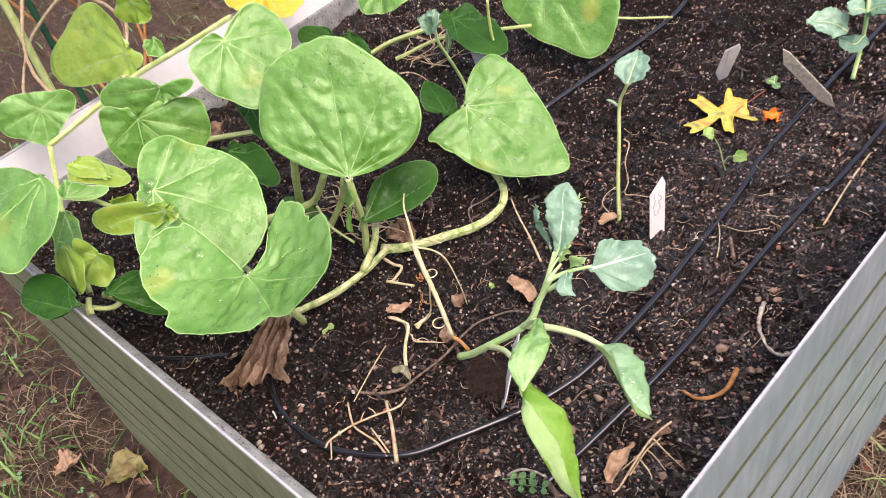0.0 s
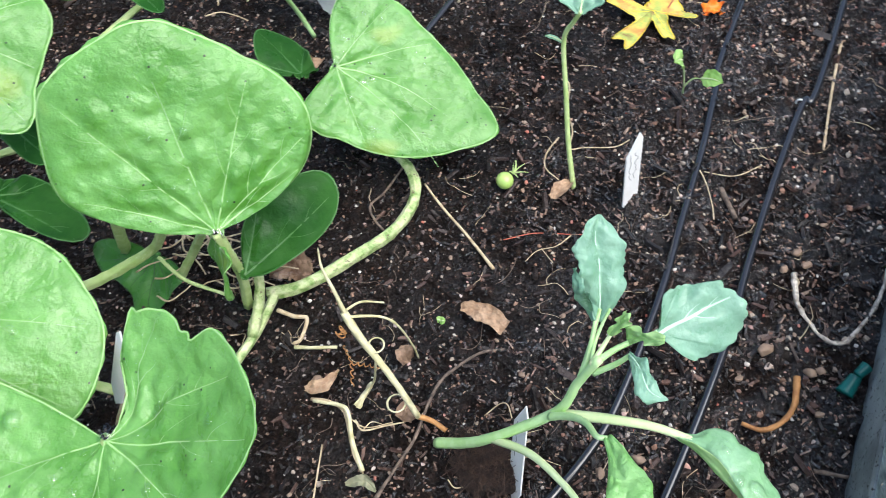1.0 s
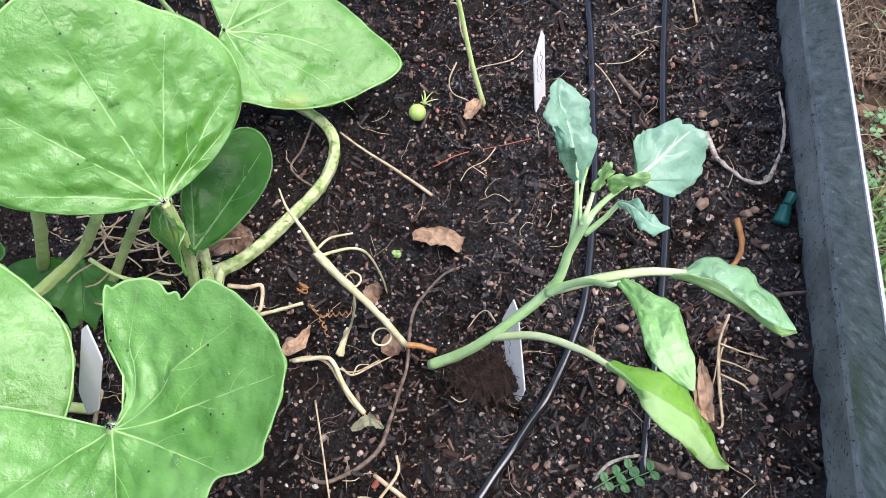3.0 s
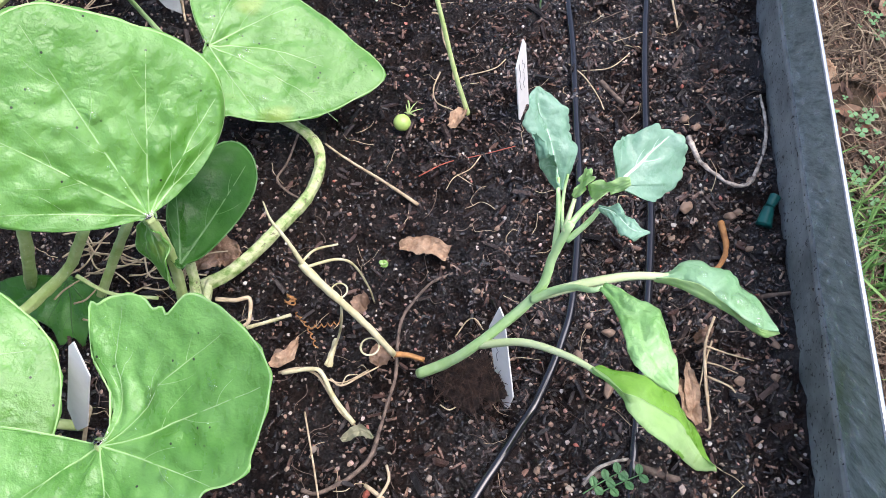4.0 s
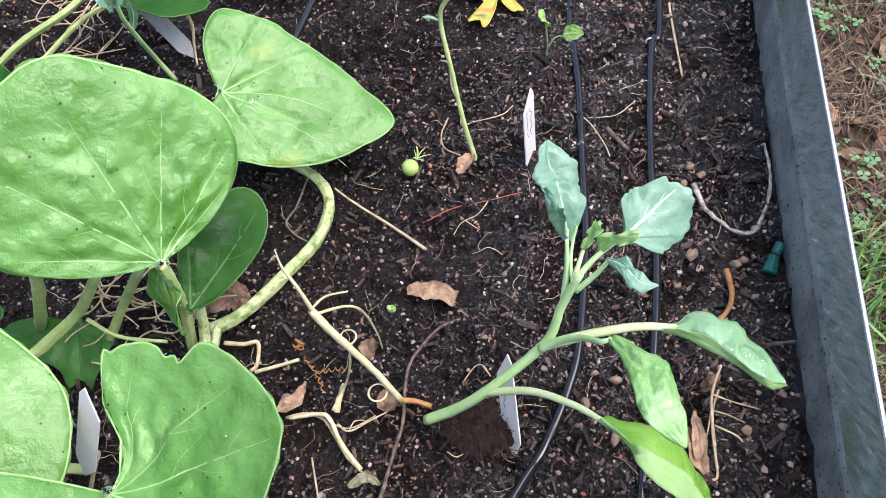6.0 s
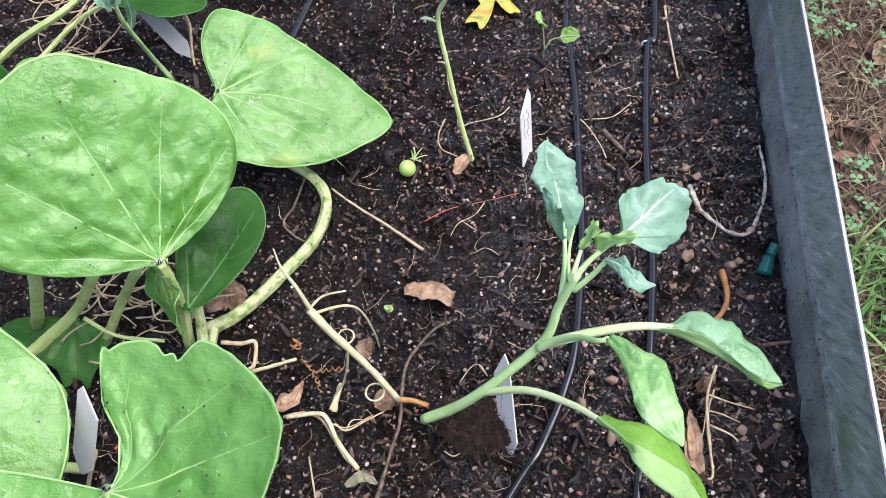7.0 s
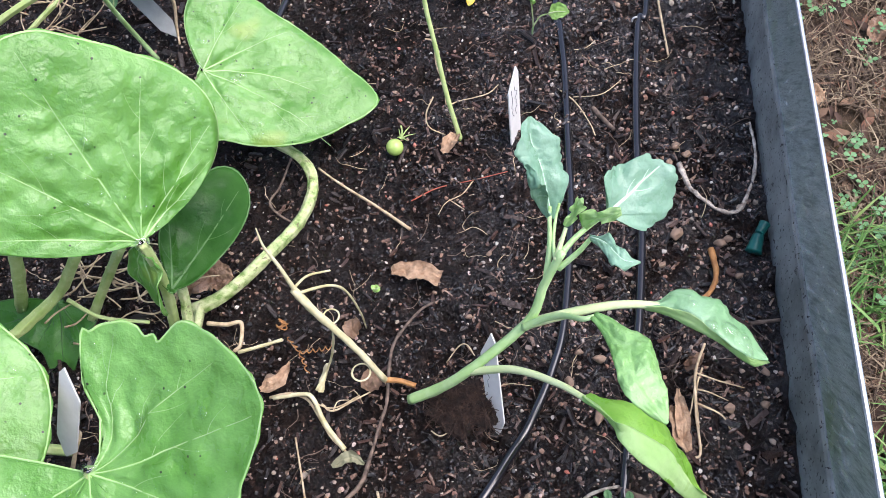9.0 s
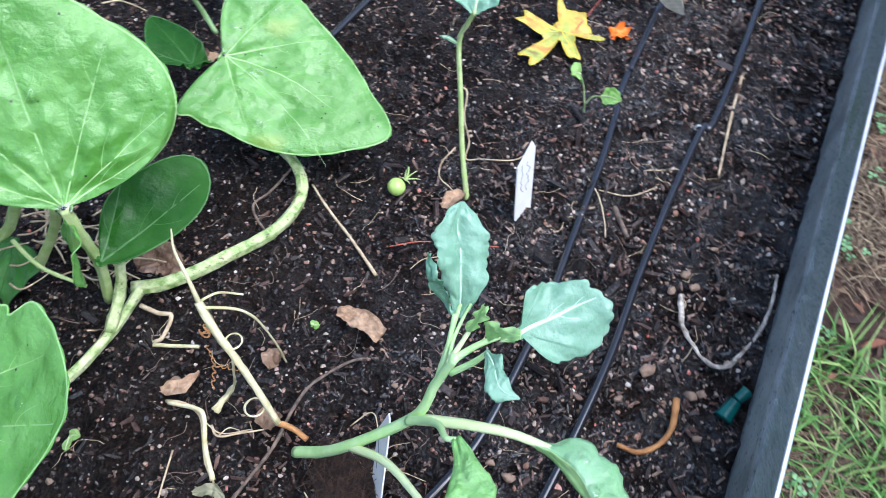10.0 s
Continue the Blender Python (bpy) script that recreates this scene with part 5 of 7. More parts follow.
small_plant("kale seedling shaded among squash leaves", [(-0.645, 0.574, 0.000), (-0.652, 0.571, 0.030), (-0.646, 0.551, 0.075), (-0.637, 0.533, 0.110), (-0.633, 0.529, 0.130)], 0.0024,
            [([(-0.633, 0.529, 0.130), (-0.636, 0.523, 0.140), (-0.642, 0.514, 0.150)], (0.2, -0.5, 0.85), 0.012), ([(-0.632, 0.529, 0.130), (-0.624, 0.521, 0.150), (-0.624, 0.528, 0.160)], (0.1, -0.5, 0.85), 0.012),
             ([(-0.647, 0.551, 0.080), (-0.638, 0.550, 0.100), (-0.634, 0.547, 0.120)], (0.3, -0.5, 0.8), 0.004)], "kale_seedling", "kale")
small_plant("tiny seedling with two round light green seed leaves", [(-0.301, 0.612, -0.002), (-0.301, 0.606, 0.012), (-0.300, 0.600, 0.024)], 0.0010,
            [([(-0.302, 0.580, 0.073), (-0.303, 0.573, 0.080), (-0.304, 0.563, 0.086)], (0.2, -0.6, 0.75), 0.0075), ([(-0.287, 0.596, 0.042), (-0.279, 0.594, 0.046), (-0.270, 0.591, 0.048)], (0.1, -0.5, 0.85), 0.0075), ([(-0.300, 0.600, 0.024), (-0.301, 0.592, 0.050), (-0.302, 0.581, 0.072)], (0.2, -0.6, 0.75), 0.0007), ([(-0.300, 0.600, 0.024), (-0.294, 0.599, 0.036), (-0.286, 0.596, 0.042)], (0.2, -0.6, 0.75), 0.0007)], "seedling", "seedling", M_SEEDLING)
small_plant("tiny weed seedling with green leaves", [(-0.336, 0.777, 0.000), (-0.334, 0.770, 0.008)], 0.0006,
            [([(-0.334, 0.770, 0.008), (-0.337, 0.766, 0.012), (-0.342, 0.767, 0.012)], (0, -0.3, 0.9), 0.005), ([(-0.334, 0.770, 0.008), (-0.326, 0.761, 0.012), (-0.321, 0.760, 0.012)], (0, -0.3, 0.9), 0.005), ([(-0.334, 0.770, 0.008), (-0.335, 0.773, 0.012), (-0.337, 0.779, 0.012)], (0, -0.3, 0.9), 0.004)], "seedling", "seedling", M_CLOVER)
small_plant("tiny green seedling sprouting from the soil", [(-0.509, 0.202, 0.000), (-0.505, 0.202, 0.006)], 0.0006,
            [([(-0.505, 0.202, 0.006), (-0.502, 0.204, 0.008), (-0.498, 0.205, 0.008)], (0, -0.3, 0.9), 0.004), ([(-0.505, 0.202, 0.006), (-0.502, 0.197, 0.008), (-0.500, 0.193, 0.008)], (0, -0.3, 0.9), 0.003)], "seedling", "seedling", M_SEEDLING)
small_plant("tiny green seedling sprouting from the soil", [(-0.404, 0.340, 0.000), (-0.403, 0.339, 0.006)], 0.0006,
            [([(-0.403, 0.339, 0.006), (-0.401, 0.339, 0.008), (-0.399, 0.340, 0.008)], (0, -0.3, 0.9), 0.003), ([(-0.403, 0.339, 0.006), (-0.404, 0.339, 0.008), (-0.405, 0.338, 0.008)], (0, -0.3, 0.9), 0.0025)], "seedling", "seedling", M_SEEDLING)


def leaflet_weed(stalks):
    """A low weed with paired oval leaflets along each stalk."""
    ob = thing("weed", "low weed with paired small blue-green oval leaflets", "weed")
    for a, b in stalks:
        a, b = Vector(a), Vector(b)
        d = b - a
        stem("stalk", ob, M_CLOVER, [a, a.lerp(b, 0.5) + Vector((0, 0, 0.002)), b], 0.0005, 0.0003, sides=5)
        count = max(2, int(d.length / 0.0075))
        for i in range(1, count + 1):
            c = a + d * i / count
            for sg in (1, -1):
                v = Vector((-d.y, d.x, 0)).normalized() * sg + Vector((0, 0, 0.15)) + d.normalized() * 0.3
                blade("leaflet", ob, M_CLOVER, [c, c + v * 0.0032, c + v * 0.0062], (0, 0, 1), (0.0006, 0.0021, 0.0026, 0.0022, 0.0008), (0.0006, 0.0021, 0.0026, 0.0022, 0.0008), ruffle=0, seed=i)


leaflet_weed([((-0.2540, 0.1830, 0.0060), (-0.2330, 0.1960, 0.0120)), ((-0.2460, 0.1830, 0.0060), (-0.2200, 0.1960, 0.0120))])


# ---- drip tubes ----
def drip_tube(pts, label):
    ob = thing("drip_tube", label, "drip tube", "drip tubes in the bed")
    stem("hose", ob, M_TUBE, pts, 0.0033, 0.0033, sides=12, per=10)
    return ob


tube_a = drip_tube([(-0.285, 1.9, 0.004), (-0.283, 1.2, 0.004)] + [(-0.283, 0.690, 0.004), (-0.277, 0.621, 0.004), (-0.271, 0.564, 0.004), (-0.266, 0.482, 0.004), (-0.262, 0.414, 0.005), (-0.264, 0.325, 0.005), (-0.271, 0.285, 0.005), (-0.285, 0.243, 0.005)]
          + [(-0.297, 0.220, 0.004), (-0.313, 0.190, 0.004)] + [(-0.340, 0.148, 0.003), (-0.396, 0.113, 0.003), (-0.446, 0.107, 0.003), (-0.481, 0.114, 0.003), (-0.515, 0.130, 0.003), (-0.539, 0.133, 0.002), (-0.563, 0.122, 0.002), (-0.603, 0.087, 0.002), (-0.648, 0.062, 0.001), (-0.720, 0.047, -0.006)],
          "thin black drip irrigation tube looping across the soil")
tube_b = drip_tube([(-0.205, 1.9, 0.004), (-0.207, 1.2, 0.004)] + [(-0.200, 0.690, 0.005), (-0.208, 0.629, 0.005), (-0.211, 0.547, 0.004), (-0.211, 0.467, 0.004), (-0.209, 0.401, 0.005), (-0.212, 0.329, 0.005), (-0.218, 0.257, 0.004)]
          + [(-0.221, 0.232, 0.004), (-0.225, 0.187, 0.004), (-0.229, 0.12, 0.003), (-0.232, 0.07, -0.004)], "thin black drip irrigation tube lying straight on the soil")
tube_c = drip_tube([(-0.54, 1.9, 0.004), (-0.545, 1.2, 0.004), (-0.535, 0.95, 0.004)] + [(-0.520, 0.847, 0.004), (-0.528, 0.735, 0.004), (-0.541, 0.622, 0.004)] + [(-0.544, 0.599, 0.003), (-0.554, 0.568, -0.003)],
          "thin black drip irrigation tube partly hidden by leaves")


def ring(parent, c, axis, r, w):
    bm = bmesh.new()
    c, axis = Vector(c), Vector(axis).normalized()
    u = axis.cross(Vector((0.2, 0.1, 1))).normalized()
    v = axis.cross(u)
    tube(bm, [c + (u * math.cos(a) + v * math.sin(a)) * r for a in (x * 0.5 for x in range(10))], w, w, sides=6, per=3)
    part("dripper_ring", bm, M_CLIP, parent, "small white dripper ring")


ring(tube_b, (-0.209, 0.630, 0.005), (0, 1, 0), 0.0042, 0.0008)
ring(tube_a, (-0.467, 0.102, 0.004), (0.4, 1, 0), 0.0048, 0.0008)


# ---- plant tags ----
def plant_tag(label, foot, head, width_dir, width=0.016, mat=M_TAG, ink=True, seed=0, notch=0.012):
    """A flat plastic tag with a point in the soil and pencilled marks near its head."""
    f, h, w = Vector(foot), Vector(head), Vector(width_dir).normalized()
    d = (h - f).normalized()
    w = (w - d * w.dot(d)).normalized() * width / 2
    n = d.cross(w).normalized()
    ob = thing("plant_tag", label, "plant tag", "plant tags in the bed")
    length = (h - f).length
    shape = [(0, 0.12), (0.18, 1), (0.985, 1), (1.0 + notch, -0.55)]
    left = [f + d * length * a + w * b for a, b in shape[:3]]
    outline = left + [h + d * length * 0.0 + w * 0.6 + d * 0.006, h - w - d * 0.012, f + d * length * 0.18 - w, f - w * 0.12]
    bm = bmesh.new()
    top = [bm.verts.new(p + n * 0.0005) for p in outline]
    low = [bm.verts.new(p - n * 0.0005) for p in outline]
    bm.faces.new(top)
    bm.faces.new(low[::-1])
    for i in range(len(top)):
        j = (i + 1) % len(top)
        bm.faces.new((top[i], low[i], low[j], top[j]))
    part("blade", bm, mat, ob, smooth=False)
    if ink:
        rnd = random.Random(seed)
        for sg in (1, -1):
            bm = bmesh.new()
            for row in range(2):
                x = -0.35 + row * 0.6
                pts = []
                for k in range(11):
                    a = 0.50 + 0.036 * k
                    pts.append(f + d * length * a + w * (x + rnd.uniform(-0.24, 0.24)) + n * 0.0007 * sg)
                if row == 0 or seed % 2:
                    tube(bm, pts, 0.00022, 0.00018, sides=5, per=4)
            if bm.verts:
                part("pencil_marks", bm, M_INK, ob, "unreadable dark pencil strokes")
            else:
                bm.free()
    return ob


plant_tag("white plastic plant tag with dark pencil marks standing upright", (-0.308, 0.489, -0.010), (-0.311, 0.495, 0.070), (0.40, 0.92, 0), 0.017, seed=1)
plant_tag("white plastic plant tag leaning beside the kale root", (-0.305, 0.239, -0.006), (-0.314, 0.282, 0.050), (0.65, -0.76, 0), 0.017, seed=2)
plant_tag("pale plastic plant tag standing among squash leaves", (-0.571, 0.186, 0.045), (-0.543, 0.208, 0.115), (-0.85, 0.4, -0.1), 0.018, ink=False, seed=3)
plant_tag("muddy plant tag with pencil marks leaning over soil", (-0.261, 0.770, 0.000), (-0.317, 0.747, 0.066), (1, 0.15, 0.1), 0.017, M_TAG_DIRTY, seed=5)
plant_tag("pale plant tag leaning in the soil", (-0.396, 0.755, 0.000), (-0.373, 0.743, 0.062), (1, 0.3, 0), 0.015, seed=4)
plant_tag("pale plastic plant tag beside a shaded kale seedling", (-0.632, 0.600, 0.004), (-0.678, 0.621, 0.060), (0.7, 0.7, 0.1), 0.015, simple("tag_grey_plastic", (0.30, 0.32, 0.31), (0.40, 0.42, 0.41), 0.5, 90), ink=False, seed=7)


# ---- dried stems, roots and small finds on the soil ----
def twig(label, mat, pts, r0, r1, name="dry_twig", category="dry twig", rough=0.25, seed=0, parts=()):
    ob = thing(name, label, category)
    stem("stem", ob, mat, pts, r0, r1, sides=7, rough=rough, seed=seed)
    for k, (p, a, b) in enumerate(parts):
        stem("shoot", ob, mat, p, a, b, sides=6, rough=rough, seed=seed + k)
    return ob


def loop_points(c, r, turns=1.2, tilt=(0, 0, 1), drift=(0, 0, 0), n=14):
    c, t = Vector(c), Vector(tilt).normalized()
    u = t.cross(Vector((0.3, 0.8, 0.1))).normalized()
    v = t.cross(u)
    return [tuple(c + (u * math.cos(a) + v * math.sin(a)) * r + Vector(drift) * a) for a in (turns * 2 * math.pi * k / n for k in range(n + 1))]


twig("withered pale yellow squash stem with curled tendrils", M_PALESTEM, [(-0.431, 0.282, 0.102), (-0.422, 0.277, 0.090), (-0.410, 0.273, 0.070), (-0.396, 0.268, 0.048), (-0.382, 0.262, 0.020)], 0.0028, 0.0022, rough=0.30, seed=3,
     parts=[([(-0.429, 0.281, 0.100), (-0.436, 0.286, 0.122), (-0.443, 0.291, 0.135), (-0.447, 0.298, 0.144)], 0.0016, 0.0004), ([(-0.432, 0.283, 0.100), (-0.425, 0.293, 0.100), (-0.411, 0.298, 0.100)], 0.0010, 0.0006),
            ([(-0.429, 0.280, 0.100), (-0.412, 0.290, 0.095), (-0.404, 0.295, 0.080), (-0.402, 0.301, 0.040), (-0.403, 0.304, 0.012)], 0.0010, 0.0006), ([(-0.411, 0.275, 0.072), (-0.414, 0.272, 0.050), (-0.422, 0.273, 0.020), (-0.427, 0.267, 0.010), (-0.431, 0.256, 0.008)], 0.0008, 0.0011),
            (loop_points((-0.397, 0.262, 0.030), 0.0062), 0.0007, 0.0005), (loop_points((-0.412, 0.279, 0.075), 0.0052), 0.0007, 0.0005)])
twig("short brown root joining the withered stem", M_ROOT_ORANGE, [(-0.383, 0.262, 0.020), (-0.373, 0.264, 0.016), (-0.362, 0.262, 0.014)], 0.0020, 0.0018, "root", "root")
twig("long thin grey-brown root lying on the soil", M_ROOT, [(-0.351, 0.336, 0.004), (-0.365, 0.327, 0.005), (-0.376, 0.312, 0.005), (-0.383, 0.295, 0.006), (-0.383, 0.273, 0.008), (-0.381, 0.252, 0.008), (-0.384, 0.237, 0.005)] + [(-0.387, 0.215, 0.005), (-0.391, 0.195, 0.004), (-0.405, 0.179, 0.004), (-0.422, 0.170, 0.003), (-0.432, 0.171, 0.003)], 0.0010, 0.0015, "root", "root", 0.55)
twig("thin dry straw lying on the soil", M_STRAW, [(-0.465, 0.445, 0.012), (-0.444, 0.431, 0.010), (-0.414, 0.414, 0.007), (-0.384, 0.395, 0.004)], 0.0008, 0.0014, "straw", "straw")
twig("thin grey root looping on the soil", M_ROOT, [(-0.492, 0.459, 0.006), (-0.495, 0.430, 0.006), (-0.500, 0.413, 0.006), (-0.488, 0.401, 0.005), (-0.468, 0.392, 0.004)], 0.0010, 0.0009, "root", "root")
twig("torn strip of dry stem on the soil", M_STRAW, [(-0.463, 0.249, 0.006), (-0.448, 0.251, 0.011), (-0.436, 0.249, 0.007), (-0.424, 0.235, 0.007), (-0.415, 0.224, 0.006), (-0.404, 0.216, 0.004)], 0.0012, 0.0007, parts=[([(-0.431, 0.247, 0.007), (-0.417, 0.245, 0.006), (-0.401, 0.256, 0.005)], 0.0006, 0.0004)])
twig("dry stem end with rusty curled tendril", M_PALESTEM, [(-0.489, 0.276, 0.018), (-0.473, 0.281, 0.020), (-0.459, 0.287, 0.020)], 0.0015, 0.0012)
pod = thing("dry_pod", "swollen cream dried stem knob on the soil", "dry pod")
stem("knob", pod, M_PALESTEM, [(-0.4260, 0.2750, 0.0120), (-0.4270, 0.2680, 0.0090), (-0.4290, 0.2600, 0.0070), (-0.4290, 0.2560, 0.0050)], 0.0010, 0.0016, sides=9, rough=1.1, seed=5, mid=0.0030)
coil = thing("dry_tendril", "rusty brown coiled dry tendril on the soil", "tendril")
for k in range(3):
    stem("coil", coil, M_ROOT_ORANGE, loop_points((-0.462, 0.296, 0.020), 0.0022 + 0.0009 * k, 1.4, (0.9 * k - 0.9, 0.9, 0.7), (0.0002, 0.0006, 0.0002)), 0.0006, 0.0005, sides=5)
stem("coil", coil, M_ROOT_ORANGE, [(x + 0.0014 * math.cos(k * 1.6), y, z + 0.0014 * math.sin(k * 1.6)) for k, (x, y, z) in enumerate(curve_points([(-0.458, 0.292, 0.014), (-0.449, 0.284, 0.007), (-0.440, 0.269, 0.006)], 12))], 0.0005, 0.0005, sides=5, per=2)
stem("coil", coil, M_ROOT_ORANGE, [(x, y + 0.0014 * math.cos(k * 1.6), z + 0.0014 * math.sin(k * 1.6)) for k, (x, y, z) in enumerate(curve_points([(-0.449, 0.284, 0.007), (-0.438, 0.287, 0.006), (-0.427, 0.290, 0.006)], 10))], 0.0005, 0.0004, sides=5, per=2)
twig("bent dry stalk stub on the soil", M_STRAW, [(-0.520, 0.300, 0.012), (-0.505, 0.300, 0.012), (-0.495, 0.302, 0.012), (-0.493, 0.287, 0.008), (-0.497, 0.282, 0.006)], 0.0018, 0.0014)
twig("weathered grey string-like root bent in a hook", M_STRING, [(-0.179, 0.468, 0.006), (-0.172, 0.446, 0.006), (-0.159, 0.430, 0.006), (-0.145, 0.423, 0.005), (-0.135, 0.428, 0.005), (-0.124, 0.455, 0.006), (-0.120, 0.483, 0.006), (-0.121, 0.514, 0.004)], 0.0019, 0.0010, "root", "root", 0.9)
twig("orange-brown bent twig lying on wet soil", M_ROOT_ORANGE, [(-0.160, 0.388, 0.008), (-0.157, 0.368, 0.006), (-0.162, 0.353, 0.005), (-0.172, 0.344, 0.005), (-0.185, 0.344, 0.004)], 0.0024, 0.0015, "twig", "twig", 0.35)
twig("thin straw lying along the drip tube", M_STRAW, [(-0.193, 0.710, 0.005), (-0.190, 0.659, 0.005), (-0.183, 0.589, 0.004)], 0.0012, 0.0010, "straw", "straw")
twig("branched dry stalk fallen on the soil", M_STRAW, [(-0.171, 0.304, 0.020), (-0.177, 0.285, 0.014), (-0.177, 0.260, 0.008), (-0.175, 0.234, 0.005), (-0.179, 0.230, 0.004)], 0.0009, 0.0009,
     parts=[([(-0.177, 0.285, 0.014), (-0.161, 0.283, 0.008), (-0.144, 0.281, 0.004)], 0.0007, 0.0004), ([(-0.176, 0.265, 0.010), (-0.161, 0.259, 0.008), (-0.155, 0.251, 0.004)], 0.0008, 0.0005), ([(-0.176, 0.289, 0.014), (-0.179, 0.266, 0.008), (-0.183, 0.249, 0.004)], 0.0006, 0.0004)])
twig("thin red root thread on the soil", M_RED, [(-0.387, 0.422, 0.004), (-0.367, 0.436, 0.004), (-0.340, 0.445, 0.004), (-0.313, 0.455, 0.004)], 0.0005, 0.0004, "root", "root")
twig("fine pale rootlet on the soil", M_STRAW, [(-0.340, 0.444, 0.004), (-0.347, 0.431, 0.004), (-0.359, 0.422, 0.004), (-0.364, 0.410, 0.004)], 0.0005, 0.0003, "root", "root", parts=[([(-0.357, 0.425, 0.004), (-0.344, 0.416, 0.004)], 0.0004, 0.0003)])
twig("dry curled tendril wrapped round a seedling stem", M_STRAW, [(-0.385, 0.544, 0.060), (-0.379, 0.545, 0.055), (-0.376, 0.533, 0.040), (-0.370, 0.529, 0.020), (-0.369, 0.521, 0.008)] + [(-0.359, 0.527, 0.006), (-0.336, 0.536, 0.006), (-0.327, 0.547, 0.006)], 0.0007, 0.0005, "dry_tendril", "tendril",
     parts=[([(-0.381, 0.527, 0.010), (-0.385, 0.510, 0.008), (-0.381, 0.497, 0.006), (-0.367, 0.490, 0.005)], 0.0007, 0.0005)])
twig("branched pale dry roots on bare soil", M_STRAW, [(-0.400, 0.109, 0.006), (-0.401, 0.117, 0.008), (-0.395, 0.138, 0.010), (-0.385, 0.160, 0.010), (-0.376, 0.179, 0.008), (-0.379, 0.191, 0.005)], 0.0010, 0.0010, "dry_twig", "dry twig", 0.3, 7,
     parts=[([(-0.419, 0.154, 0.006), (-0.403, 0.144, 0.008), (-0.392, 0.140, 0.006), (-0.368, 0.142, 0.005), (-0.349, 0.138, 0.005)], 0.0010, 0.0012), ([(-0.391, 0.177, 0.006), (-0.368, 0.163, 0.008), (-0.350, 0.149, 0.006), (-0.338, 0.139, 0.005)], 0.0014, 0.0022), ([(-0.382, 0.149, 0.005), (-0.364, 0.145, 0.006), (-0.347, 0.141, 0.005)], 0.0010, 0.0008),
            ([(-0.401, 0.117, 0.007), (-0.387, 0.105, 0.005)], 0.0008, 0.0006), ([(-0.385, 0.160, 0.010), (-0.392, 0.162, 0.008), (-0.399, 0.162, 0.006)], 0.0007, 0.0005), ([(-0.392, 0.147, 0.010), (-0.397, 0.154, 0.008), (-0.399, 0.157, 0.006)], 0.0006, 0.0004)])
twig("thin forked pale root on bare soil", M_STRAW, [(-0.4260, 0.2470, 0.0060), (-0.4170, 0.2420, 0.0080), (-0.4050, 0.2510, 0.0060), (-0.3940, 0.2590, 0.0050)], 0.0008, 0.0006, "root", "root", parts=[([(-0.4170, 0.2420, 0.0080), (-0.4150, 0.2500, 0.0060), (-0.4080, 0.2520, 0.0050)], 0.0005, 0.0003)])
twig("fine pale root looping out of the root ball", M_STRAW, [(-0.3440, 0.2840, 0.0060), (-0.3360, 0.2930, 0.0140), (-0.3300, 0.2930, 0.0180), (-0.3240, 0.2860, 0.0160)], 0.0005, 0.0004, "root", "root")
twig("fine rootlets in front of the root ball", M_STRAW, [(-0.3490, 0.2340, 0.0060), (-0.3410, 0.2310, 0.0070), (-0.3300, 0.2420, 0.0060), (-0.3230, 0.2490, 0.0050)], 0.0005, 0.0003, "root", "root")
twig("thin dry straw lying on bare soil", M_STRAW, [(-0.440, 0.223, 0.004), (-0.429, 0.194, 0.006), (-0.417, 0.159, 0.004)], 0.0007, 0.0006, "straw", "straw")
twig("dry broken stem with hooked end", M_PALESTEM, [(-0.460, 0.248, 0.008), (-0.439, 0.251, 0.012), (-0.431, 0.248, 0.012), (-0.420, 0.232, 0.008), (-0.405, 0.217, 0.005)], 0.0014, 0.0018)
twig("dry twig lying in front soil", M_STRAW, [(-0.172, 0.290, 0.012), (-0.176, 0.275, 0.008), (-0.175, 0.250, 0.004)], 0.0007, 0.0006, "twig", "twig", parts=[([(-0.176, 0.276, 0.008), (-0.167, 0.275, 0.006), (-0.155, 0.271, 0.004)], 0.0006, 0.0004)])
twig("fine dry stems fallen across the soil", M_STRAW, [(-0.276, 0.546, 0.004), (-0.261, 0.529, 0.006), (-0.249, 0.508, 0.005), (-0.244, 0.496, 0.003)], 0.0006, 0.0005, "straw", "straw", parts=[([(-0.263, 0.536, 0.005), (-0.240, 0.539, 0.006), (-0.223, 0.558, 0.004)], 0.0005, 0.0004)])
twig("rotting wood splinter half buried in soil", M_ROOT, [(-0.227, 0.205, 0.004), (-0.206, 0.199, 0.005), (-0.184, 0.195, 0.004), (-0.172, 0.190, 0.003)], 0.0030, 0.0016, "twig", "twig", 0.5)
twig("grey root arched over the soil", M_STRING, [(-0.254, 0.189, 0.004), (-0.246, 0.198, 0.010), (-0.234, 0.204, 0.010), (-0.225, 0.208, 0.004)], 0.0012, 0.0010, "root", "root", 0.4)
twig("brown wood splinter on the soil", M_ROOT, [(-0.247, 0.525, 0.004), (-0.229, 0.502, 0.004)], 0.0024, 0.0016, "twig", "twig", 0.4)
twig("brown wood splinter beside the bed wall", M_ROOT, [(-0.136, 0.330, 0.004), (-0.116, 0.333, 0.006)], 0.0016, 0.0012, "twig", "twig", 0.4)
twig("pale dry stem hanging beside squash leaves", M_STRAW, [(-0.634, 0.618, 0.050), (-0.631, 0.616, 0.030), (-0.632, 0.606, 0.012), (-0.627, 0.590, 0.004)], 0.0020, 0.0010)
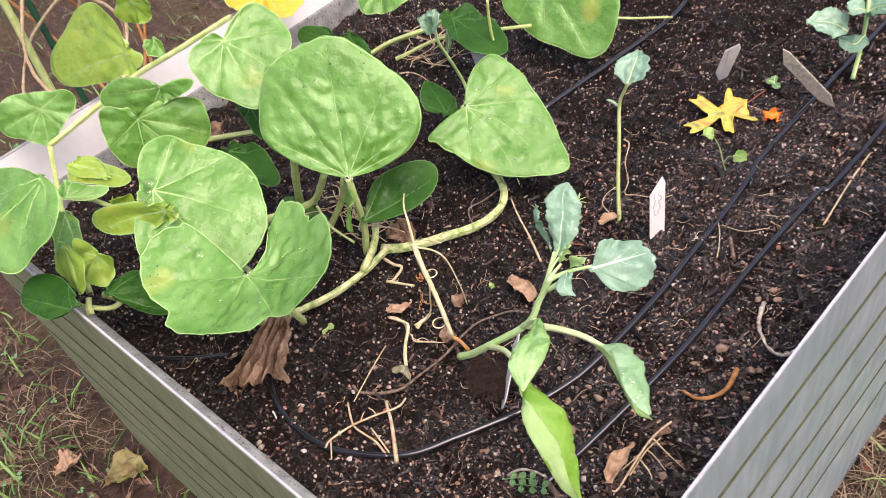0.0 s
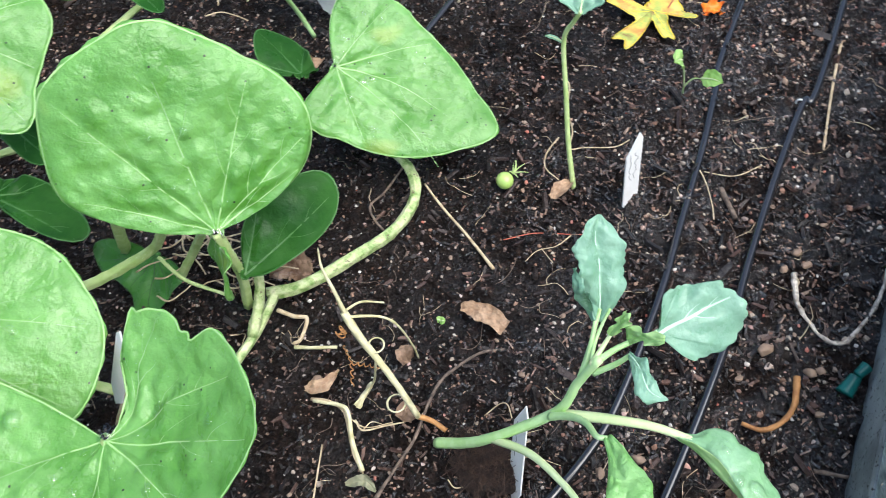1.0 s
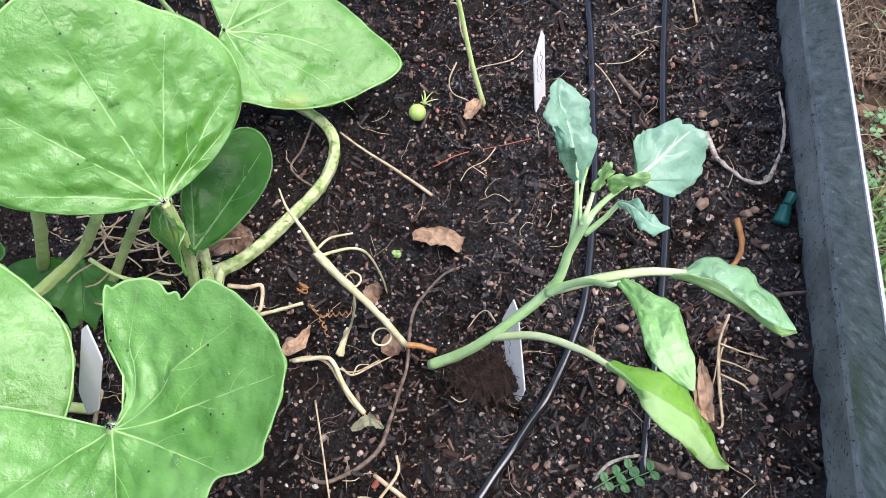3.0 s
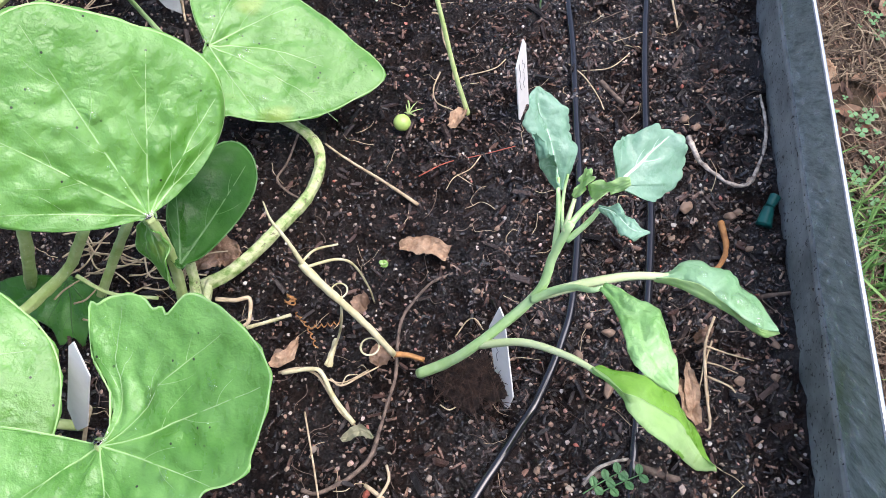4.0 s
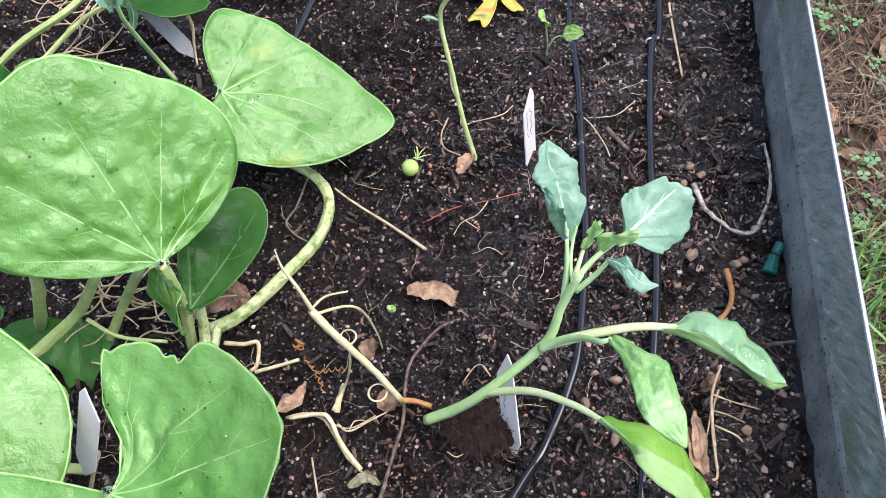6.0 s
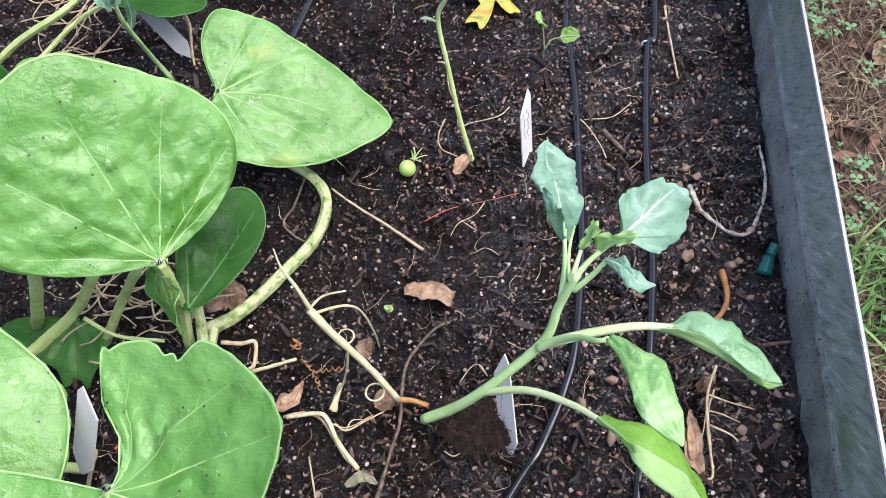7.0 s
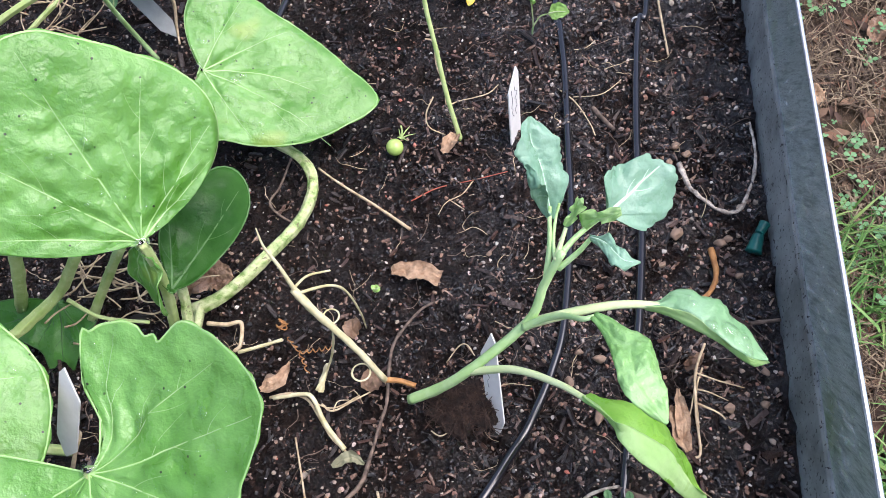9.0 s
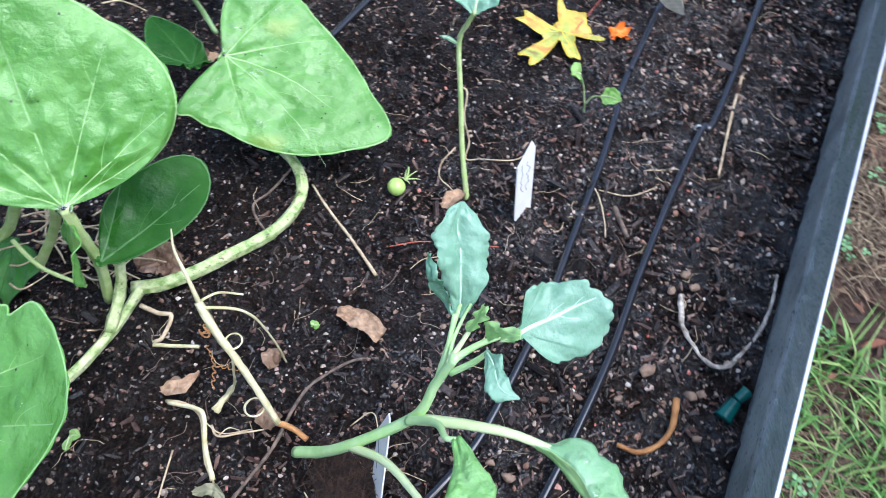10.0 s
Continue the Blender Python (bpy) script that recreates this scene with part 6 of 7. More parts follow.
twig("curved dry tendril behind the pale tag", M_STRAW, [(-0.577, 0.177, 0.020), (-0.563, 0.187, 0.050), (-0.561, 0.196, 0.055), (-0.567, 0.201, 0.050)], 0.0016, 0.0010, "dry_tendril", "tendril")
tangle = thing("dry_tendrils", "tangle of dry brown tendrils under the squash leaves", "tendril", kind="stuff")
bmT = bmesh.new()
rndT = random.Random(11)
for k in range(34):
    c = Vector((-0.594, 0.325, 0.012)) + Vector((rndT.gauss(0, 0.02), rndT.gauss(0, 0.018), 0.004 + abs(rndT.gauss(0, 0.010))))
    a = rndT.uniform(-0.6, 0.9)
    d = Vector((math.cos(a), math.sin(a), rndT.uniform(-0.15, 0.25))) * rndT.uniform(0.010, 0.022)
    s = Vector((-d.y, d.x, rndT.uniform(-0.004, 0.006))) * rndT.uniform(-0.7, 0.7)
    tube(bmT, [c - d, c - d * 0.4 + s, c + d * 0.4 + s * 0.6, c + d], 0.0008, 0.0005, sides=5, per=4)
for k in range(26):
    c = Vector((-0.738, 0.615, 0.012)) + Vector((rndT.gauss(0, 0.025), rndT.gauss(0, 0.025), 0.004 + abs(rndT.gauss(0, 0.014))))
    a = rndT.uniform(0, 3.1)
    d = Vector((math.cos(a), math.sin(a), rndT.uniform(-0.2, 0.3))) * rndT.uniform(0.012, 0.03)
    s = Vector((-d.y, d.x, rndT.uniform(-0.004, 0.006))) * rndT.uniform(-0.8, 0.8)
    tube(bmT, [c - d, c - d * 0.4 + s, c + d * 0.4 + s * 0.6, c + d], 0.0008, 0.0005, sides=5, per=4)
part("strands", bmT, M_STRAW, tangle)


def crumpled(label, rib, normal, widths, mat, name="dead_leaf", seed=0, amp=0.006):
    """A withered leaf: a long blade crumpled by noise."""
    ob = thing(name, label, "dead leaf")
    o = blade("blade", ob, mat, rib, normal, widths, widths, cup=0.5, ruffle=amp * 0.35, seed=seed, frill=7)
    for v in o.data.vertices:
        q = Vector((v.co.x * 70, v.co.y * 70, seed))
        v.co.z += amp * noise.noise(q) + amp * 0.6 * noise.noise(q * 2.4) + amp * 0.35 * noise.noise(q * 5.5)
        v.co.x += amp * 0.5 * noise.noise(q + Vector((5, 1, 2)))
        v.co.y += amp * 0.5 * noise.noise(q + Vector((1, 7, 2)))
    return ob


def withered_fan(label, apex, corner_a, corner_b, mat, seed=0, folds=4.5, amp=0.006):
    """A large withered leaf shrunk to a fan of deep lengthwise folds with a ragged lower edge."""
    ob = thing("dead_leaf", label, "dead leaf")
    a, b, c = Vector(apex), Vector(corner_a), Vector(corner_b)
    n = (b - a).cross(c - a).normalized()
    n = -n if n.z < 0 else n
    nu, nv = 40, 64
    verts, faces = [], []
    for i in range(nu + 1):
        for j in range(nv + 1):
            u, v = i / nu, j / nv
            q = Vector((u * 3, v * 5, seed))
            ragged = 1 + 0.20 * noise.noise(Vector((v * 6, seed, 1))) + 0.08 * noise.noise(Vector((v * 19, seed, 2)))
            uu = 0.05 + 0.95 * u * ragged
            vv = v + 0.05 * noise.noise(q + Vector((9, 0, 0)))
            side = (vv - 0.5) * (0.30 + 0.95 * uu ** 0.9 + 0.25 * math.sin(uu * 5.5)) / 1.2 + 0.5
            p = a + (b.lerp(c, side) - a) * uu if i else a + (b.lerp(c, 0.5 + (side - 0.5) * 0.9) - a) * 0.05
            p = a + ((b + c) / 2 - a) * uu + (c - b) * (side - 0.5) * (0.35 + 0.65 * uu)
            h = amp * (0.45 + 0.75 * uu) * math.sin(v * folds * 6.28 + 1.6 * noise.noise(q) + u * 1.3)
            h += 0.7 * amp * noise.noise(q * 2.3) + 0.35 * amp * noise.noise(q * 6) + 0.2 * amp * noise.noise(q * 13)
            p = p + n * h + (c - b).normalized() * amp * 0.5 * noise.noise(q * 3 + Vector((4, 4, 4)))
            p.z = max(p.z, soil_z(p.x, p.y) + 0.001)
            verts.append(p)
    w, m = nv + 1, len(verts)
    verts += [v - n * 0.0007 for v in verts]
    for i in range(nu):
        for j in range(nv):
            k = i * w + j
            faces += [(k, k + 1, k + w + 1, k + w), (m + k, m + k + w, m + k + w + 1, m + k + 1)]
    for i in range(nu):
        for k in (i * w, i * w + nv):
            faces.append((k, k + w, m + k + w, m + k))
    for j in range(nv):
        for k in (j, nu * w + j):
            faces.append((k, k + 1, m + k + 1, m + k))
    mesh_of("blade", verts, faces, mat).parent = ob
    return ob


withered_fan("withered brown squash leaf hanging from the vine", *[(-0.542, 0.186, 0.034), (-0.530, 0.082, 0.016), (-0.479, 0.138, 0.016)], M_DEAD, seed=3)
crumpled("rolled dry brown leaf piece on the soil", [(-0.391, 0.354, 0.008), (-0.375, 0.355, 0.010), (-0.355, 0.350, 0.008)], (0, -0.2, 1), (0.003, 0.006, 0.008, 0.007, 0.006), M_BARK, seed=4, amp=0.004)
crumpled("small withered leaf scrap at a seedling's foot", [(-0.357, 0.492, 0.006), (-0.362, 0.479, 0.008), (-0.368, 0.472, 0.004)], (0, -0.2, 1), (0.002, 0.005, 0.006, 0.004, 0.002), M_BARK, seed=5, amp=0.003)
crumpled("withered leaf scrap under the squash vine", [(-0.541, 0.324, 0.016), (-0.525, 0.335, 0.020), (-0.510, 0.335, 0.012)], (0.2, -0.3, 0.9), (0.004, 0.010, 0.013, 0.010, 0.004), M_DEAD, seed=6, amp=0.006)
crumpled("dry curled leaf scrap on the soil", [(-0.191, 0.265, 0.006), (-0.190, 0.249, 0.008), (-0.182, 0.233, 0.006)], (0.2, 0, 1), (0.003, 0.006, 0.006, 0.006, 0.003), M_BARK, seed=7, amp=0.004)
crumpled("dry leaf scrap on the soil", [(-0.471, 0.253, 0.008), (-0.459, 0.259, 0.010), (-0.453, 0.276, 0.010)], (0, -0.2, 1), (0.002, 0.005, 0.005, 0.003, 0.001), M_BARK, seed=8, amp=0.003)
crumpled("rusty withered scrap beside the pale dried stem", [(-0.4170, 0.3090, 0.0120), (-0.4120, 0.3020, 0.0140), (-0.4090, 0.3000, 0.0100)], (0.2, -0.3, 0.9), (0.003, 0.006, 0.007, 0.005, 0.002), M_DEAD, seed=15, amp=0.004)
crumpled("thin tan withered scrap beside the root", [(-0.3920, 0.2730, 0.0080), (-0.3930, 0.2650, 0.0120), (-0.3950, 0.2600, 0.0060)], (0.2, -0.3, 0.9), (0.003, 0.006, 0.007, 0.006, 0.002), M_DEAD, seed=16, amp=0.003)
crumpled("dry leaf scrap in front soil", [(-0.188, 0.275, 0.008), (-0.186, 0.255, 0.010), (-0.186, 0.238, 0.006)], (0, -0.2, 1), (0.001, 0.003, 0.0045, 0.004, 0.0015), M_BARK, seed=9, amp=0.003)
crumpled("withered grey-green leaf scrap on the soil", [(-0.411, 0.205, 0.006), (-0.400, 0.211, 0.010), (-0.391, 0.209, 0.006)], (0, -0.2, 1), (0.001, 0.003, 0.004, 0.003, 0.001), simple("withered_green", (0.16, 0.17, 0.10), (0.30, 0.29, 0.19), 0.7, 120), seed=10, amp=0.004)
crumpled("brown leaf scrap on the soil", [(-0.182, 0.294, 0.004), (-0.176, 0.295, 0.010), (-0.170, 0.303, 0.008)], (-0.3, -0.2, 1), (0.002, 0.004, 0.0045, 0.003, 0.001), M_DEAD, seed=12, amp=0.002)
crumpled("brown dead leaf under yellowed squash leaf", [(-0.872, 0.342, 0.030), (-0.858, 0.323, 0.030), (-0.866, 0.310, 0.020)], (0, -0.4, 1), (0.008, 0.014, 0.016, 0.012, 0.005), M_DEAD, seed=13, amp=0.008)
crumpled("pale brown leaf scrap beside squash leaf", [(-0.629, 0.530, 0.010), (-0.614, 0.526, 0.020), (-0.613, 0.538, 0.015)], (0, -0.4, 1), (0.003, 0.007, 0.008, 0.006, 0.003), M_BARK, seed=14, amp=0.004)


def oak_leaf():
    ob = thing("oak_leaf", "fallen yellow and orange lobed oak leaf on the soil", "fallen leaf")
    m, nt, bs = material("oak_leaf_autumn", 0.45, 0, 0.4)
    f = noise_tex(nt, 48, 4, 0.6)
    nt.links.new(ramp(nt, f, ((0.38, (0.52, 0.24, 0.06)), (0.48, (0.58, 0.44, 0.09)), (0.58, (0.36, 0.42, 0.09)), (0.70, (0.20, 0.10, 0.04)))), bs.inputs["Base Color"])
    leaf("blade", ob, m, (-0.353, 0.693, 0.010), (-0.776, -0.630, 0.045), (0.074, -0.021, 0.997), (0.021, 0.019, 0.019, 0.021, 0.053, 0.051, 0.051, 0.061, 0.036, 0.017, 0.015, 0.015, 0.022, 0.034, 0.035, 0.039, 0.027, 0.019, 0.017, 0.015, 0.014, 0.013, 0.036, 0.039, 0.034, 0.028, 0.027, 0.026, 0.025, 0.025, 0.026, 0.027, 0.030, 0.030, 0.029, 0.029, 0.028, 0.029, 0.030, 0.037, 0.035, 0.011, 0.010, 0.009, 0.009, 0.009, 0.010, 0.010, 0.038, 0.037, 0.036, 0.040, 0.042, 0.034, 0.028, 0.024),
         cup=-2.0, wave=0.002, seed=3, rings=8, segs=224, quilt=0.002, vein_mat=M_YELLOW, veins=(0.3, -0.3, -0.75, 1.7, -1.7, 2.6), vein_w=0.0006)
    stem("stalk", ob, M_RED, [(-0.341, 0.698, 0.012), (-0.338, 0.726, 0.010), (-0.336, 0.755, 0.006)], 0.0006, 0.0005, sides=6)


oak_leaf()


def tomato():
    ob = thing("tomato", "small unripe green cherry tomato lying on soil", "tomato")
    bm = bmesh.new()
    bmesh.ops.create_uvsphere(bm, u_segments=24, v_segments=16, radius=0.0074)
    c = Vector((-0.4065, 0.473, 0.0078))
    for v in bm.verts:
        v.co = Vector((v.co.x, v.co.y, v.co.z * 0.94)) * (1 - 0.06 * max(0, v.co.x + v.co.y) / 0.009) + c
    part("fruit", bm, M_TOMATO, ob)
    top = c + Vector((0.0045, 0.006, 0.004))
    for k in range(5):
        a = k * 1.256
        d = Vector((math.cos(a) * 0.008 + 0.004, math.sin(a) * 0.008 + 0.003, 0.003))
        stem("sepal", ob, M_STALK, [top, top + d * 0.5 + Vector((0, 0, 0.001)), top + d], 0.0008, 0.0002, sides=5, per=3)
    stem("stalk", ob, M_STALK, [top, top + Vector((0.001, 0.004, 0.004)), top + Vector((0.0, 0.007, 0.008))], 0.0009, 0.0007, sides=6, per=3)


tomato()


def root_ball():
    ob = thing("root_ball", "fibrous brown root ball at the kale seedling's foot", "root ball")
    c = Vector((-0.330, 0.254, 0.004))
    bm = bmesh.new()
    bmesh.ops.create_icosphere(bm, subdivisions=4, radius=1)
    for v in bm.verts:
        d = v.co.copy()
        k = 1 + 0.35 * noise.noise(d * 1.7 + Vector((3, 1, 2))) + 0.25 * noise.noise(d * 7) + 0.22 * noise.noise(d * 15)
        v.co = c + Vector((d.x * 0.020 * k, d.y * 0.018 * k, d.z * 0.0065 * k))
    part("core", bm, M_FIBRE, ob, smooth=False)
    rnd = random.Random(4)
    bm = bmesh.new()
    for k in range(170):
        a, q, r = rnd.uniform(0, 6.28), rnd.random() ** 0.55, rnd.uniform(0.0012, 0.0036)
        q *= 0.75 + 0.7 * noise.noise(Vector((math.cos(a) * 1.5, math.sin(a) * 1.5, 7)))
        p = c + Vector((math.cos(a) * q * 0.028, math.sin(a) * q * 0.025, 0.001 + 0.006 * (1 - q * q)))
        lump = bmesh.ops.create_icosphere(bm, subdivisions=2, radius=1)["verts"]
        for v in lump:
            v.co = p + v.co * r * (1 + 0.45 * noise.noise(v.co * 1.9 + Vector((k * 3.1, 0, 0))))
    tagged(part("soil_crust", bm, M_FIBRE, ob, smooth=False), "crumbling dark clods held by roots", kind="stuff")
    bm = bmesh.new()
    for k in range(560):
        a, q = rnd.uniform(0, 6.28), rnd.random() ** 0.6
        q *= 0.75 + 0.7 * noise.noise(Vector((math.cos(a) * 1.5, math.sin(a) * 1.5, 7)))
        p = c + Vector((math.cos(a) * q * 0.029, math.sin(a) * q * 0.025, 0.0015 + 0.0085 * (1 - q * q) + rnd.gauss(0, 0.0012)))
        d = Vector((rnd.gauss(0, 1), rnd.gauss(0, 1), rnd.gauss(0, 0.4))) * 0.0038 * rnd.lognormvariate(0, 0.5)
        s = Vector((rnd.gauss(0, 1), rnd.gauss(0, 1), rnd.gauss(0, 0.5))) * 0.0028
        tube(bm, [p - d, p + s, p + d - s * 0.5], 0.00032, 0.00016, sides=3, per=3)
    tagged(part("root_hairs", bm, M_FIBRE_LIGHT, ob), kind="stuff")
    for k in range(7):
        a = rnd.uniform(-0.3, 3.0)
        p = c + Vector((0.012, 0.006, 0.006))
        d = Vector((math.cos(a), math.sin(a), 0))
        stem("rootlet", ob, M_STRAW if k % 2 else M_FIBRE, [p, p + d * 0.018 + Vector((0, 0, 0.006)), p + d * 0.032 + Vector((0.004, 0, -0.006))], 0.0004, 0.0002, sides=5)


root_ball()


def emitter_plug():
    ob = thing("plastic_plug", "small dark teal plastic plug beside the bed wall", "plastic plug")
    a, b, c = (Vector(q) for q in [(-0.129, 0.389, 0.004), (-0.125, 0.402, 0.008), (-0.120, 0.411, 0.010)])
    stem("skirt", ob, M_TEAL, [a, a.lerp(b, 0.5), b], 0.0060, 0.0040, sides=14)
    stem("neck", ob, M_TEAL, [b.lerp(c, 0.1), b.lerp(c, 0.6), c], 0.0034, 0.0042, sides=14)


emitter_plug()
petal = thing("flower_petal", "crumpled bright orange flower petal on soil", "petal")
o = blade("petal_blade", petal, M_PETAL, [(-0.311, 0.706, 0.006), (-0.305, 0.710, 0.010), (-0.298, 0.714, 0.006)], (0, -0.3, 1), (0.003, 0.006, 0.007, 0.005), (0.003, 0.006, 0.007, 0.005), cup=0.8, ruffle=0.003, seed=2)


def pebble(c, r, seed, squash_z=0.6):
    rnd = random.Random(seed)
    bm = bmesh.new()
    bmesh.ops.create_icosphere(bm, subdivisions=3, radius=1)
    off = Vector((seed * 3.7, seed * 1.3, 0))
    c = Vector(c)
    r *= 0.74
    e, turn = rnd.uniform(0.6, 0.95), Matrix.Rotation(rnd.uniform(0, 3.1), 3, "Z")
    cuts = [(Vector((rnd.gauss(0, 1), rnd.gauss(0, 1), rnd.gauss(0, 0.6))).normalized(), rnd.uniform(0.55, 0.8)) for _ in range(7)]
    for v in bm.verts:
        p = v.co * (1 + 0.35 * noise.noise(v.co * 1.1 + off) + 0.10 * noise.noise(v.co * 4 + off))
        for d, lim in cuts:
            over = p.dot(d) - lim
            if over > 0:
                p -= d * over * 0.9
        v.co = c + turn @ Vector((p.x * r * e, p.y * r, p.z * r * squash_z))
    ob = part("pebble", bm, M_STONE)
    tagged(ob, "small rough tan pebble on the soil", "pebble", "pebbles on the soil")


for k, (c, r) in enumerate(zip([(-0.183, 0.403, 0.004), (-0.466, 0.261, 0.004), (-0.239, 0.295, 0.004), (-0.259, 0.277, 0.003), (-0.154, 0.266, 0.004), (-0.131, 0.270, 0.004), (-0.129, 0.294, 0.003), (-0.239, 0.253, 0.003), (-0.152, 0.396, 0.003), (-0.146, 0.400, 0.003), (-0.181, 0.488, 0.003), (-0.172, 0.480, 0.003), (-0.194, 0.375, 0.003), (-0.140, 0.369, 0.003), (-0.146, 0.360, 0.003), (-0.359, 0.341, 0.003), (-0.177, 0.284, 0.003), (-0.253, 0.300, 0.003), (-0.322, 0.377, 0.003), (-0.332, 0.323, 0.003), (-0.168, 0.519, 0.003), (-0.186, 0.471, 0.003)],
                               (0.0085, 0.0085, 0.0075, 0.006, 0.006, 0.005, 0.005, 0.0085, 0.007, 0.005, 0.006, 0.005, 0.005, 0.005, 0.005, 0.003, 0.007, 0.005, 0.0035, 0.0035, 0.004, 0.005))):
    pebble(c, r, k + 1)


# ---- loose soil: chips and grit ----
def chips(name, count, seed, size, mat, label, lift, area, box=True, fine_side=1.0):
    rnd = random.Random(seed)
    x0, x1, y0, y1 = area
    verts, faces = [], []
    for _ in range(count):
        x, y = rnd.uniform(x0, x1), y0 + (y1 - y0) * rnd.random() ** 1.15
        if y < SW + (SE - SW) * (x - WEST) / (EAST - WEST) + 0.012:
            continue
        if x < -0.36 + 0.10 * noise.noise(Vector((x * 9, y * 9, 6))) and rnd.random() > fine_side:
            continue
        s = size * min(1.9, rnd.lognormvariate(0, 0.45))
        c = Vector((x, y, soil_z(x, y) + lift * s))
        m = Matrix.Rotation(rnd.uniform(0, 6.28), 3, "Z") @ Matrix.Rotation(rnd.gauss(0, 0.7), 3, "X") @ Matrix.Rotation(rnd.gauss(0, 0.6), 3, "Y")
        b = len(verts)
        if box:
            l, w, h = s, s * rnd.uniform(0.16, 0.42), s * rnd.uniform(0.08, 0.2)
            for dx, dy, dz in ((-1, -0.8, -1), (1, -0.6, -1), (0.8, 1, -1), (-0.9, 0.7, -1), (-0.9, -0.7, 1), (0.9, -0.5, 1), (0.7, 0.8, 1), (-0.8, 0.6, 1)):
                verts.append(c + m @ Vector((dx * l * rnd.uniform(0.75, 1.1), dy * w * rnd.uniform(0.75, 1.1), dz * h)))
            for q in ((0, 3, 2, 1), (4, 5, 6, 7), (0, 1, 5, 4), (1, 2, 6, 5), (2, 3, 7, 6), (3, 0, 4, 7)):
                faces.append(tuple(b + i for i in q))
        else:
            for d in OCTA:
                verts.append(c + m @ Vector((d[0] * s * rnd.uniform(0.6, 1.3), d[1] * s * rnd.uniform(0.45, 1.1), d[2] * s * rnd.uniform(0.35, 0.9))))
            for q in OCTA_F:
                faces.append(tuple(b + i for i in q))
    ob = mesh_of(name, verts, faces, mat, smooth=False)
    tagged(ob, label, "soil", kind="stuff")


_t = (1 + 5 ** 0.5) / 2
OCTA = [tuple(c / 1.9 for c in v) for v in ((-1, _t, 0), (1, _t, 0), (-1, -_t, 0), (1, -_t, 0), (0, -1, _t), (0, 1, _t), (0, -1, -_t), (0, 1, -_t), (_t, 0, -1), (_t, 0, 1), (-_t, 0, -1), (-_t, 0, 1))]
OCTA_F = ((0, 11, 5), (0, 5, 1), (0, 1, 7), (0, 7, 10), (0, 10, 11), (1, 5, 9), (5, 11, 4), (11, 10, 2), (10, 7, 6), (7, 1, 8), (3, 9, 4), (3, 4, 2), (3, 2, 6), (3, 6, 8), (3, 8, 9), (4, 9, 5), (2, 4, 11), (6, 2, 10), (8, 6, 7), (9, 8, 1))
FIELD = (WEST + 0.01, EAST - 0.012, 0.03, 1.30)
chips("wood_chips", 46000, 21, 0.0023, M_CHIP, "dark wood chips and bark scattered in the soil", 0.30, FIELD, True, 0.22)
chips("bark_pieces", 2400, 22, 0.0052, M_BARK_DARK, "larger dark bark pieces lying on the soil", 0.25, FIELD, True, 0.5)
chips("soil_crumbs", 36000, 23, 0.0012, M_CHIP, "dark crumbs of potting soil", 0.4, FIELD, False)
chips("pale_grit", 13500, 24, 0.0011, M_GRIT, "pale perlite, grit and pinkish fertiliser grains", 0.5, FIELD, False, 0.6)
chips("fine_gravel", 700, 25, 0.0018, M_GRIT, "small tan gravel by the tubes", 0.1, (-0.30, EAST - 0.012, 0.10, 1.2), False)
chips("fine_gravel", 200, 26, 0.0020, M_GRIT, "small tan gravel in the front corner", 0.4, (-0.62, -0.2, 0.05, 0.2), False)


def rootlets(count, seed, area):
    """Fine dry roots and fibres lying loose on the soil."""
    rnd = random.Random(seed)
    bm = bmesh.new()
    for _ in range(count):
        x, y = rnd.uniform(area[0], area[1]), area[2] + (area[3] - area[2]) * rnd.random() ** 1.3
        if y < 0.09:
            continue
        a, pts, step = rnd.uniform(0, 6.28), [], rnd.uniform(0.003, 0.008)
        for k in range(5):
            pts.append((x, y, soil_z(x, y) + 0.0022 + 0.002 * rnd.random()))
            x, y, a = x + step * math.cos(a), y + step * math.sin(a), a + rnd.gauss(0, 0.5)
        r = rnd.uniform(0.00018, 0.00042)
        tube(bm, pts, r, r * 0.6, sides=4, per=3)
    return bm


fibres = thing("rootlets", "fine dry roots and fibres lying loose on the soil", "root", kind="stuff")
part("light_strands", rootlets(260, 61, (WEST + 0.05, EAST - 0.03, 0.09, 1.0)), M_STRAW, fibres, "pale straw-coloured strands")
part("dark_strands", rootlets(420, 62, (WEST + 0.05, EAST - 0.03, 0.09, 1.0)), M_ROOT, fibres, "dark brown strands")


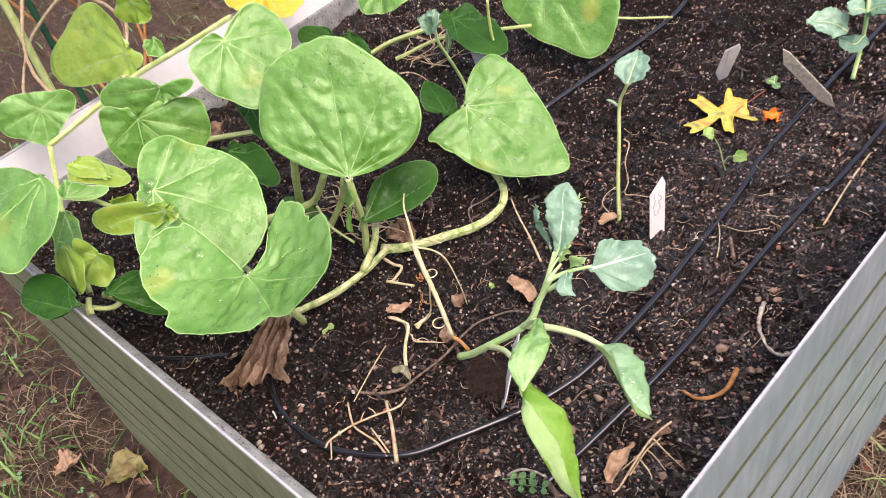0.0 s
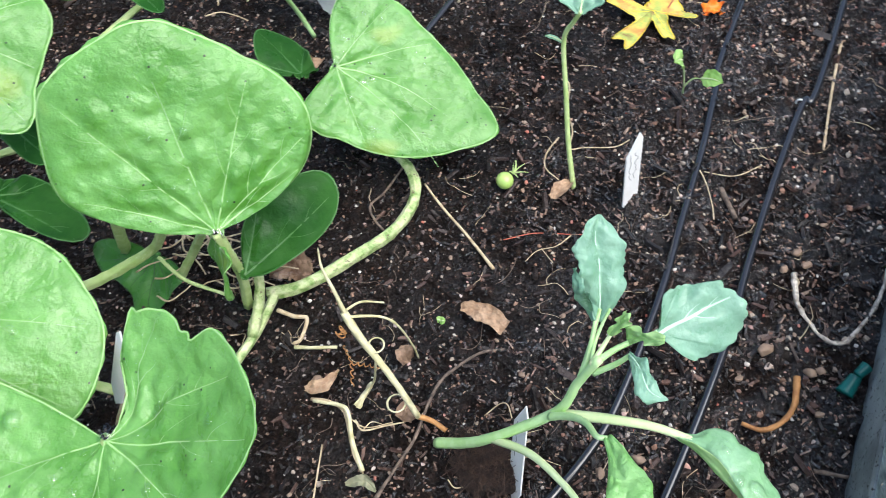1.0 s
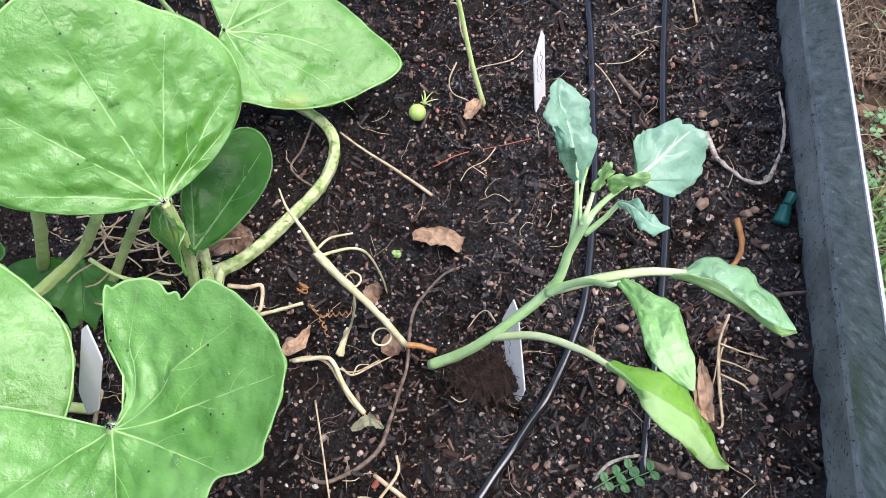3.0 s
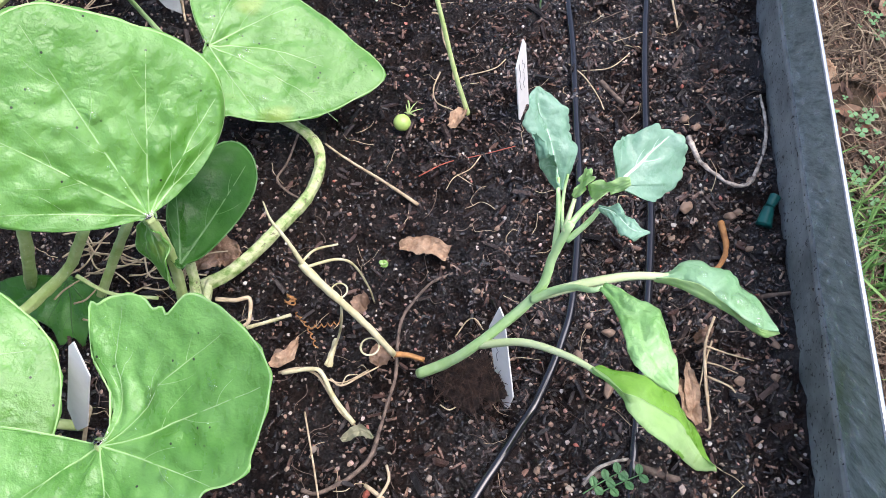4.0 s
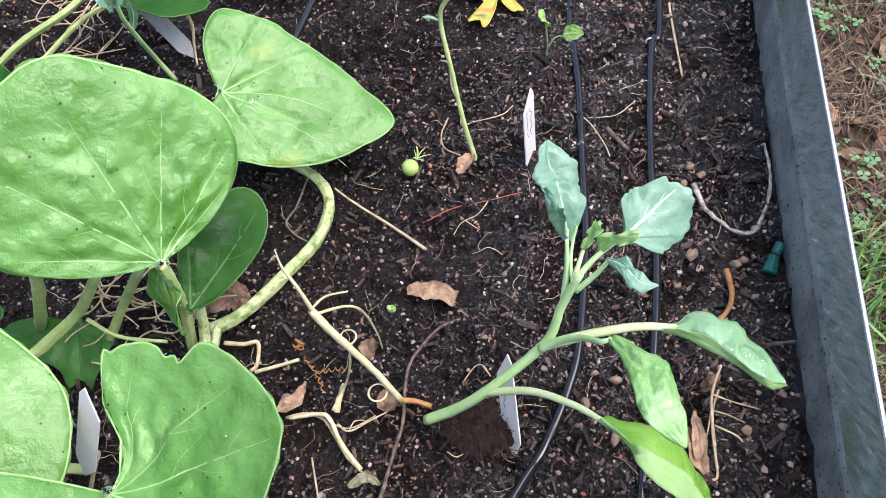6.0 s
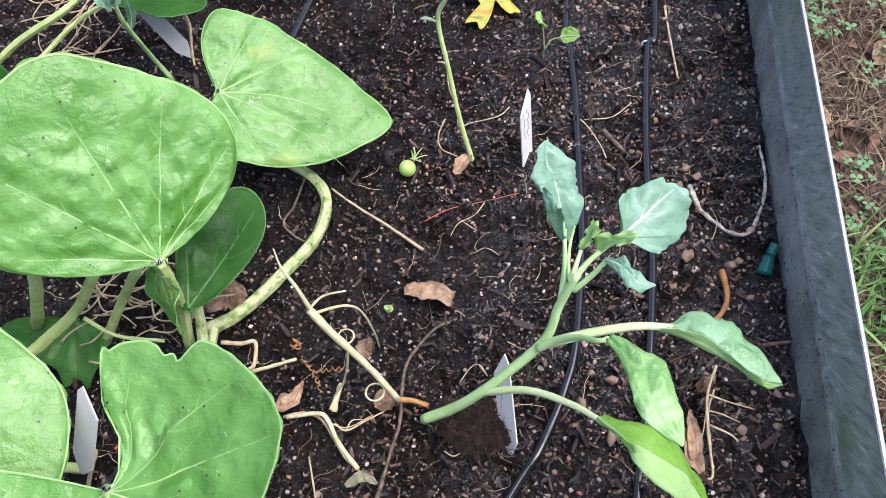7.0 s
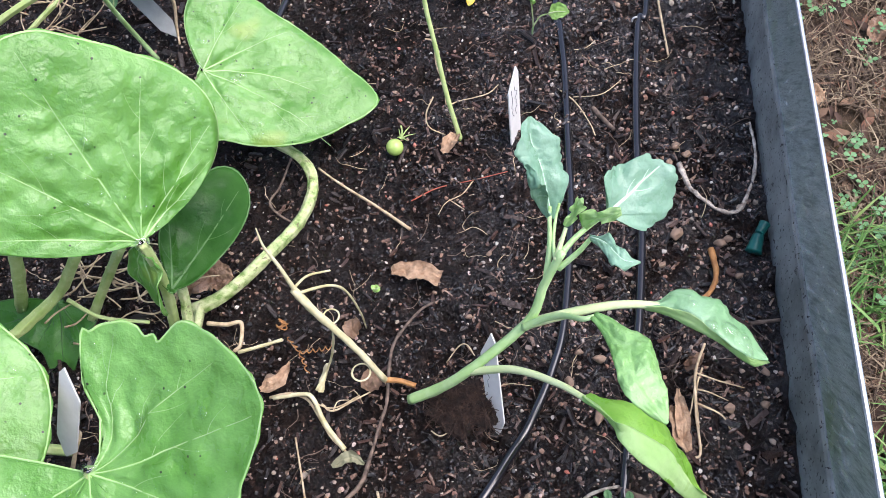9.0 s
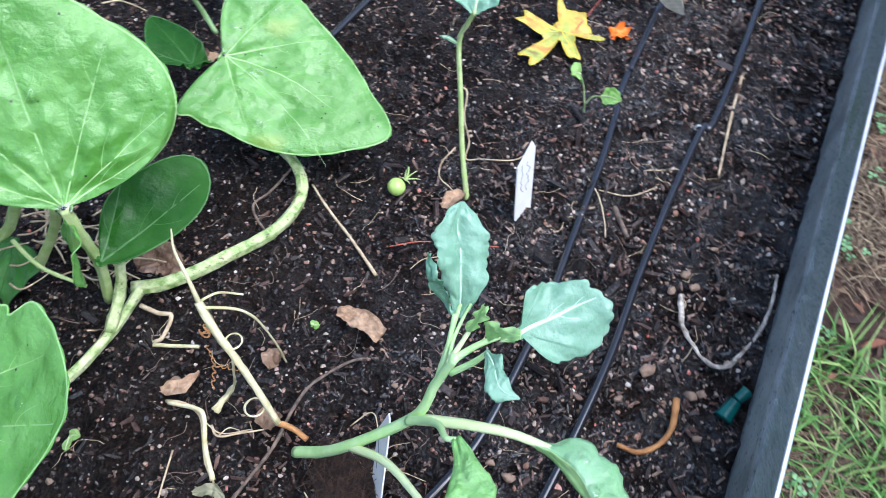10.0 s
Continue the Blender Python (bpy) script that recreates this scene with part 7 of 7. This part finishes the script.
# ---- lawn outside the bed ----
def blades_of(name, count, seed, areas, mat, label, length, width, lean, clump):
    rnd = random.Random(seed)
    verts, faces = [], []
    for _ in range(count):
        x0, x1, y0, y1 = areas[rnd.randrange(len(areas))]
        x, y = rnd.uniform(x0, x1), rnd.uniform(y0, y1)
        if noise.noise(Vector((x * 7, y * 7, clump))) < rnd.uniform(-0.35, 0.30):
            continue
        if WEST - 0.01 < x < EAST + 0.012 and y > SW - 0.012:
            continue
        c = Vector((x, y, ground_z(x, y)))
        a = rnd.uniform(0, 6.28)
        d = Vector((math.cos(a), math.sin(a), 0))
        s = Vector((-d.y, d.x, 0))
        l, w, k = length * rnd.lognormvariate(0, 0.4), width * rnd.uniform(0.6, 1.3), lean * rnd.uniform(0.5, 1.3)
        b = len(verts)
        for f in (0, 0.35, 0.7, 1.0):
            p = c + d * l * k * f ** 1.4 + Vector((0, 0, l * f * max(0.06, 1 - 0.55 * k * f)))
            if k > 1.2:
                p.z = c.z + 0.004 + 0.02 * math.sin(f * 3.1) * rnd.random()
            ww = w * (1 - f) ** 0.6
            verts += [p - s * ww, p + s * ww]
        for i in range(3):
            q = b + i * 2
            faces.append((q, q + 1, q + 3, q + 2))
    tagged(mesh_of(name, verts, faces, mat), label, "grass", kind="stuff")


AREAS = [(-0.095, 0.45, 0.2, 1.8), (-0.095, 0.45, 0.2, 1.8), (-1.9, -0.6, -0.5, 0.02), (-3.0, -0.98, -0.3, 2.0), (-3.0, -0.98, -0.3, 2.0)]
GRASSY = [(-0.06, 0.26, 0.36, 0.80)] * 3 + [(-1.9, -0.6, -0.5, 0.02), (-3.0, -0.98, -0.3, 2.0), (-3.0, -0.98, -0.3, 2.0)]
EAST_SIDE = [(-0.095, 0.36, 0.50, 1.5)] * 4
blades_of("grass", 6000, 31, GRASSY, M_GRASS, "uneven green lawn grass outside the bed", 0.050, 0.0022, 0.9, 3.0)
blades_of("dry_thatch", 34000, 32, AREAS, M_THATCH, "dry straw and thatch on bare ground", 0.030, 0.0010, 1.5, 8.0)
blades_of("dry_straw", 16000, 35, EAST_SIDE, M_THATCH, "matted pale straw on bare brown ground", 0.038, 0.0014, 1.6, 8.6)


def litter(count, seed, area):
    """Small curled scraps of dead leaf lying on the ground."""
    rnd = random.Random(seed)
    verts, faces = [], []
    for _ in range(count):
        x, y = rnd.uniform(area[0], area[1]), rnd.uniform(area[2], area[3])
        c, a, l = Vector((x, y, ground_z(x, y) + 0.006)), rnd.uniform(0, 6.28), rnd.uniform(0.006, 0.018)
        d, w = Vector((math.cos(a), math.sin(a), rnd.gauss(0, 0.25))) * l, Vector((-math.sin(a), math.cos(a), rnd.gauss(0, 0.3))) * l * rnd.uniform(0.25, 0.5)
        b = len(verts)
        for f, g in ((-1, 0.2), (-0.4, 0.9), (0.3, 1.0), (1, 0.1)):
            lift = Vector((0, 0, l * 0.25 * (1 - f * f)))
            verts += [c + d * f - w * g + lift * rnd.uniform(0, 1.4), c + d * f + lift * 0.3, c + d * f + w * g + lift * rnd.uniform(0, 1.4)]
        for i in range(3):
            for k in range(2):
                q = b + i * 3 + k
                faces.append((q, q + 1, q + 4, q + 3))
    tagged(mesh_of("leaf_litter", verts, faces, M_LITTER), "small curled brown scraps of dead leaf", "leaf litter", kind="stuff")


M_LITTER = scatter("leaf_litter", ((0.0, (0.04, 0.023, 0.016)), (0.5, (0.11, 0.062, 0.042)), (0.85, (0.26, 0.165, 0.10)), (1.0, (0.24, 0.085, 0.05))), 0.7, 0.3, 160, 0.3)
litter(1000, 36, (-0.095, 0.36, 0.4, 1.5))
litter(500, 37, (-1.9, -0.75, -0.45, 0.0))


def clovers(count, seed):
    rnd = random.Random(seed)
    verts, faces = [], []
    for _ in range(count):
        x0, x1, y0, y1 = (AREAS + EAST_SIDE)[rnd.randrange(len(AREAS) + 4)]
        x, y = rnd.uniform(x0, x1), rnd.uniform(y0, y1)
        if noise.noise(Vector((x * 11, y * 11, 20))) < 0.12 or (WEST - 0.01 < x < EAST + 0.012 and y > SW - 0.012):
            continue
        c = Vector((x, y, ground_z(x, y) + rnd.uniform(0.008, 0.03)))
        r = rnd.uniform(0.004, 0.010)
        for j in range(3):
            a = rnd.uniform(0, 0.5) + j * 2.1
            d = Vector((math.cos(a), math.sin(a), rnd.uniform(-0.2, 0.3)))
            s = Vector((-d.y, d.x, 0.1))
            b = len(verts)
            verts += [c, c + d * r * 0.5 + s * r * 0.45, c + d * r * 0.95 + s * r * 0.3, c + d * r, c + d * r * 0.95 - s * r * 0.3, c + d * r * 0.5 - s * r * 0.45]
            faces.append(tuple(range(b, b + 6)))
    tagged(mesh_of("clover", verts, faces, M_CLOVER), "small clover leaves in the lawn", "clover", kind="stuff")


clovers(1900, 33)
for k, (x, y, a, s) in enumerate(((0.16, 0.62, 0.4, 1.0), (0.10, 0.95, 2.0, 0.8), (0.22, 1.1, 1.0, 1.1), (0.06, 1.30, 0.7, 0.9), (0.28, 0.85, 2.6, 0.9))):
    g = ground_z(x, y) + 0.012
    d = Vector((math.cos(a), math.sin(a), 0)) * 0.028 * s
    crumpled("curled brown fallen leaf on the lawn", [(x - d.x, y - d.y, g), (x, y, g + 0.006), (x + d.x, y + d.y, g)], (0, 0, 1), tuple(w * s for w in (0.004, 0.014, 0.018, 0.012, 0.003)), M_BARK if k % 2 else M_DEAD, "fallen_leaf", 40 + k, 0.007)

crumpled("curled orange-brown fallen leaf on the lawn", [(-1.026, -0.094, -0.430), (-1.015, -0.073, -0.420), (-1.022, -0.056, -0.430)], (0, 0, 1), (0.006, 0.018, 0.024, 0.016, 0.004), M_BARK, "fallen_leaf", 51, 0.008)
crumpled("mottled yellow-green fallen leaf on the lawn", [(-0.949, -0.043, -0.430), (-0.923, -0.017, -0.420), (-0.906, 0.007, -0.430)], (0, 0, 1), (0.006, 0.026, 0.030, 0.018, 0.004), leaf_material("mottled_fallen_leaf", (0.20, 0.13, 0.05), (0.36, 0.34, 0.12), 0.6, 0.2, (0.12, 0.2, 0.05), 1.5), "fallen_leaf", 52, 0.006)

# ---- stakes and dried vines beyond the bed ----
trellis = thing("garden_stake", "thin green garden stake wrapped in dried brown vines", "garden stake")
stem("stake", trellis, simple("stake_green", (0.01, 0.06, 0.03), (0.02, 0.09, 0.05), 0.45, 50), [(-1.42, 0.34, GROUND), (-1.42, 0.34, 0.1), (-1.42, 0.35, 0.75)], 0.006, 0.006, sides=10)
rndS = random.Random(5)
for k in range(9):
    pts = []
    for j in range(7):
        z = -0.35 + 0.17 * j
        pts.append((-1.36 + 0.05 * math.sin(j * 1.3 + k * 2) + rndS.gauss(0, 0.05), 0.40 + 0.07 * math.cos(j * 1.1 + k) + rndS.gauss(0, 0.04), z))
    stem("dried_vine", trellis, M_ROOT_ORANGE if k % 2 else M_STRAW, pts, 0.0035, 0.0022, sides=6, rough=0.3, seed=k)
stem("green_vine", trellis, M_STALK, [(-1.38, 0.28, GROUND), (-1.39, 0.29, -0.1), (-1.38, 0.30, 0.2), (-1.39, 0.31, 0.7)], 0.007, 0.006, sides=8, rough=0.1)


# ---- single bark chips on the soil round the kale ----
def bark_chip_material():
    m, nt, bs = material("loose_bark", 0.36, 0, 0.35)
    info = nt.nodes.new("ShaderNodeObjectInfo")
    col = ramp(nt, info.outputs["Random"], ((0.0, (0.008, 0.006, 0.006)), (0.5, (0.026, 0.017, 0.014)), (0.8, (0.075, 0.040, 0.030)), (1.0, (0.17, 0.095, 0.065))))
    f = noise_tex(nt, 420, 4, 0.65, (1, 0.25, 1))
    nt.links.new(mix(nt, 0.6, col, ramp(nt, f, ((0.3, (0.3,) * 3), (0.7, (1.3,) * 3))), "MULTIPLY"), bs.inputs["Base Color"])
    bump(nt, bs, f, 0.9, 0.0016)
    return m


def bark_chip_meshes(mat):
    """A few split chips, 8 to 12 mm long, with broken ends."""
    rnd, out = random.Random(71), []
    for _ in range(8):
        l, w, h = rnd.uniform(0.0038, 0.0062), rnd.uniform(0.0010, 0.0022), rnd.uniform(0.0005, 0.0011)
        verts, faces = [], []
        for i in range(4):
            x = l * (-1 + 2 * i / 3)
            k = (0.55, 1.0, 0.9, 0.45)[i] * rnd.uniform(0.8, 1.15)
            for y, z in ((-1, -1), (1, -1), (0.8, 1), (-0.8, 1)):
                verts.append((x + rnd.uniform(-0.0008, 0.0008), y * w * k * rnd.uniform(0.8, 1.1), z * h * rnd.uniform(0.7, 1.1)))
        for i in range(3):
            for k in range(4):
                a, b = i * 4 + k, i * 4 + (k + 1) % 4
                faces.append((a, b, b + 4, a + 4))
        faces += [(3, 2, 1, 0), (12, 13, 14, 15)]
        me = bpy.data.meshes.new("bark_chip")
        me.from_pydata(verts, [], faces)
        me.materials.append(mat)
        out.append(me)
    return out


def lay_bark_chips(count, area, seed):
    rnd, kinds = random.Random(seed), bark_chip_meshes(bark_chip_material())
    for _ in range(count):
        x, y = rnd.uniform(area[0], area[1]), rnd.uniform(area[2], area[3])
        ob = new("bark_chip", kinds[rnd.randrange(len(kinds))])
        ob.parent = soil
        ob.matrix_world = pose(x, y, soil_z(x, y) + 0.0016, rnd.gauss(0, 14), rnd.gauss(0, 12), rnd.uniform(0, 360))


lay_bark_chips(290, (-0.50, -0.13, 0.16, 0.62), 72)
